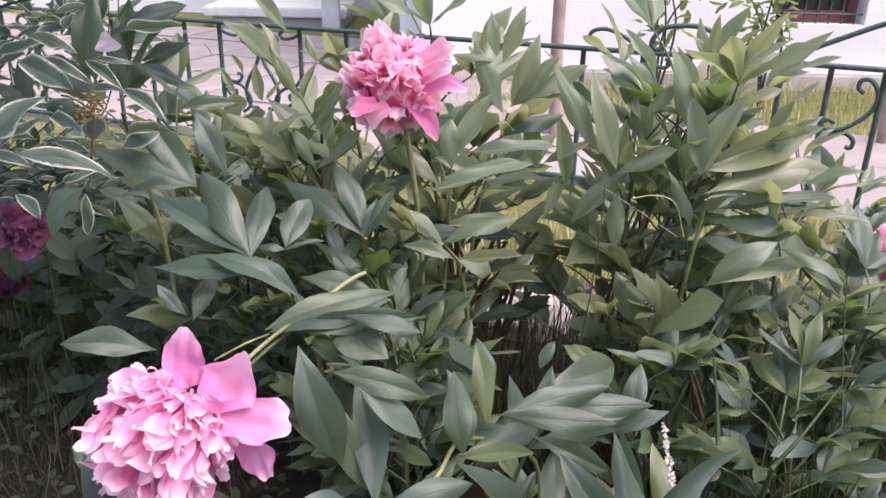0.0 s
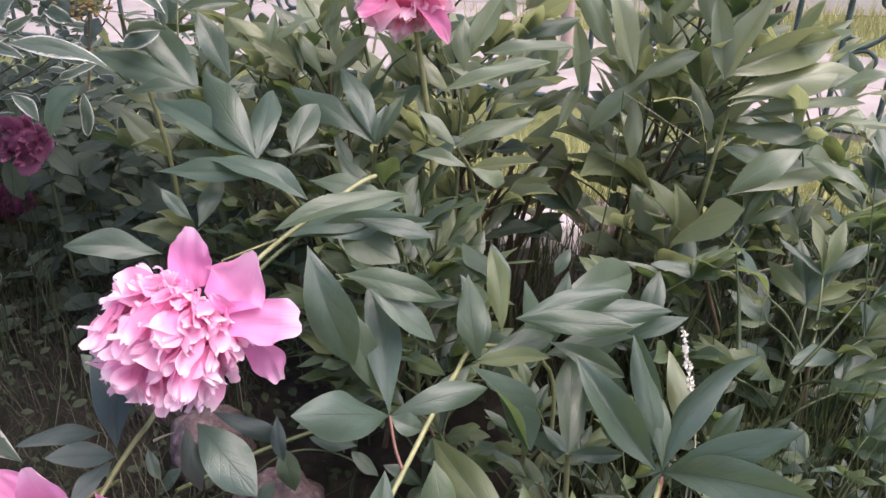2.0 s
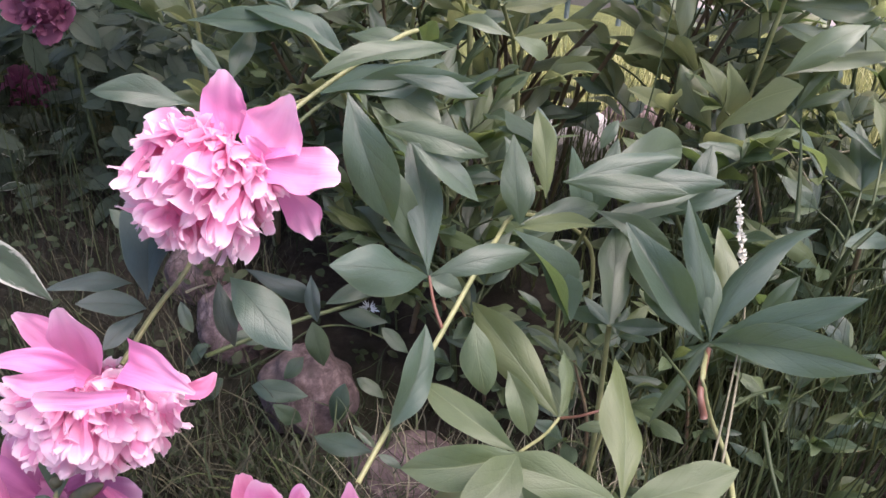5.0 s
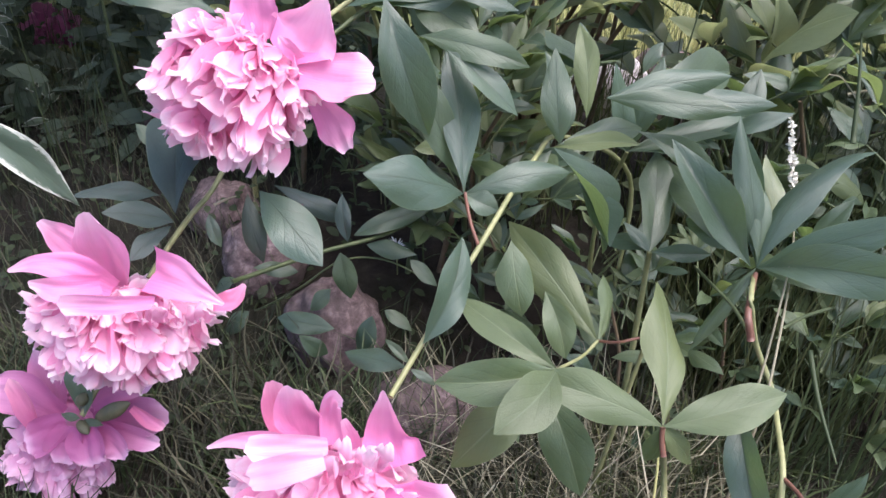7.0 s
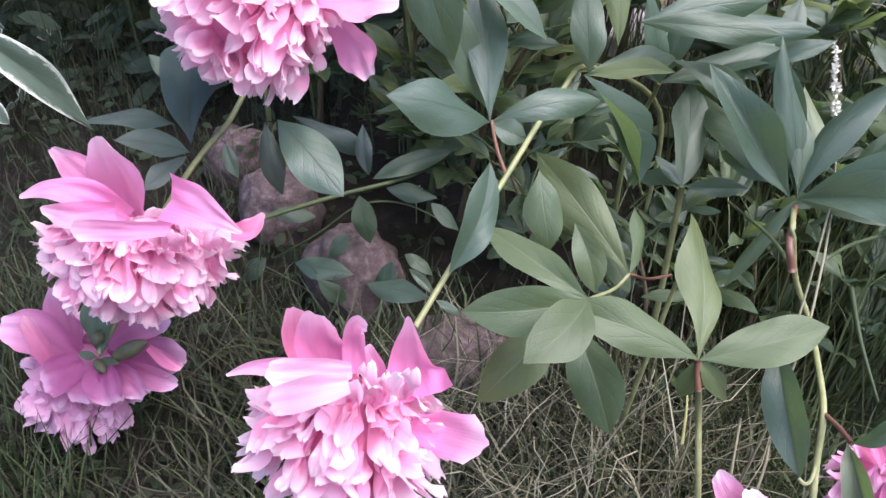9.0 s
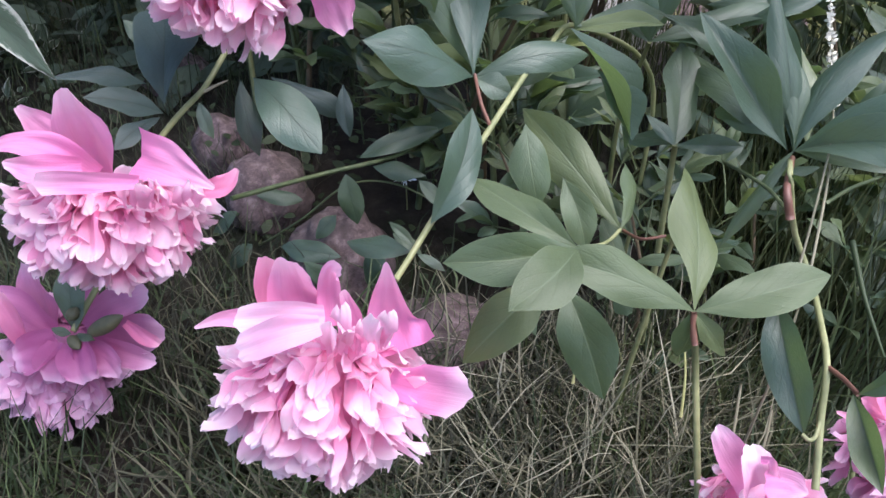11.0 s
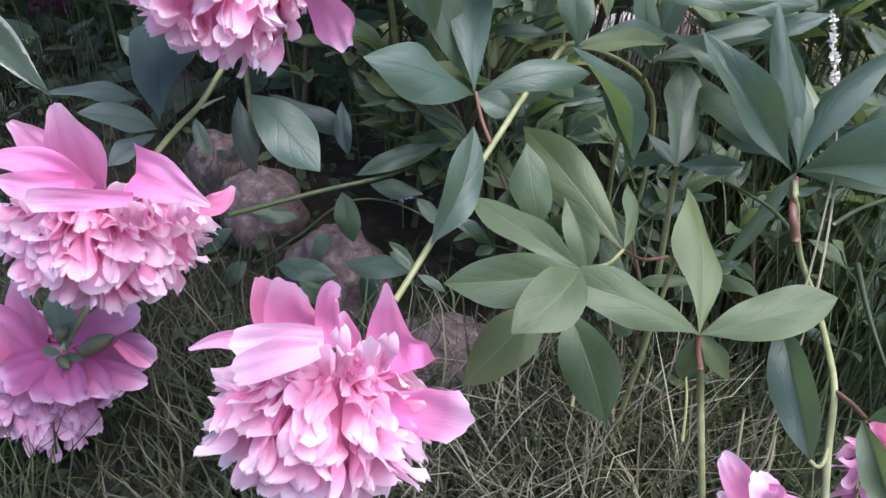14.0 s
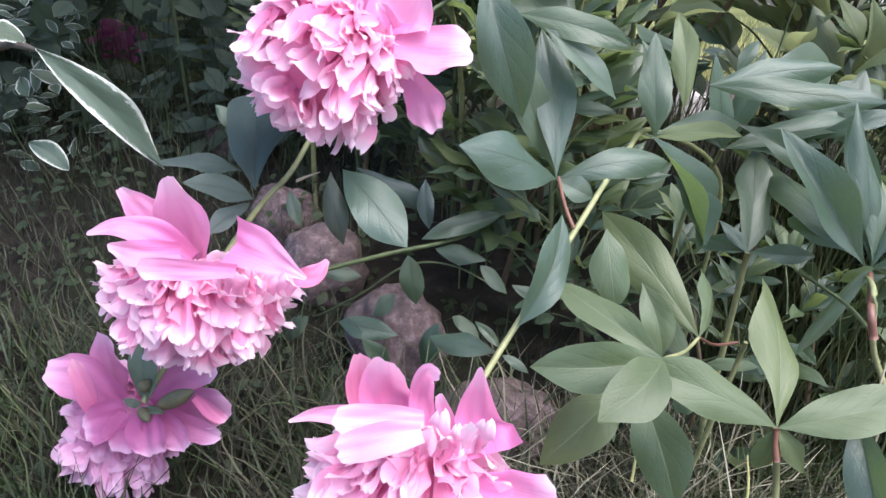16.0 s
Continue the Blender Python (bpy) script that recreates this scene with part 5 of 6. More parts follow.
shoot_v = thing("peony_shoot", (-0.609, 1.141, 0.122), "peony shoot with a magenta flower, petals toned to suit its shade", "peony plant", "peony shoots")
tube("stem", shoot_v, [(-0.609, 1.141, 0.122), (-0.609, 1.131, 0.348), (-0.609, 1.081, 0.398)], 0.0024, 0.002, DIM_GREEN_STEM)
bloom_j = flower_head(shoot_v, (-0.609, 1.081, 0.398), (.228, -.912, .342), 0.036, 90, 81, PETAL_DIMMED)
petal(bloom_j, (-0.609, 1.081, 0.398), (-0.656, 1.065, 0.390), 0.038, 0, GUARD_DIMMED)
petal(bloom_j, (-0.609, 1.081, 0.398), (-0.562, 1.073, 0.382), 0.038, 0, GUARD_DIMMED)
petal(bloom_j, (-0.609, 1.081, 0.398), (-0.609, 1.065, 0.445), 0.038, 0, GUARD_DIMMED)
petal(bloom_j, (-0.609, 1.081, 0.398), (-0.593, 1.058, 0.351), 0.038, 0, GUARD_DIMMED)

fallen = thing("fallen_petal", (-.319, .770, .717), "pale fallen petal caught among dark leaves", "petal")
petal(fallen, (-.319, .770, .717), (-.317, .773, .698), 0.024, 0, FALLEN)

# ---- paved path beyond the fence, in slabs with open joints ----
slab_turn = pose(0.406, 2.234, 0, 0, 0, -20.4)
path_base = thing("pavement", (0.4, 2.5, 0.05), "pinkish concrete slabs with narrow joints", "pavement")
tagged(path_base, kind="structure")
bm = bmesh.new()
box(bm, (-0.31, -0.25, -0.02), (0.31, 0.25, 0.022))
bmesh.ops.bevel(bm, geom=bm.edges[:], offset=0.006, segments=2, affect="EDGES")
slab = bpy.data.meshes.new("slab")
bm.to_mesh(slab)
bm.free()
slab.materials.append(PAVING)
for i in range(-9, 6):
    for j in range(5 if i < -1 else 2):
        child("slab", slab, path_base, slab_turn @ pose(0.33 + i * 0.625, 0.46 + j * 0.505, 0.052 + 0.003 * math.sin(i * 7 + j * 3)))

# ---- white house with a barred window over a plastered plinth ----
house = tagged(thing("wall_house", (1.0, 4.2, 0), "whitewashed house wall over a grey plinth", "house wall"), kind="structure")
WX0, WX1, WZ0, WZ1 = 1.70, 2.16, 0.37, 1.05
bm = bmesh.new()
for lo, hi in (((-0.1, 4.17, 0), (WX0, 4.5, 3)), ((WX1, 4.17, 0), (7, 4.5, 3)), ((WX0, 4.17, 0), (WX1, 4.5, WZ0)), ((WX0, 4.17, WZ1), (WX1, 4.5, 3))):
    box(bm, lo, hi)
part("wall_face", bm, WALL, house)
block("plinth", (-0.1, 4.11, 0.0), (7, 4.168, 0.13), PLINTH, house, 0.012)
window = tagged(thing("window_1", (1.9, 4.3, WZ0), "red-brown framed window behind a white iron grid", "window"), kind="structure")
for lo, hi in (((WX0, 4.27, WZ0), (WX0 + 0.05, 4.33, WZ1)), ((WX1 - 0.05, 4.27, WZ0), (WX1, 4.33, WZ1)), ((WX0 + 0.05, 4.27, WZ0), (WX1 - 0.05, 4.33, WZ0 + 0.06)), ((WX0 + 0.05, 4.27, WZ1 - 0.05), (WX1 - 0.05, 4.33, WZ1))):
    block("window_frame", lo, hi, FRAME_RED, window, 0.004)
block("pane", (WX0 + 0.05, 4.30, WZ0 + 0.06), (WX1 - 0.05, 4.306, WZ1 - 0.05), PANE, window, 0)
grid = thing("window_grid", (1.9, 4.21, WZ0), "welded grid of thin grey bars before a window", "window grid")
for i in range(7):
    x = WX0 + 0.035 + i * 0.065
    tube("bar", grid, [(x, 4.215, WZ0 - 0.01), (x, 4.215, WZ1)], 0.005, 0.005, IRON)
for i in range(8):
    z = WZ0 + 0.05 + i * 0.085
    tube("bar", grid, [(WX0 - 0.01, 4.205, z), (WX1 + 0.01, 4.205, z)], 0.005, 0.005, IRON)
far_house = tagged(thing("wall_far", (-2.5, 7.2, 0), "pale plastered wall at the back of the yard", "wall"), kind="structure")
block("wall_face", (-9, 7.2, 0), (-0.1, 7.5, 3), WALL, far_house, 0.01)
side_house = tagged(thing("wall_return", (-0.2, 5.8, 0), "white return wall of the house", "wall"), kind="structure")
block("wall_face", (-0.3, 4.5, 0), (-0.1, 7.2, 3), WALL, side_house, 0.01)

porch = thing("porch_step", (-1.2, 6.3, 0.04), "low porch with a pale slab on a dark base", "porch")
block("base", (-1.75, 6.25, 0.02), (-0.75, 6.9, 0.12), PLINTH, porch, 0.01)
block("slab", (-1.80, 6.20, 0.122), (-0.72, 6.9, 0.195), BOARD, porch, 0.01)
boards = thing("board_door", (-1.2, 6.95, 0.2), "teal painted boards of a porch door", "door")
for k in range(9):
    block("board", (-1.75 + 0.112 * k, 6.94, 0.198), (-1.645 + 0.112 * k, 6.97, 2.1), TEAL, boards, 0.004)
pillar = thing("porch_post", (-0.82, 6.14, 0.05), "pinkish white square porch post", "post")
block("shaft", (-0.89, 6.1, 0.03), (-0.76, 6.18, 2.4), BOARD, pillar, 0.01)

for x, y, lean in ((0.43, 3.0, 0.03), (1.68, 2.95, 0.05)):
    post = thing("wooden_post", (x, y, 0.04), "weathered round wooden post in the lawn", "post", "posts in the lawn")
    tube("shaft", post, [(x + 0.02, y, 0.0), (x, y, 0.6), (x + lean, y, 1.9)], 0.026, 0.022, WOOD)

# ---- wrought iron fence ----
fence = thing("garden_fence", (0.406, 2.234, 0.05), "low dark green wrought iron fence with scrolls", "fence")


def on_fence(s, z, off=0.0):
    return (0.406 + 0.937 * s + 0.348 * off, 2.234 - 0.348 * s + 0.937 * off, z)


tube("rail", fence, [on_fence(-2.6, 0.505), on_fence(0, 0.503), on_fence(1.6, 0.500)], 0.0075, 0.0075, IRON)
tube("rail", fence, [on_fence(-2.6, 0.13), on_fence(0, 0.13), on_fence(1.6, 0.13)], 0.0085, 0.0085, IRON)
for s in (-2.42, -2.28, -2.14, -1.99, -1.78, -1.64, -1.49, -1.34, -1.204, -0.906, -0.744, -0.60, -0.46, -0.30, -0.16, -0.01, 0.153, 0.275, 0.396, 0.507, 0.621, 0.745, 0.90, 1.05, 1.18, 1.33, 1.48):
    tube("picket", fence, [on_fence(s, 0.06), on_fence(s, 0.502)], 0.0075, 0.0075, IRON)
tube("scroll", fence, [on_fence(*q) for q in ((0.018, 0.518), (0.003, 0.534), (0.014, 0.552), (0.049, 0.558), (0.097, 0.541), (0.137, 0.518))], 0.006, 0.006, IRON)
tube("scroll", fence, [on_fence(*q) for q in ((0.205, 0.522), (0.185, 0.512), (0.170, 0.53), (0.194, 0.566), (0.233, 0.577), (0.29, 0.578), (0.343, 0.557), (0.382, 0.528), (0.426, 0.516), (0.48, 0.516), (0.545, 0.532), (0.617, 0.565), (0.718, 0.611), (0.80, 0.64), (0.90, 0.64))], 0.007, 0.007, IRON)
tube("scroll", fence, [on_fence(*q) for q in ((0.705, 0.441), (0.69, 0.454), (0.696, 0.473), (0.719, 0.471), (0.738, 0.437), (0.728, 0.393), (0.684, 0.352), (0.646, 0.341), (0.62, 0.35), (0.635, 0.367), (0.653, 0.36))], 0.006, 0.006, IRON)
tube("scroll", fence, [on_fence(*q) for q in ((0.628, 0.309), (0.649, 0.329), (0.681, 0.336), (0.704, 0.318), (0.701, 0.299), (0.688, 0.300))], 0.006, 0.006, IRON)
LYRE = ((0.050, 0.443), (0.066, 0.455), (0.060, 0.472), (0.038, 0.479), (0.017, 0.466), (0.005, 0.437), (0.004, 0.415), (0.017, 0.378), (0.046, 0.333), (0.062, 0.287), (0.046, 0.240), (0.020, 0.237))
for s0 in (-1.056, -2.0):
    for side in (1, -1):
        tube("scroll", fence, [on_fence(s0 + side * a, z) for a, z in LYRE], 0.006, 0.006, IRON)
    tube("collar", fence, [on_fence(s0 - 0.016, 0.434, -0.004), on_fence(s0 + 0.016, 0.434, -0.004)], 0.008, 0.008, IRON)
CURLS = (
    ((0.003, 0.301), (0.030, 0.314), (0.070, 0.305), (0.100, 0.273), (0.095, 0.237), (0.070, 0.218)),
    ((0.010, 0.292), (0.030, 0.268), (0.048, 0.277), (0.046, 0.292)),
    ((0.015, 0.228), (0.020, 0.255), (0.042, 0.260), (0.052, 0.246), (0.037, 0.235)),
    ((0.008, 0.338), (0.020, 0.323), (0.046, 0.316), (0.067, 0.323), (0.073, 0.341), (0.058, 0.345)),
    ((0.004, 0.482), (0.030, 0.470), (0.060, 0.467), (0.073, 0.482), (0.058, 0.490)),
)
for s0, side in ((-1.204, 1), (-0.906, -1), (0.153, 1), (0.396, -1)):
    for curl in CURLS:
        tube("scroll", fence, [on_fence(s0 + side * a, z) for a, z in curl], 0.0055, 0.0055, IRON)

# ---- stones bordering the bed ----
def stone(base, size, material, label, seed):
    x, y, z = base
    st = thing("border_stone", base, label, "stone", "stones bordering the bed")
    ball("body", (x, y, z + size[2] * 0.55), 1.0, material, st, size, 0.17, 4, seed)


for k, (x, y, sx, sz) in enumerate(((-0.189, 0.697, 0.057, 0.064), (-0.301, 0.801, 0.054, 0.056), (-0.383, 0.907, 0.050, 0.050), (-0.067, 0.591, 0.068, 0.046), (0.44, 1.42, 0.07, 0.05), (0.66, 1.28, 0.06, 0.05), (0.31, 1.50, 0.06, 0.045), (-0.53, 1.12, 0.055, 0.04))):
    stone((x, y, ground_z(x, y) - 0.006), (sx, sx * 0.85, sz), ROCK, "rounded pinkish granite stone half sunk in the grass", k + 1)
stone((0.180, 1.41, 0.04), (0.088, 0.055, 0.070), PALE_ROCK, "pale angular stone behind the peony stems", 12)

creeper = thing("creeping_plant", (-.290, .740, .060), "low creeping plant with dull green leaves among the stones", "weed")
tube("runner", creeper, [(-.300, .760, .050), (-0.2885, 0.7200, 0.0702), (-0.2298, 0.7000, 0.1240), (-0.1785, 0.6900, 0.1738), (-0.1310, 0.6900, 0.1796), (-0.0820, 0.6800, 0.1641)], 0.0014, 0.001, DIM_GREEN_STEM)
leaf(creeper, (-0.2449, 0.6570, 0.1154), (-0.1808, 0.6450, 0.1170), 0.0258, 0, 0)
leaf(creeper, (-0.1385, 0.6470, 0.1359), (-0.1511, 0.6350, 0.0815), 0.0237, 0, 0)
leaf(creeper, (-0.1746, 0.6720, 0.1983), (-0.1624, 0.6600, 0.1449), 0.0257, 0, 0)
leaf(creeper, (-0.2929, 0.7020, 0.0830), (-0.3210, 0.6900, 0.0543), 0.0220, 0, 0)
leaf(creeper, (-0.1496, 0.6920, 0.1970), (-0.0947, 0.6800, 0.1960), 0.0195, 0, 0)
leaf(creeper, (-0.2321, 0.7120, 0.1381), (-0.2793, 0.7000, 0.1492), 0.0184, 0, 0)
leaf(creeper, (-0.1855, 0.6320, 0.0906), (-0.2123, 0.6200, 0.1263), 0.0194, 0, 0)
leaf(creeper, (-0.1008, 0.6720, 0.1950), (-0.0698, 0.6600, 0.1725), 0.0170, 0, 0)
leaf(creeper, (-0.1231, 0.6320, 0.1578), (-0.0930, 0.6200, 0.1430), 0.0156, 0, 0)
leaf(creeper, (-0.3235, 0.7520, 0.0919), (-0.3565, 0.7400, 0.0631), 0.0203, 0, 0)
leaf(creeper, (-0.1871, 0.6720, 0.1490), (-0.2089, 0.6600, 0.1255), 0.0178, 0, 0)

# ---- filling peony shoots: stems with fans of leaflets ----
def fan(parent, foot, way, size, rnd, count, seed_kind):
    """A compound leaf: a petiole with leaflets at its end."""
    foot, way = Vector(foot), Vector(way).normalized()
    knot = foot + way * size * rnd.uniform(0.7, 1.0) + Vector((0, 0, 0.01))
    tube("petiole", parent, [foot, foot.lerp(knot, 0.5) + Vector((0, 0, 0.008)), knot], 0.0017, 0.0011, DIM_GREEN_STEM)
    side = way.cross(Vector((0, 0, 1))).normalized()
    for i in range(count):
        a = (i / (count - 1) - 0.5) * 2 if count > 1 else 0
        d = way * (1.1 - 0.35 * abs(a)) + side * a * 0.85 + Vector((0, 0, rnd.uniform(-0.05, 0.45) - 0.2 * abs(a)))
        length = size * rnd.uniform(0.8, 1.15) * (1.0 - 0.18 * abs(a))
        tip = knot + d.normalized() * length
        leaf(parent, knot, tip, length * rnd.uniform(0.26, 0.36), rnd.choice((0, 1, 1, 2)), rnd.uniform(-22, 22), (rnd.uniform(-0.3, 0.3), -0.35, 1.0), (BACKLIT if rnd.random() < 0.80 else None) if seed_kind else (PALE if rnd.random() < 0.40 else None))


def filler(base, height, spread_, seed, label, fans=6):
    rnd = random.Random(seed)
    x, y, z = base
    sh = thing("peony_shoot", base, label, "peony plant", "peony shoots")
    lx, ly = rnd.uniform(-0.08, 0.08), rnd.uniform(-0.08, 0.05)
    tube("stem", sh, [(x, y, z - 0.01), (x + lx * 0.3, y + ly * 0.3, z + height * 0.5), (x + lx, y + ly, z + height * 0.92)], 0.0042, 0.0022, BROWN_STEM if seed % 2 else DIM_GREEN_STEM)
    for i in range(fans):
        low = 0.15 if height < 0.4 else 0.24
        f = low + (0.92 - low) * i / (fans - 1)
        a = i * 2.4 + rnd.uniform(-0.5, 0.5) + seed
        up = 0.35 + 0.9 * f * rnd.uniform(0.5, 1.1)
        fan(sh, (x + lx * f * f, y + ly * f * f, z + height * f), (math.cos(a), math.sin(a), up), spread_ * rnd.uniform(0.8, 1.1), rnd, rnd.choice((3, 4, 5)), seed < 200)
    return sh


moulds = [filler(((-0.30, -0.17, -0.06, 0.24, 0.31)[i], 1.04 + 0.05 * (i % 2), 0.05), 0.52 + 0.03 * (i % 3), 0.100, 100 + i, "leafy peony shoot in the thick of the bush", 10) for i in range(5)]
lows = [filler((0.28 + 0.09 * i, 0.82 + 0.03 * i, 0.05), 0.28 + 0.03 * i, 0.085, 200 + i, "low leafy peony shoot under taller stems", 9) for i in range(3)]
dice = random.Random(77)
for y, x0, x1, step in ((0.99, -0.30, 0.34, 0.10), (1.10, -0.40, 0.95, 0.105), (1.22, -0.34, 1.0, 0.21), (0.92, 0.42, 0.95, 0.12)):
    x = x0
    while x < x1:
        y2 = y + dice.uniform(-0.04, 0.04)
        if 0.06 < x < 0.22 and y < 1.3:
            x += step * 0.5
            continue
        tall = 0.55 if x > 0.50 else 0.78 if x > 0.38 else 0.82 if x < -0.03 else 1.0
        copy_thing(dice.choice(moulds), pose(x, y2, ground_z(x, y2), dice.uniform(-8, 8), dice.uniform(-8, 8), dice.uniform(0, 360)) @ Matrix.Scale(tall * dice.uniform(0.92, 1.08), 4))
        x += step * dice.uniform(0.8, 1.2)
for x, y, tall in ((0.03, 1.20, 1.16), (-0.05, 1.26, 1.14), (0.36, 1.16, 1.06)):
    copy_thing(moulds[int(tall * 100) % 5], pose(x, y, ground_z(x, y), 0, 0, x * 900) @ Matrix.Scale(tall, 4))
for x, y in ((0.36, 0.72), (0.50, 0.86), (-0.05, 0.92), (0.40, 0.92), (-0.16, 0.98), (0.58, 0.98), (0.46, 0.66), (0.55, 1.08), (0.68, 1.02), (0.80, 1.0), (0.62, 0.88), (0.84, 0.92), (0.50, 0.96), (0.75, 1.12), (0.30, 0.68), (0.44, 0.78), (-0.08, 0.84), (0.06, 0.70), (0.16, 0.66), (0.24, 0.62), (0.33, 0.60), (-0.02, 0.76), (0.40, 0.62), (0.12, 0.60), (0.27, 0.84), (-0.04, 0.88), (0.02, 0.70), (-0.0, 0.81), (-0.12, 0.83)):
    small = 0.62 if y < 0.72 else 1.0
    copy_thing(dice.choice(lows), pose(x, y, ground_z(x, y), dice.uniform(-6, 6), dice.uniform(-6, 6), dice.uniform(0, 360)) @ Matrix.Scale(small, 4))

for x, y in ((-0.30, 1.02), (-0.22, 1.08), (-0.12, 1.04), (-0.26, 1.16)):
    copy_thing(dice.choice(lows), pose(x, y, ground_z(x, y), 0, 0, dice.uniform(0, 360)) @ Matrix.Scale(1.1, 4))
for x, y in ((-0.16, 0.93), (-0.21, 0.97), (-0.1, 0.84), (-0.15, 1.06), (-0.06, 0.94)):
    copy_thing(dice.choice(lows), pose(x, y, ground_z(x, y), 0, 0, dice.uniform(0, 360)) @ Matrix.Scale(0.34, 4))

# thin stems at the heart of the bush
clump = thing("stem_clump", (0.07, 1.12, 0.05), "clump of thin brown peony stems rising from the soil", "plant stems")
for i in range(22):
    a, r = dice.uniform(0, 6.28), dice.uniform(0.0, 0.07)
    x, y = 0.06 + r * math.cos(a), 1.10 + r * math.sin(a)
    tube("stem", clump, [(x, y, 0.03), (x + dice.uniform(-0.04, 0.04), y - 0.01, 0.22), (x + dice.uniform(-0.09, 0.09), y + dice.uniform(-0.1, 0.08), dice.uniform(0.34, 0.42))], 0.0042, 0.003, BROWN_STEM)

# ---- variegated dogwood ----
DOG = [[blade("leaf", DOG_MAT, (ovate, ellipse)[j % 2], 0.09, 0.16, 0.09, 500 + j) for j in range(8)]]
dogwood = thing("dogwood_shrub", (-1.22, 1.0, 0.05), "variegated dogwood with white-edged leaves", "shrub")
limbs = []
for k, (x, y, z) in enumerate(((-0.62, 0.80, 0.78), (-0.58, 0.98, 0.80), (-0.50, 1.12, 0.86), (-0.72, 1.25, 0.95), (-0.92, 1.05, 0.9), (-0.72, 0.90, 0.74), (-0.36, 1.18, 0.78), (-0.95, 1.5, 1.0), (-0.55, 1.45, 0.95))):
    pts = [(-1.22 + 0.02 * k, 1.00 + 0.015 * k, 0.03), (-0.62 + x * 0.5, 0.50 + y * 0.5, z * 0.75), (x, y, z)]
    limbs.append(pts)
    tube("branch", dogwood, pts, 0.0032, 0.0012, BARK)
dice = random.Random(31)
for k in range(300):
    a, b, c = (Vector(q) for q in dice.choice(limbs))
    t = dice.uniform(0.45, 1.05)
    q = a * (1 - t) ** 2 + 2 * b * t * (1 - t) + c * t * t
    d = Vector((dice.gauss(0, 1), dice.gauss(0, 1) - 0.2, dice.gauss(0, 0.5))).normalized()
    foot = q + d * dice.uniform(0.01, 0.07)
    size = dice.uniform(0.034, 0.072)
    leaf(dogwood, foot, foot + (d + Vector((0, 0, -0.35))).normalized() * size, size * dice.uniform(0.28, 0.42), 0, dice.uniform(-25, 25), (0, -0.3, 1), DOG)
for base, tip, wd in (
    ((-0.3293, 0.3850, 0.4891), (-0.2847, 0.4140, 0.4109), 0.0212),
    ((-0.3455, 0.6000, 0.6556), (-0.3082, 0.6200, 0.6874), 0.0230),
    ((-0.3221, 0.5800, 0.6525), (-0.2517, 0.6000, 0.6243), 0.0157),
    ((-0.3562, 0.6000, 0.6463), (-0.3286, 0.6200, 0.6271), 0.0099),
    ((-0.3197, 0.6800, 0.5853), (-0.3224, 0.6800, 0.5473), 0.0114),
    ((-0.3933, 0.7000, 0.5771), (-0.3744, 0.7000, 0.5534), 0.0138),
    ((-0.3687, 0.7800, 0.7133), (-0.4266, 0.7800, 0.6936), 0.0131),
    ((-0.3745, 0.7400, 0.6955), (-0.3260, 0.7400, 0.6731), 0.0136),
    ((-0.2867, 0.8000, 0.6161), (-0.3218, 0.7800, 0.6017), 0.0196),
    ((-0.3616, 0.3900, 0.4942), (-0.3454, 0.4000, 0.4878), 0.0134),
    ((-0.5208, 0.6200, 0.3130), (-0.4872, 0.6200, 0.2876), 0.0199),
    ((-0.2948, 0.6600, 0.6170), (-0.3266, 0.6600, 0.6036), 0.0092),
):
    leaf(dogwood, base, tip, wd, 0, 0, (0.15, -0.7, 0.7), DOG)
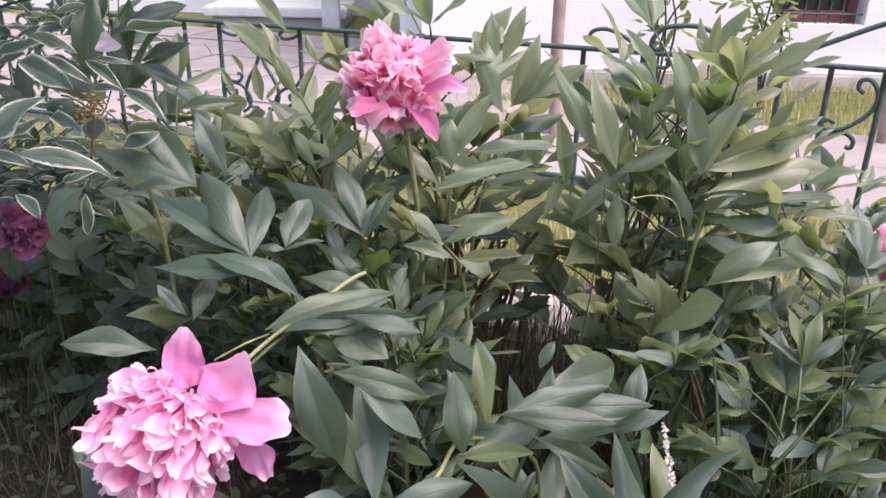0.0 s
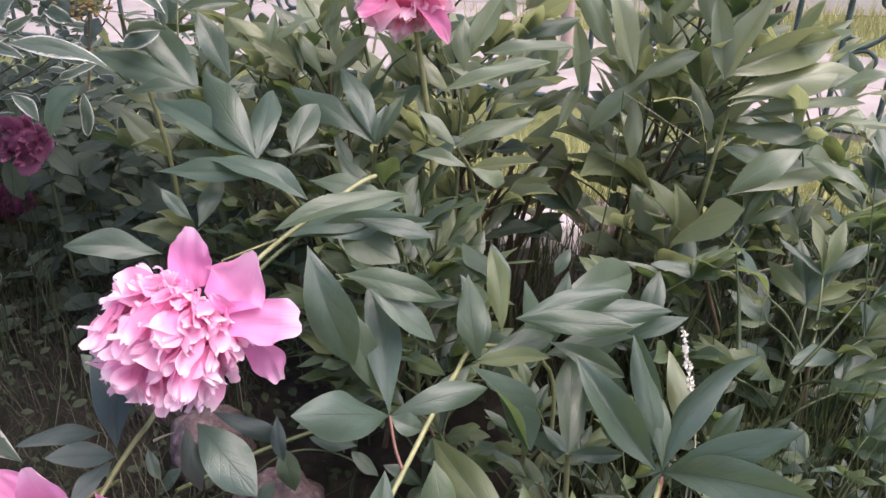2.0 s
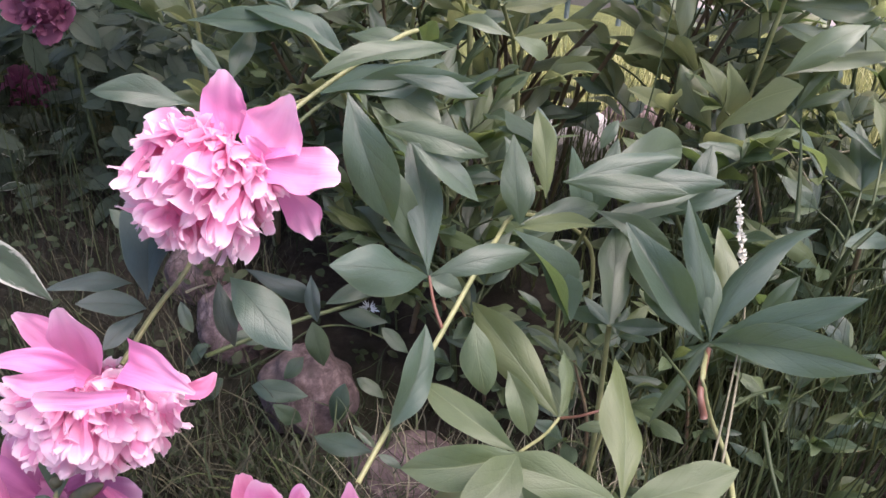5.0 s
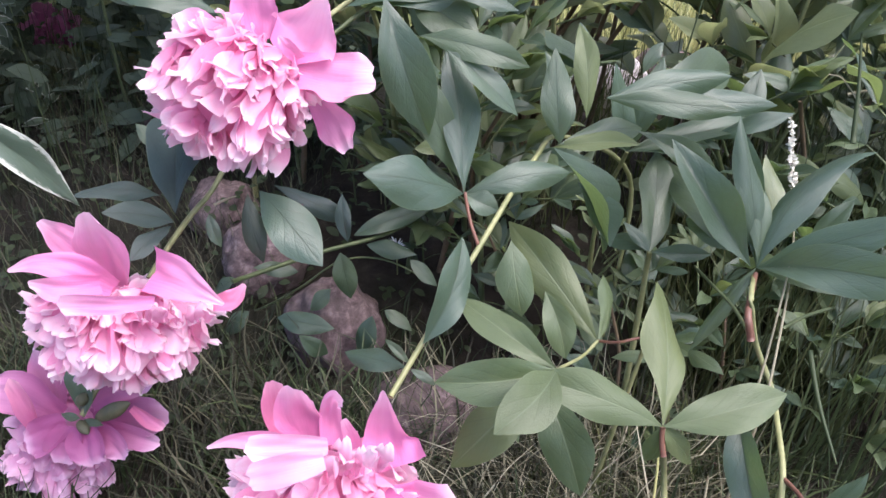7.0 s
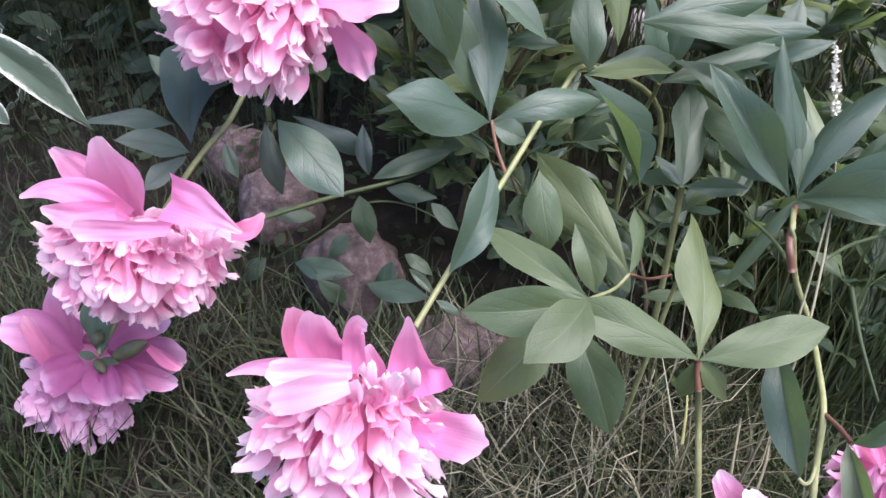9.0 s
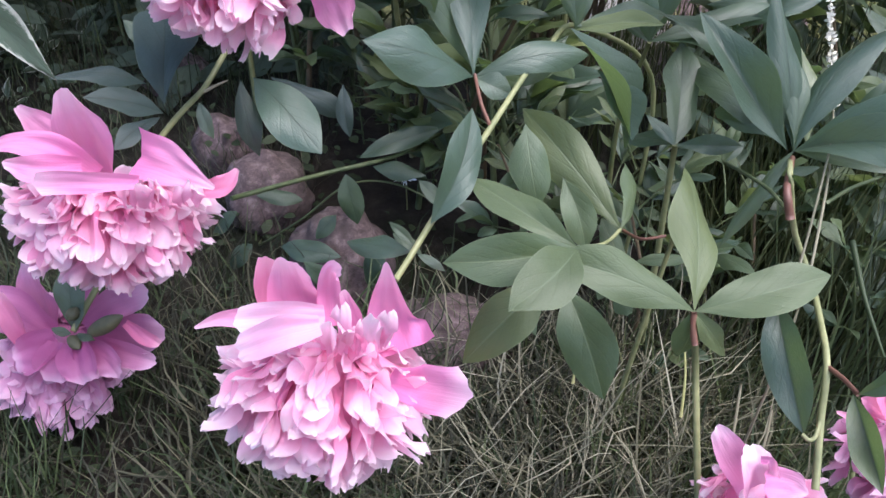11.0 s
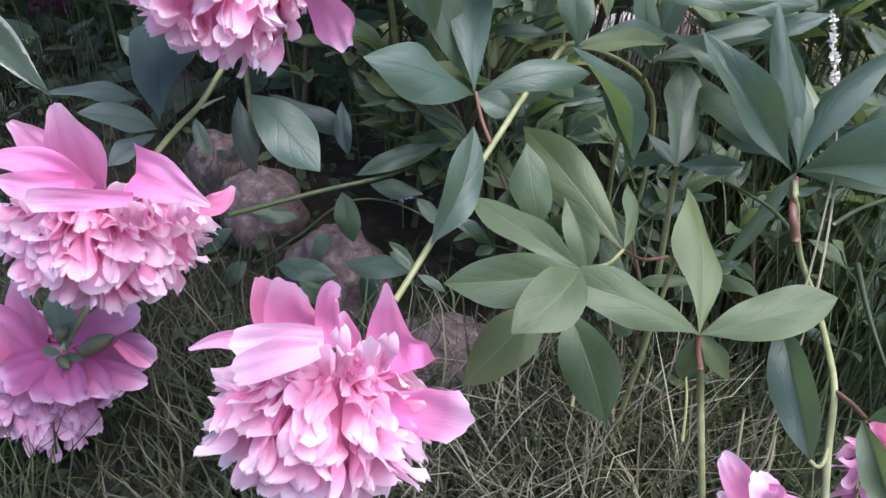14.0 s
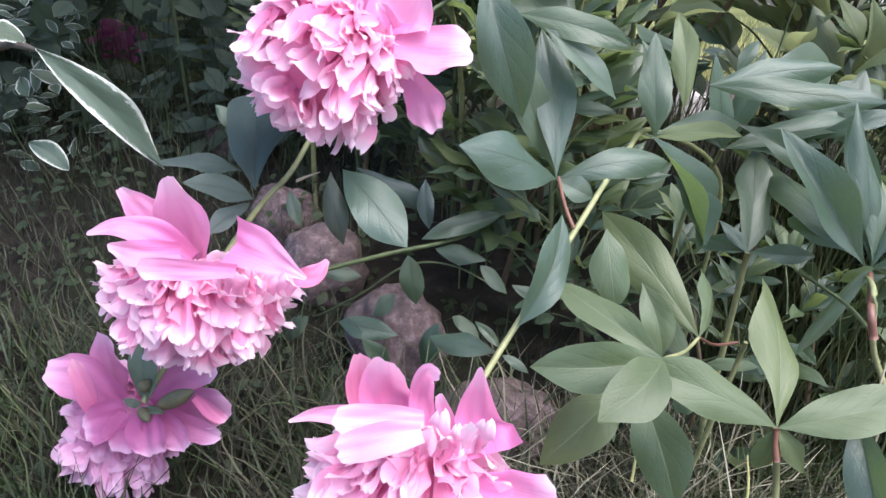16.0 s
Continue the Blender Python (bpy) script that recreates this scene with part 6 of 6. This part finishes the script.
for base, tip, wd, pool in (
    ((-0.3795, 0.7200, 0.6986), (-0.3231, 0.7000, 0.6758), 0.0203, DOG),
    ((-0.3883, 0.7600, 0.7155), (-0.3342, 0.7400, 0.7009), 0.0137, DOG),
    ((-0.3438, 0.7800, 0.6337), (-0.3818, 0.7600, 0.6464), 0.0169, SHADE_SLATE),
    ((-0.3620, 0.8200, 0.6444), (-0.3984, 0.8400, 0.6833), 0.0270, SHADE_SLATE),
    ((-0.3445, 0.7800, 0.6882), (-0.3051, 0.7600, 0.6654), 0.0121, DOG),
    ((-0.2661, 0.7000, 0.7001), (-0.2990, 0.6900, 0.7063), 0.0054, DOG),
    ((-0.2787, 0.7400, 0.6933), (-0.2290, 0.7200, 0.6788), 0.0115, SHADE_SLATE),
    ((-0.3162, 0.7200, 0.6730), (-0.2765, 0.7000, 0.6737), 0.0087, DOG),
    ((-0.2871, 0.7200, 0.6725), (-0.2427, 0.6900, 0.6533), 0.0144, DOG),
    ((-0.4296, 0.8200, 0.6395), (-0.4431, 0.8400, 0.6766), 0.0176, SHADE_SLATE),
    ((-0.4224, 0.8000, 0.6381), (-0.4465, 0.8000, 0.6617), 0.0173, SHADE_SLATE),
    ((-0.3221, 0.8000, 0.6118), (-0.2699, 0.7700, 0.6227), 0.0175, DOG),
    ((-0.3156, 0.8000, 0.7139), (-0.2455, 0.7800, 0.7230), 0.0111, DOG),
    ((-0.3331, 0.8200, 0.7078), (-0.2659, 0.8600, 0.7360), 0.0205, SHADE_SLATE),
    ((-0.3131, 0.8400, 0.6791), (-0.2551, 0.8200, 0.7026), 0.0154, SHADE_SLATE),
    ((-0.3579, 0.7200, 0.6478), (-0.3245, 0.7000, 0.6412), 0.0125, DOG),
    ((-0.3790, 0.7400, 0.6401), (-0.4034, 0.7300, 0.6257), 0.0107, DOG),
    ((-0.3583, 0.8000, 0.6027), (-0.3641, 0.8400, 0.6201), 0.0176, SHADE_SLATE),
):
    leaf(dogwood, base, tip, wd, 0, 0, (0.1, -0.75, 0.66), pool)
for k in range(110):
    foot = Vector((dice.uniform(-0.86, -0.56), dice.uniform(1.25, 1.65), dice.uniform(0.60, 0.86)))
    d = Vector((dice.gauss(0, 1), dice.gauss(0, 0.5), dice.gauss(-0.3, 0.5))).normalized()
    size = dice.uniform(0.05, 0.09)
    leaf(dogwood, foot, foot + d * size, size * dice.uniform(0.22, 0.36), 0, dice.uniform(-30, 30), (0, -0.6, 0.8), DOG)
leaf(dogwood, (-0.3102, 0.6600, 0.5989), (-0.3393, 0.6400, 0.5595), 0.034, 1, 0)
tube("branch", dogwood, [(-0.62, 0.70, 0.60), (-0.4668, 0.4800, 0.4594), (-0.3540, 0.4000, 0.4861), (-0.3293, 0.3850, 0.4891)], 0.004, 0.0012, BARK)

def in_sight_lane(x, y, z):
    """Whether a leaf here would hide the low magenta flower from the camera."""
    a, b = Vector((-0.07, 0.08, 0.65)), Vector((-0.915, 1.515, 0.10))
    p = Vector((x, y, z)) - a
    lane = (b - a).normalized()
    return (p - lane * p.dot(lane)).length < 0.075


# Unseen leaves added above the view to shade the soil and undergrowth.
crown = random.Random(45)
verts, faces, uvs = [], [], []
for k in range(2400):
    q = Vector((-0.56 + crown.gauss(0, 0.22), 0.82 + crown.gauss(0, 0.20), 1.12 + crown.gauss(0, 0.12)))
    if q.z < 0.95 or q.x > -0.22:
        continue
    d = Vector((crown.gauss(0, 1), crown.gauss(0, 1), crown.gauss(0, 0.4) - 0.2)).normalized()
    m = aim(q, q + d, (crown.uniform(-0.5, 0.5), -0.3, 1)) @ Matrix.Scale(crown.uniform(0.05, 0.09), 4)
    k0 = len(verts)
    for i in range(5):
        u = i / 4
        for v in (-1, 0, 1):
            verts.append(m @ Vector((u, v * 0.24 * ellipse(u), 0.3 * u * (1 - u) + 0.05 * abs(v))))
            uvs.append((u, (v + 1) / 2))
    faces += [(k0 + i * 3 + j, k0 + i * 3 + j + 3, k0 + i * 3 + j + 4, k0 + i * 3 + j + 1) for i in range(4) for j in range(2)]
tagged(child("crown", mesh("crown", verts, faces, DOG_MAT, uvs), dogwood), kind="stuff")


# Lower dogwood foliage in the leaf colour that carries the shade.
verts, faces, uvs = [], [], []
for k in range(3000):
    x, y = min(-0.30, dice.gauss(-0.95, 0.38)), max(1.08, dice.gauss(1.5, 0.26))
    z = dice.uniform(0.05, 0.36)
    if in_sight_lane(x, y, z):
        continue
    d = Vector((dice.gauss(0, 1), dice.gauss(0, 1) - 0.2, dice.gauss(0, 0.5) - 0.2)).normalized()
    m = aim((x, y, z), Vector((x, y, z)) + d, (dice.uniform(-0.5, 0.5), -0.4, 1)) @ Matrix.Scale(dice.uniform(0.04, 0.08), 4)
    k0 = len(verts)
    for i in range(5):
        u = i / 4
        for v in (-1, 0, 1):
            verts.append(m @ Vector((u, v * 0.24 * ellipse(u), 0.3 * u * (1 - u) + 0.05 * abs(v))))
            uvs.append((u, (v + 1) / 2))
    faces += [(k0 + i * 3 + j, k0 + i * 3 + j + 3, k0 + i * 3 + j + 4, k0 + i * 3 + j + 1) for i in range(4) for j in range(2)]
tagged(new("undergrowth", mesh("undergrowth", verts, faces, SHADED_UNDER_MAT, uvs)), "dense undergrowth behind the flower bed, leaves darkened as shade", "undergrowth", "", "stuff")
verts, faces, uvs = [], [], []
for k in range(800):
    x, y = dice.uniform(-1.3, -0.72), dice.uniform(0.98, 1.45)
    z = dice.uniform(0.05, 0.36)
    if in_sight_lane(x, y, z):
        continue
    d = Vector((dice.gauss(0, 1), dice.gauss(0, 1) - 0.4, dice.gauss(0, 0.5) - 0.3)).normalized()
    m = aim((x, y, z), Vector((x, y, z)) + d, (dice.uniform(-0.5, 0.5), -0.6, 1)) @ Matrix.Scale(dice.uniform(0.022, 0.050), 4)
    k0 = len(verts)
    for i in range(5):
        u = i / 4
        for v in (-1, -0.4, 0, 0.4, 1):
            verts.append(m @ Vector((u, v * 0.22 * lance(u), 0.3 * u * (1 - u) + 0.06 * abs(v))))
            uvs.append((u, (v + 1) / 2))
    faces += [(k0 + i * 5 + j, k0 + i * 5 + j + 5, k0 + i * 5 + j + 6, k0 + i * 5 + j + 1) for i in range(4) for j in range(4)]
tagged(new("variegated_undergrowth", mesh("variegated_undergrowth", verts, faces, DOG_MAT, uvs)), "low variegated shoots with small white-edged leaves", "undergrowth", "", "stuff")
verts, faces, uvs = [], [], []
for k in range(700):
    x, y, z = dice.uniform(-1.25, -0.48), dice.uniform(1.15, 1.75), dice.uniform(0.34, 0.86)
    d = Vector((dice.gauss(0, 1), dice.gauss(0, 1) - 0.4, dice.gauss(0, 0.5) - 0.2)).normalized()
    m = aim((x, y, z), Vector((x, y, z)) + d, (dice.uniform(-0.5, 0.5), -0.5, 1)) @ Matrix.Scale(dice.uniform(0.030, 0.062), 4)
    k0 = len(verts)
    for i in range(5):
        u = i / 4
        for v in (-1, -0.4, 0, 0.4, 1):
            verts.append(m @ Vector((u, v * 0.20 * lance(u), 0.3 * u * (1 - u) + 0.06 * abs(v))))
            uvs.append((u, (v + 1) / 2))
    faces += [(k0 + i * 5 + j, k0 + i * 5 + j + 5, k0 + i * 5 + j + 6, k0 + i * 5 + j + 1) for i in range(4) for j in range(4)]
tagged(child("back_sprays", mesh("back_sprays", verts, faces, DOG_MAT, uvs), dogwood), kind="stuff")
for k in range(10):
    x, y = -1.2 + 0.075 * k, 1.2 + 0.05 * (k * 7 % 10)
    tube("twig", dogwood, [(-1.22, 1.0 + 0.03 * k, 0.2), (x - 0.1, y, 0.45), (x, y + 0.05, 0.84)], 0.002, 0.0008, BARK)

# ---- shrubs before the house ----
SHRUB = [[blade("leaf", FAR_LEAF, ellipse, 0.05, 0.1, 0.05, 700 + j) for j in range(3)]]


def small_shrub(x, y, height, count, seed, label):
    rnd = random.Random(seed)
    sh = thing("young_shrub", (x, y, 0.04), label, "shrub", "young shrubs by the wall")
    for b in range(4):
        pts = [(x, y, 0.02), (x + rnd.uniform(-0.06, 0.06), y, height * 0.55), (x + rnd.uniform(-0.2, 0.2), y + rnd.uniform(-0.1, 0.1), height * rnd.uniform(0.85, 1.1))]
        tube("branch", sh, pts, 0.007, 0.003, BARK)
        for i in range(count // 4):
            t = rnd.uniform(0.45, 1.0)
            q = Vector(pts[0]) * (1 - t) ** 2 + 2 * Vector(pts[1]) * t * (1 - t) + Vector(pts[2]) * t * t
            d = Vector((rnd.gauss(0, 1), rnd.gauss(0, 0.7), rnd.gauss(0, 0.5))).normalized()
            q += d * rnd.uniform(0.0, 0.10)
            leaf(sh, q, q + d * rnd.uniform(0.05, 0.085), rnd.uniform(0.024, 0.036), 0, 0, (0, -0.3, 1), SHRUB)


small_shrub(1.02, 3.75, 0.68, 60, 3, "thin young shrub with sparse leaves before the wall")
small_shrub(1.50, 3.70, 0.66, 120, 4, "leafy young shrub under the window")
small_shrub(2.15, 3.6, 0.70, 70, 5, "young shrub beside the window")

# ---- white spike of bistort and small flowers ----
spike = thing("flower_spike", (0.150, 0.40, 0.02), "tall thin stalk ending in a white flower spike", "wild flower")
top, foot = Vector((0.195, 0.566, 0.430)), Vector((0.205, 0.524, 0.360))
tube("stalk", spike, [(0.140, 0.37, 0.01), (0.154, 0.372, 0.27), (0.172, 0.42, 0.338), foot, top], 0.0010, 0.0007, PALE_STRAW)
FLORET = [blade("floret", SEED, ellipse, 0.1, 0.3, 0.05, 950 + j, 4, 2) for j in range(3)]
for i in range(170):
    f = (i + dice.random()) / 170
    q = foot.lerp(top, 0.02 + 0.98 * f)
    a = dice.uniform(0, 6.283)
    d = Vector((math.cos(a), math.sin(a), dice.uniform(-0.3, 0.9))).normalized()
    k = dice.uniform(0.0028, 0.0050) * (1.1 - 0.45 * f) * (0.6 + 0.6 * abs(math.sin(f * 19)))
    child("floret", dice.choice(FLORET), spike, aim(q, q + d, (0, -1, 0.3)) @ Matrix.Diagonal((k, k * 0.55, k, 1)))

def daisy(x, y, h, r, label, eye=POD):
    z = ground_z(x, y)
    d = thing("daisy", (x, y, z), label, "daisy", "small white daisies")
    c = Vector((x, y - 0.01, z + h))
    tube("stalk", d, [(x, y, z - 0.01), (x, y - 0.004, z + h * 0.6), c], 0.001, 0.0008, STEM)
    ball("disc", c, r * (0.36 if eye == YELLOW else 0.22), eye, d, (1, 1, 0.6), 0.1, 2)
    me = blade("ray", WHITE_PETAL, ellipse, 0.0, 0.1, 0.02, 900, 4, 2)
    for i in range(16):
        a = i / 16 * 6.283
        k = r * dice.uniform(0.65, 1.1)
        tip = c + Vector((math.cos(a) + dice.uniform(-0.2, 0.2), -0.35 + math.sin(a) * 0.6, 0.45 + math.sin(a) * 0.55)).normalized() * r
        child("ray", me, d, aim(c, tip, (dice.uniform(-0.4, 0.4), -0.7, 0.7)) @ Matrix.Diagonal((k, k * 0.13, k, 1)))


daisy(-0.133, 0.825, 0.052, 0.016, "white daisy with ragged rays in the grass")
daisy(-0.175, 0.98, 0.05, 0.011, "small white clover-like daisy in the shade")
daisy(-0.164, 0.396, 0.030, 0.0150, "white daisy with a yellow eye low in the dry grass", YELLOW)

# ---- dry flower head and single grass stalks ----
dry = thing("dry_flower_head", (-.345, .774, .621), "dried brown flower cluster on a thin stalk", "dry flower")
tube("stalk", dry, [(-.361, .782, .559), (-.346, .770, .611), (-.336, .760, .642)], 0.0014, 0.001, BROWN_STEM)
for i in range(70):
    q = Vector((-.336, .761, .645)) + Vector((dice.gauss(0, 0.011), dice.gauss(0, 0.008), dice.gauss(0, 0.007)))
    ball("floret", q, dice.uniform(0.0010, 0.0024), SPIRAEA, dry, (1.2, 1, 0.8), 0.4, 2, i)
grass_stalks = thing("grass_stalks", (0.18, 0.45, 0.02), "single long grass stalks and straws at the bush edge", "grass")
tube("blade", grass_stalks, [(.203, .782, .557), (.225, .778, .562), (.247, .779, .553), (.262, .783, .515)], 0.0009, 0.0004, FAR_GRASS)
tube("blade", grass_stalks, [(.165, .807, .346), (.178, .824, .426), (.185, .839, .491), (.189, .858, .546)], 0.001, 0.0006, GRASS_MAT)
tube("blade", grass_stalks, [(.238, .549, .419), (.239, .572, .453), (.237, .592, .487)], 0.0022, 0.0006, GRASS_MAT)
tube("blade", grass_stalks, [(.287, .549, .396), (.315, .564, .420), (.364, .606, .446)], 0.0022, 0.0008, GRASS_MAT)
tube("blade", grass_stalks, [(.406, .659, .361), (.411, .698, .428), (.416, .734, .506)], 0.0009, 0.0006, GRASS_MAT)
tube("blade", grass_stalks, [(.262, .802, .507), (.227, .820, .526), (.191, .836, .546), (.179, .840, .551)], 0.0005, 0.0003, PALE_STRAW)
tube("blade", grass_stalks, [(.211, .449, .302), (.211, .411, .286), (.217, .376, .267)], 0.0022, 0.001, GRASS_MAT)
tube("blade", grass_stalks, [(.145, .364, .145), (.151, .392, .170), (.156, .417, .196)], 0.0012, 0.001, PALE_STRAW)
tube("blade", grass_stalks, [(.164, .370, .157), (.172, .389, .176), (.175, .401, .189)], 0.0011, 0.0009, PALE_STRAW)
tube("blade", grass_stalks, [(.153, .379, .278), (.159, .397, .303), (.170, .426, .333), (.184, .467, .374)], 0.0009, 0.0007, PALE_STRAW)
tube("blade", grass_stalks, [(.066, .434, .100), (.121, .430, .110), (.161, .423, .118)], 0.0005, 0.0004, PALE_STRAW)
tube("blade", grass_stalks, [(.169, .418, .117), (.205, .406, .123), (.216, .398, .121)], 0.0005, 0.0004, PALE_STRAW)
tube("blade", grass_stalks, [(.049, .485, .116), (.051, .504, .136), (.051, .545, .152)], 0.0014, 0.0008, FAR_GRASS)
tube("blade", grass_stalks, [(.131, .445, .127), (.134, .467, .148), (.138, .496, .151)], 0.0013, 0.0008, FAR_GRASS)
tube("blade", grass_stalks, [(.298, .670, .391), (.281, .690, .411), (.269, .696, .413)], 0.0008, 0.0006, PALE_STRAW)
tube("blade", grass_stalks, [(.346, .811, .347), (.409, .795, .372), (.451, .778, .382)], 0.0016, 0.0012, PALE_STRAW)
tube("blade", grass_stalks, [(-.319, .388, .085), (-.299, .391, .076), (-.271, .398, .068)], 0.0012, 0.0008, STRAW_MAT)

# ---- grass, straw and weeds ----
def tufts(name, count, material, label, seed, area, length, width, lie, base_of=ground_z):
    """Grass blades that bend over and veer as they grow."""
    rnd = random.Random(seed)
    verts, faces = [], []
    for _ in range(count):
        x0, x1, y0, y1 = rnd.choice(area)
        x, y = rnd.uniform(x0, x1), rnd.uniform(y0, y1)
        a, veer = rnd.uniform(0, 6.283), rnd.gauss(0, 0.42)
        half = rnd.uniform(*width) * 0.5
        size = rnd.uniform(*length)
        bend = rnd.uniform(*lie)
        k0 = len(verts)
        p = Vector((x, y, base_of(x, y) - 0.004 + (rnd.uniform(0, 0.02) if lie[0] > 0.6 else 0)))
        for i in range(5):
            u = i / 4
            d = Vector((math.cos(a), math.sin(a), 0))
            tilt = bend * (0.35 + 0.75 * u)
            s = Vector((-d.y, d.x, 0)) * half * (1 - 0.85 * u * u)
            verts += [p - s, p + s]
            p = p + (d * math.sin(tilt) + Vector((0, 0, math.cos(tilt)))) * size / 4
            p.z = max(p.z, base_of(p.x, p.y) + 0.002)
            a += veer
        faces += [(k0 + 2 * i, k0 + 2 * i + 1, k0 + 2 * i + 3, k0 + 2 * i + 2) for i in range(4)]
    return tagged(new(name, mesh(name, verts, faces, material)), label, "grass", "", "stuff")


NEAR = [(-0.9, 0.6, 0.10, 0.70), (-0.7, 0.35, 0.28, 0.75), (-0.5, 0.3, 0.30, 0.62)]
tufts("grass", 3600, GRASS_MAT, "dark green grass blades round the flower bed", 1, NEAR + [(0.1, 0.9, 0.45, 1.0)], (0.025, 0.085), (0.0012, 0.0028), (0.4, 1.5))
tufts("dry_grass", 4200, STRAW_MAT, "tangled dry straw lying on the ground", 2, [(-0.30, 0.24, 0.26, 0.58), (-0.2, 0.2, 0.25, 0.56), (-0.1, 0.22, 0.35, 0.60)], (0.03, 0.13), (0.0007, 0.0032), (0.8, 1.6))
tufts("pale_straw", 560, PALE_STRAW, "bleached straws over the dry grass", 6, [(-0.12, 0.17, 0.30, 0.58), (-0.08, 0.14, 0.36, 0.60), (-0.02, 0.13, 0.34, 0.52)], (0.05, 0.19), (0.0008, 0.0024), (0.7, 1.6))
tufts("front_grass", 2400, GRASS_MAT, "green grass blades growing through the straw", 12, [(-0.26, 0.30, 0.24, 0.60)], (0.04, 0.13), (0.0014, 0.0046), (0.4, 1.45))
tufts("side_straw", 1100, STRAW_MAT, "thin dry straws among the grass beside the bed", 14, [(-0.65, -0.2, 0.28, 0.66)], (0.03, 0.12), (0.0007, 0.0028), (0.7, 1.6))
tufts("olive_blades", 460, OLIVE_GRASS, "upright yellowish green blades among the straw", 19, [(-0.02, 0.26, 0.34, 0.60), (0.05, 0.24, 0.40, 0.58)], (0.05, 0.13), (0.0018, 0.0042), (0.05, 0.7))
tufts("stubble", 260, OLIVE_GRASS, "short thick green stubs of cut grass in the straw", 23, [(-0.06, 0.28, 0.32, 0.58)], (0.025, 0.07), (0.003, 0.0055), (0.0, 0.35))
tufts("tall_grass", 800, GRASS_MAT, "tall thin grass stalks at the edge of the bush", 3, [(0.25, 0.75, 0.50, 1.05)], (0.15, 0.34), (0.0014, 0.003), (0.05, 0.7))
tufts("rank_grass", 1400, OLIVE_GRASS, "fresh green grass growing up through the bush edge", 20, [(0.22, 0.70, 0.55, 1.05), (0.15, 0.45, 0.60, 0.90), (-0.05, 0.40, 0.90, 1.40)], (0.10, 0.28), (0.0016, 0.0036), (0.1, 0.9))
tufts("dark_stalks", 420, GRASS_MAT, "thin dark stalks and grass among the undergrowth", 9, [(-1.3, -0.34, 0.95, 1.5)], (0.10, 0.30), (0.001, 0.002), (0.05, 0.8))
tufts("edge_grass", 1000, GRASS_MAT, "longer grass at the open side of the bed", 10, [(-0.75, -0.36, 0.28, 0.60)], (0.06, 0.17), (0.0014, 0.003), (0.3, 1.3))
tufts("lawn", 9000, FAR_GRASS, "yellowish lawn beyond the bed, sunlit brightness put into the blades", 4, [(0.0, 1.5, 1.4, 2.0), (-0.2, 3.2, 3.15, 4.1), (0.3, 3.0, 3.0, 4.1)], (0.04, 0.12), (0.002, 0.005), (0.2, 1.1))
tufts("twig_litter", 2600, STRAW_MAT, "thin dark twigs and withered stalks on bare soil", 17, [(-1.05, -0.25, 0.60, 1.30)], (0.03, 0.13), (0.0006, 0.0015), (0.9, 1.6))
tufts("soil_grass", 900, GRASS_MAT, "sparse thin grass on shaded soil", 18, [(-1.05, -0.25, 0.60, 1.30)], (0.03, 0.12), (0.0009, 0.002), (0.2, 1.3))


def weeds(count, seed, area):
    rnd = random.Random(seed)
    verts, faces, uvs = [], [], []
    for _ in range(count):
        x0, x1, y0, y1 = rnd.choice(area)
        x, y = rnd.uniform(x0, x1), rnd.uniform(y0, y1)
        z = ground_z(x, y) + rnd.uniform(0.005, 0.09) * (1.0 if y > 0.8 else 0.4)
        a, size = rnd.uniform(0, 6.283), rnd.uniform(0.008, 0.022)
        m = aim((x, y, z), (x + math.cos(a), y + math.sin(a), z + rnd.uniform(-0.3, 0.5)), (rnd.uniform(-0.4, 0.4), -0.3, 1))
        k0 = len(verts)
        for i in range(5):
            u = i / 4
            w = ellipse(u) * 0.5 * 0.55
            for v in (-1, 0, 1):
                verts.append(m @ Vector((u * size, v * w * size, (0.12 * abs(v) * w + 0.3 * u * (1 - u)) * size)))
                uvs.append((u, (v + 1) / 2))
        for i in range(4):
            for k in range(2):
                o = k0 + i * 3 + k
                faces.append((o, o + 3, o + 4, o + 1))
    return tagged(new("ground_weeds", mesh("ground_weeds", verts, faces, SHADED_WEED_LEAF, uvs)), "small weeds creeping over the soil, darkened as shade", "weeds", "", "stuff")


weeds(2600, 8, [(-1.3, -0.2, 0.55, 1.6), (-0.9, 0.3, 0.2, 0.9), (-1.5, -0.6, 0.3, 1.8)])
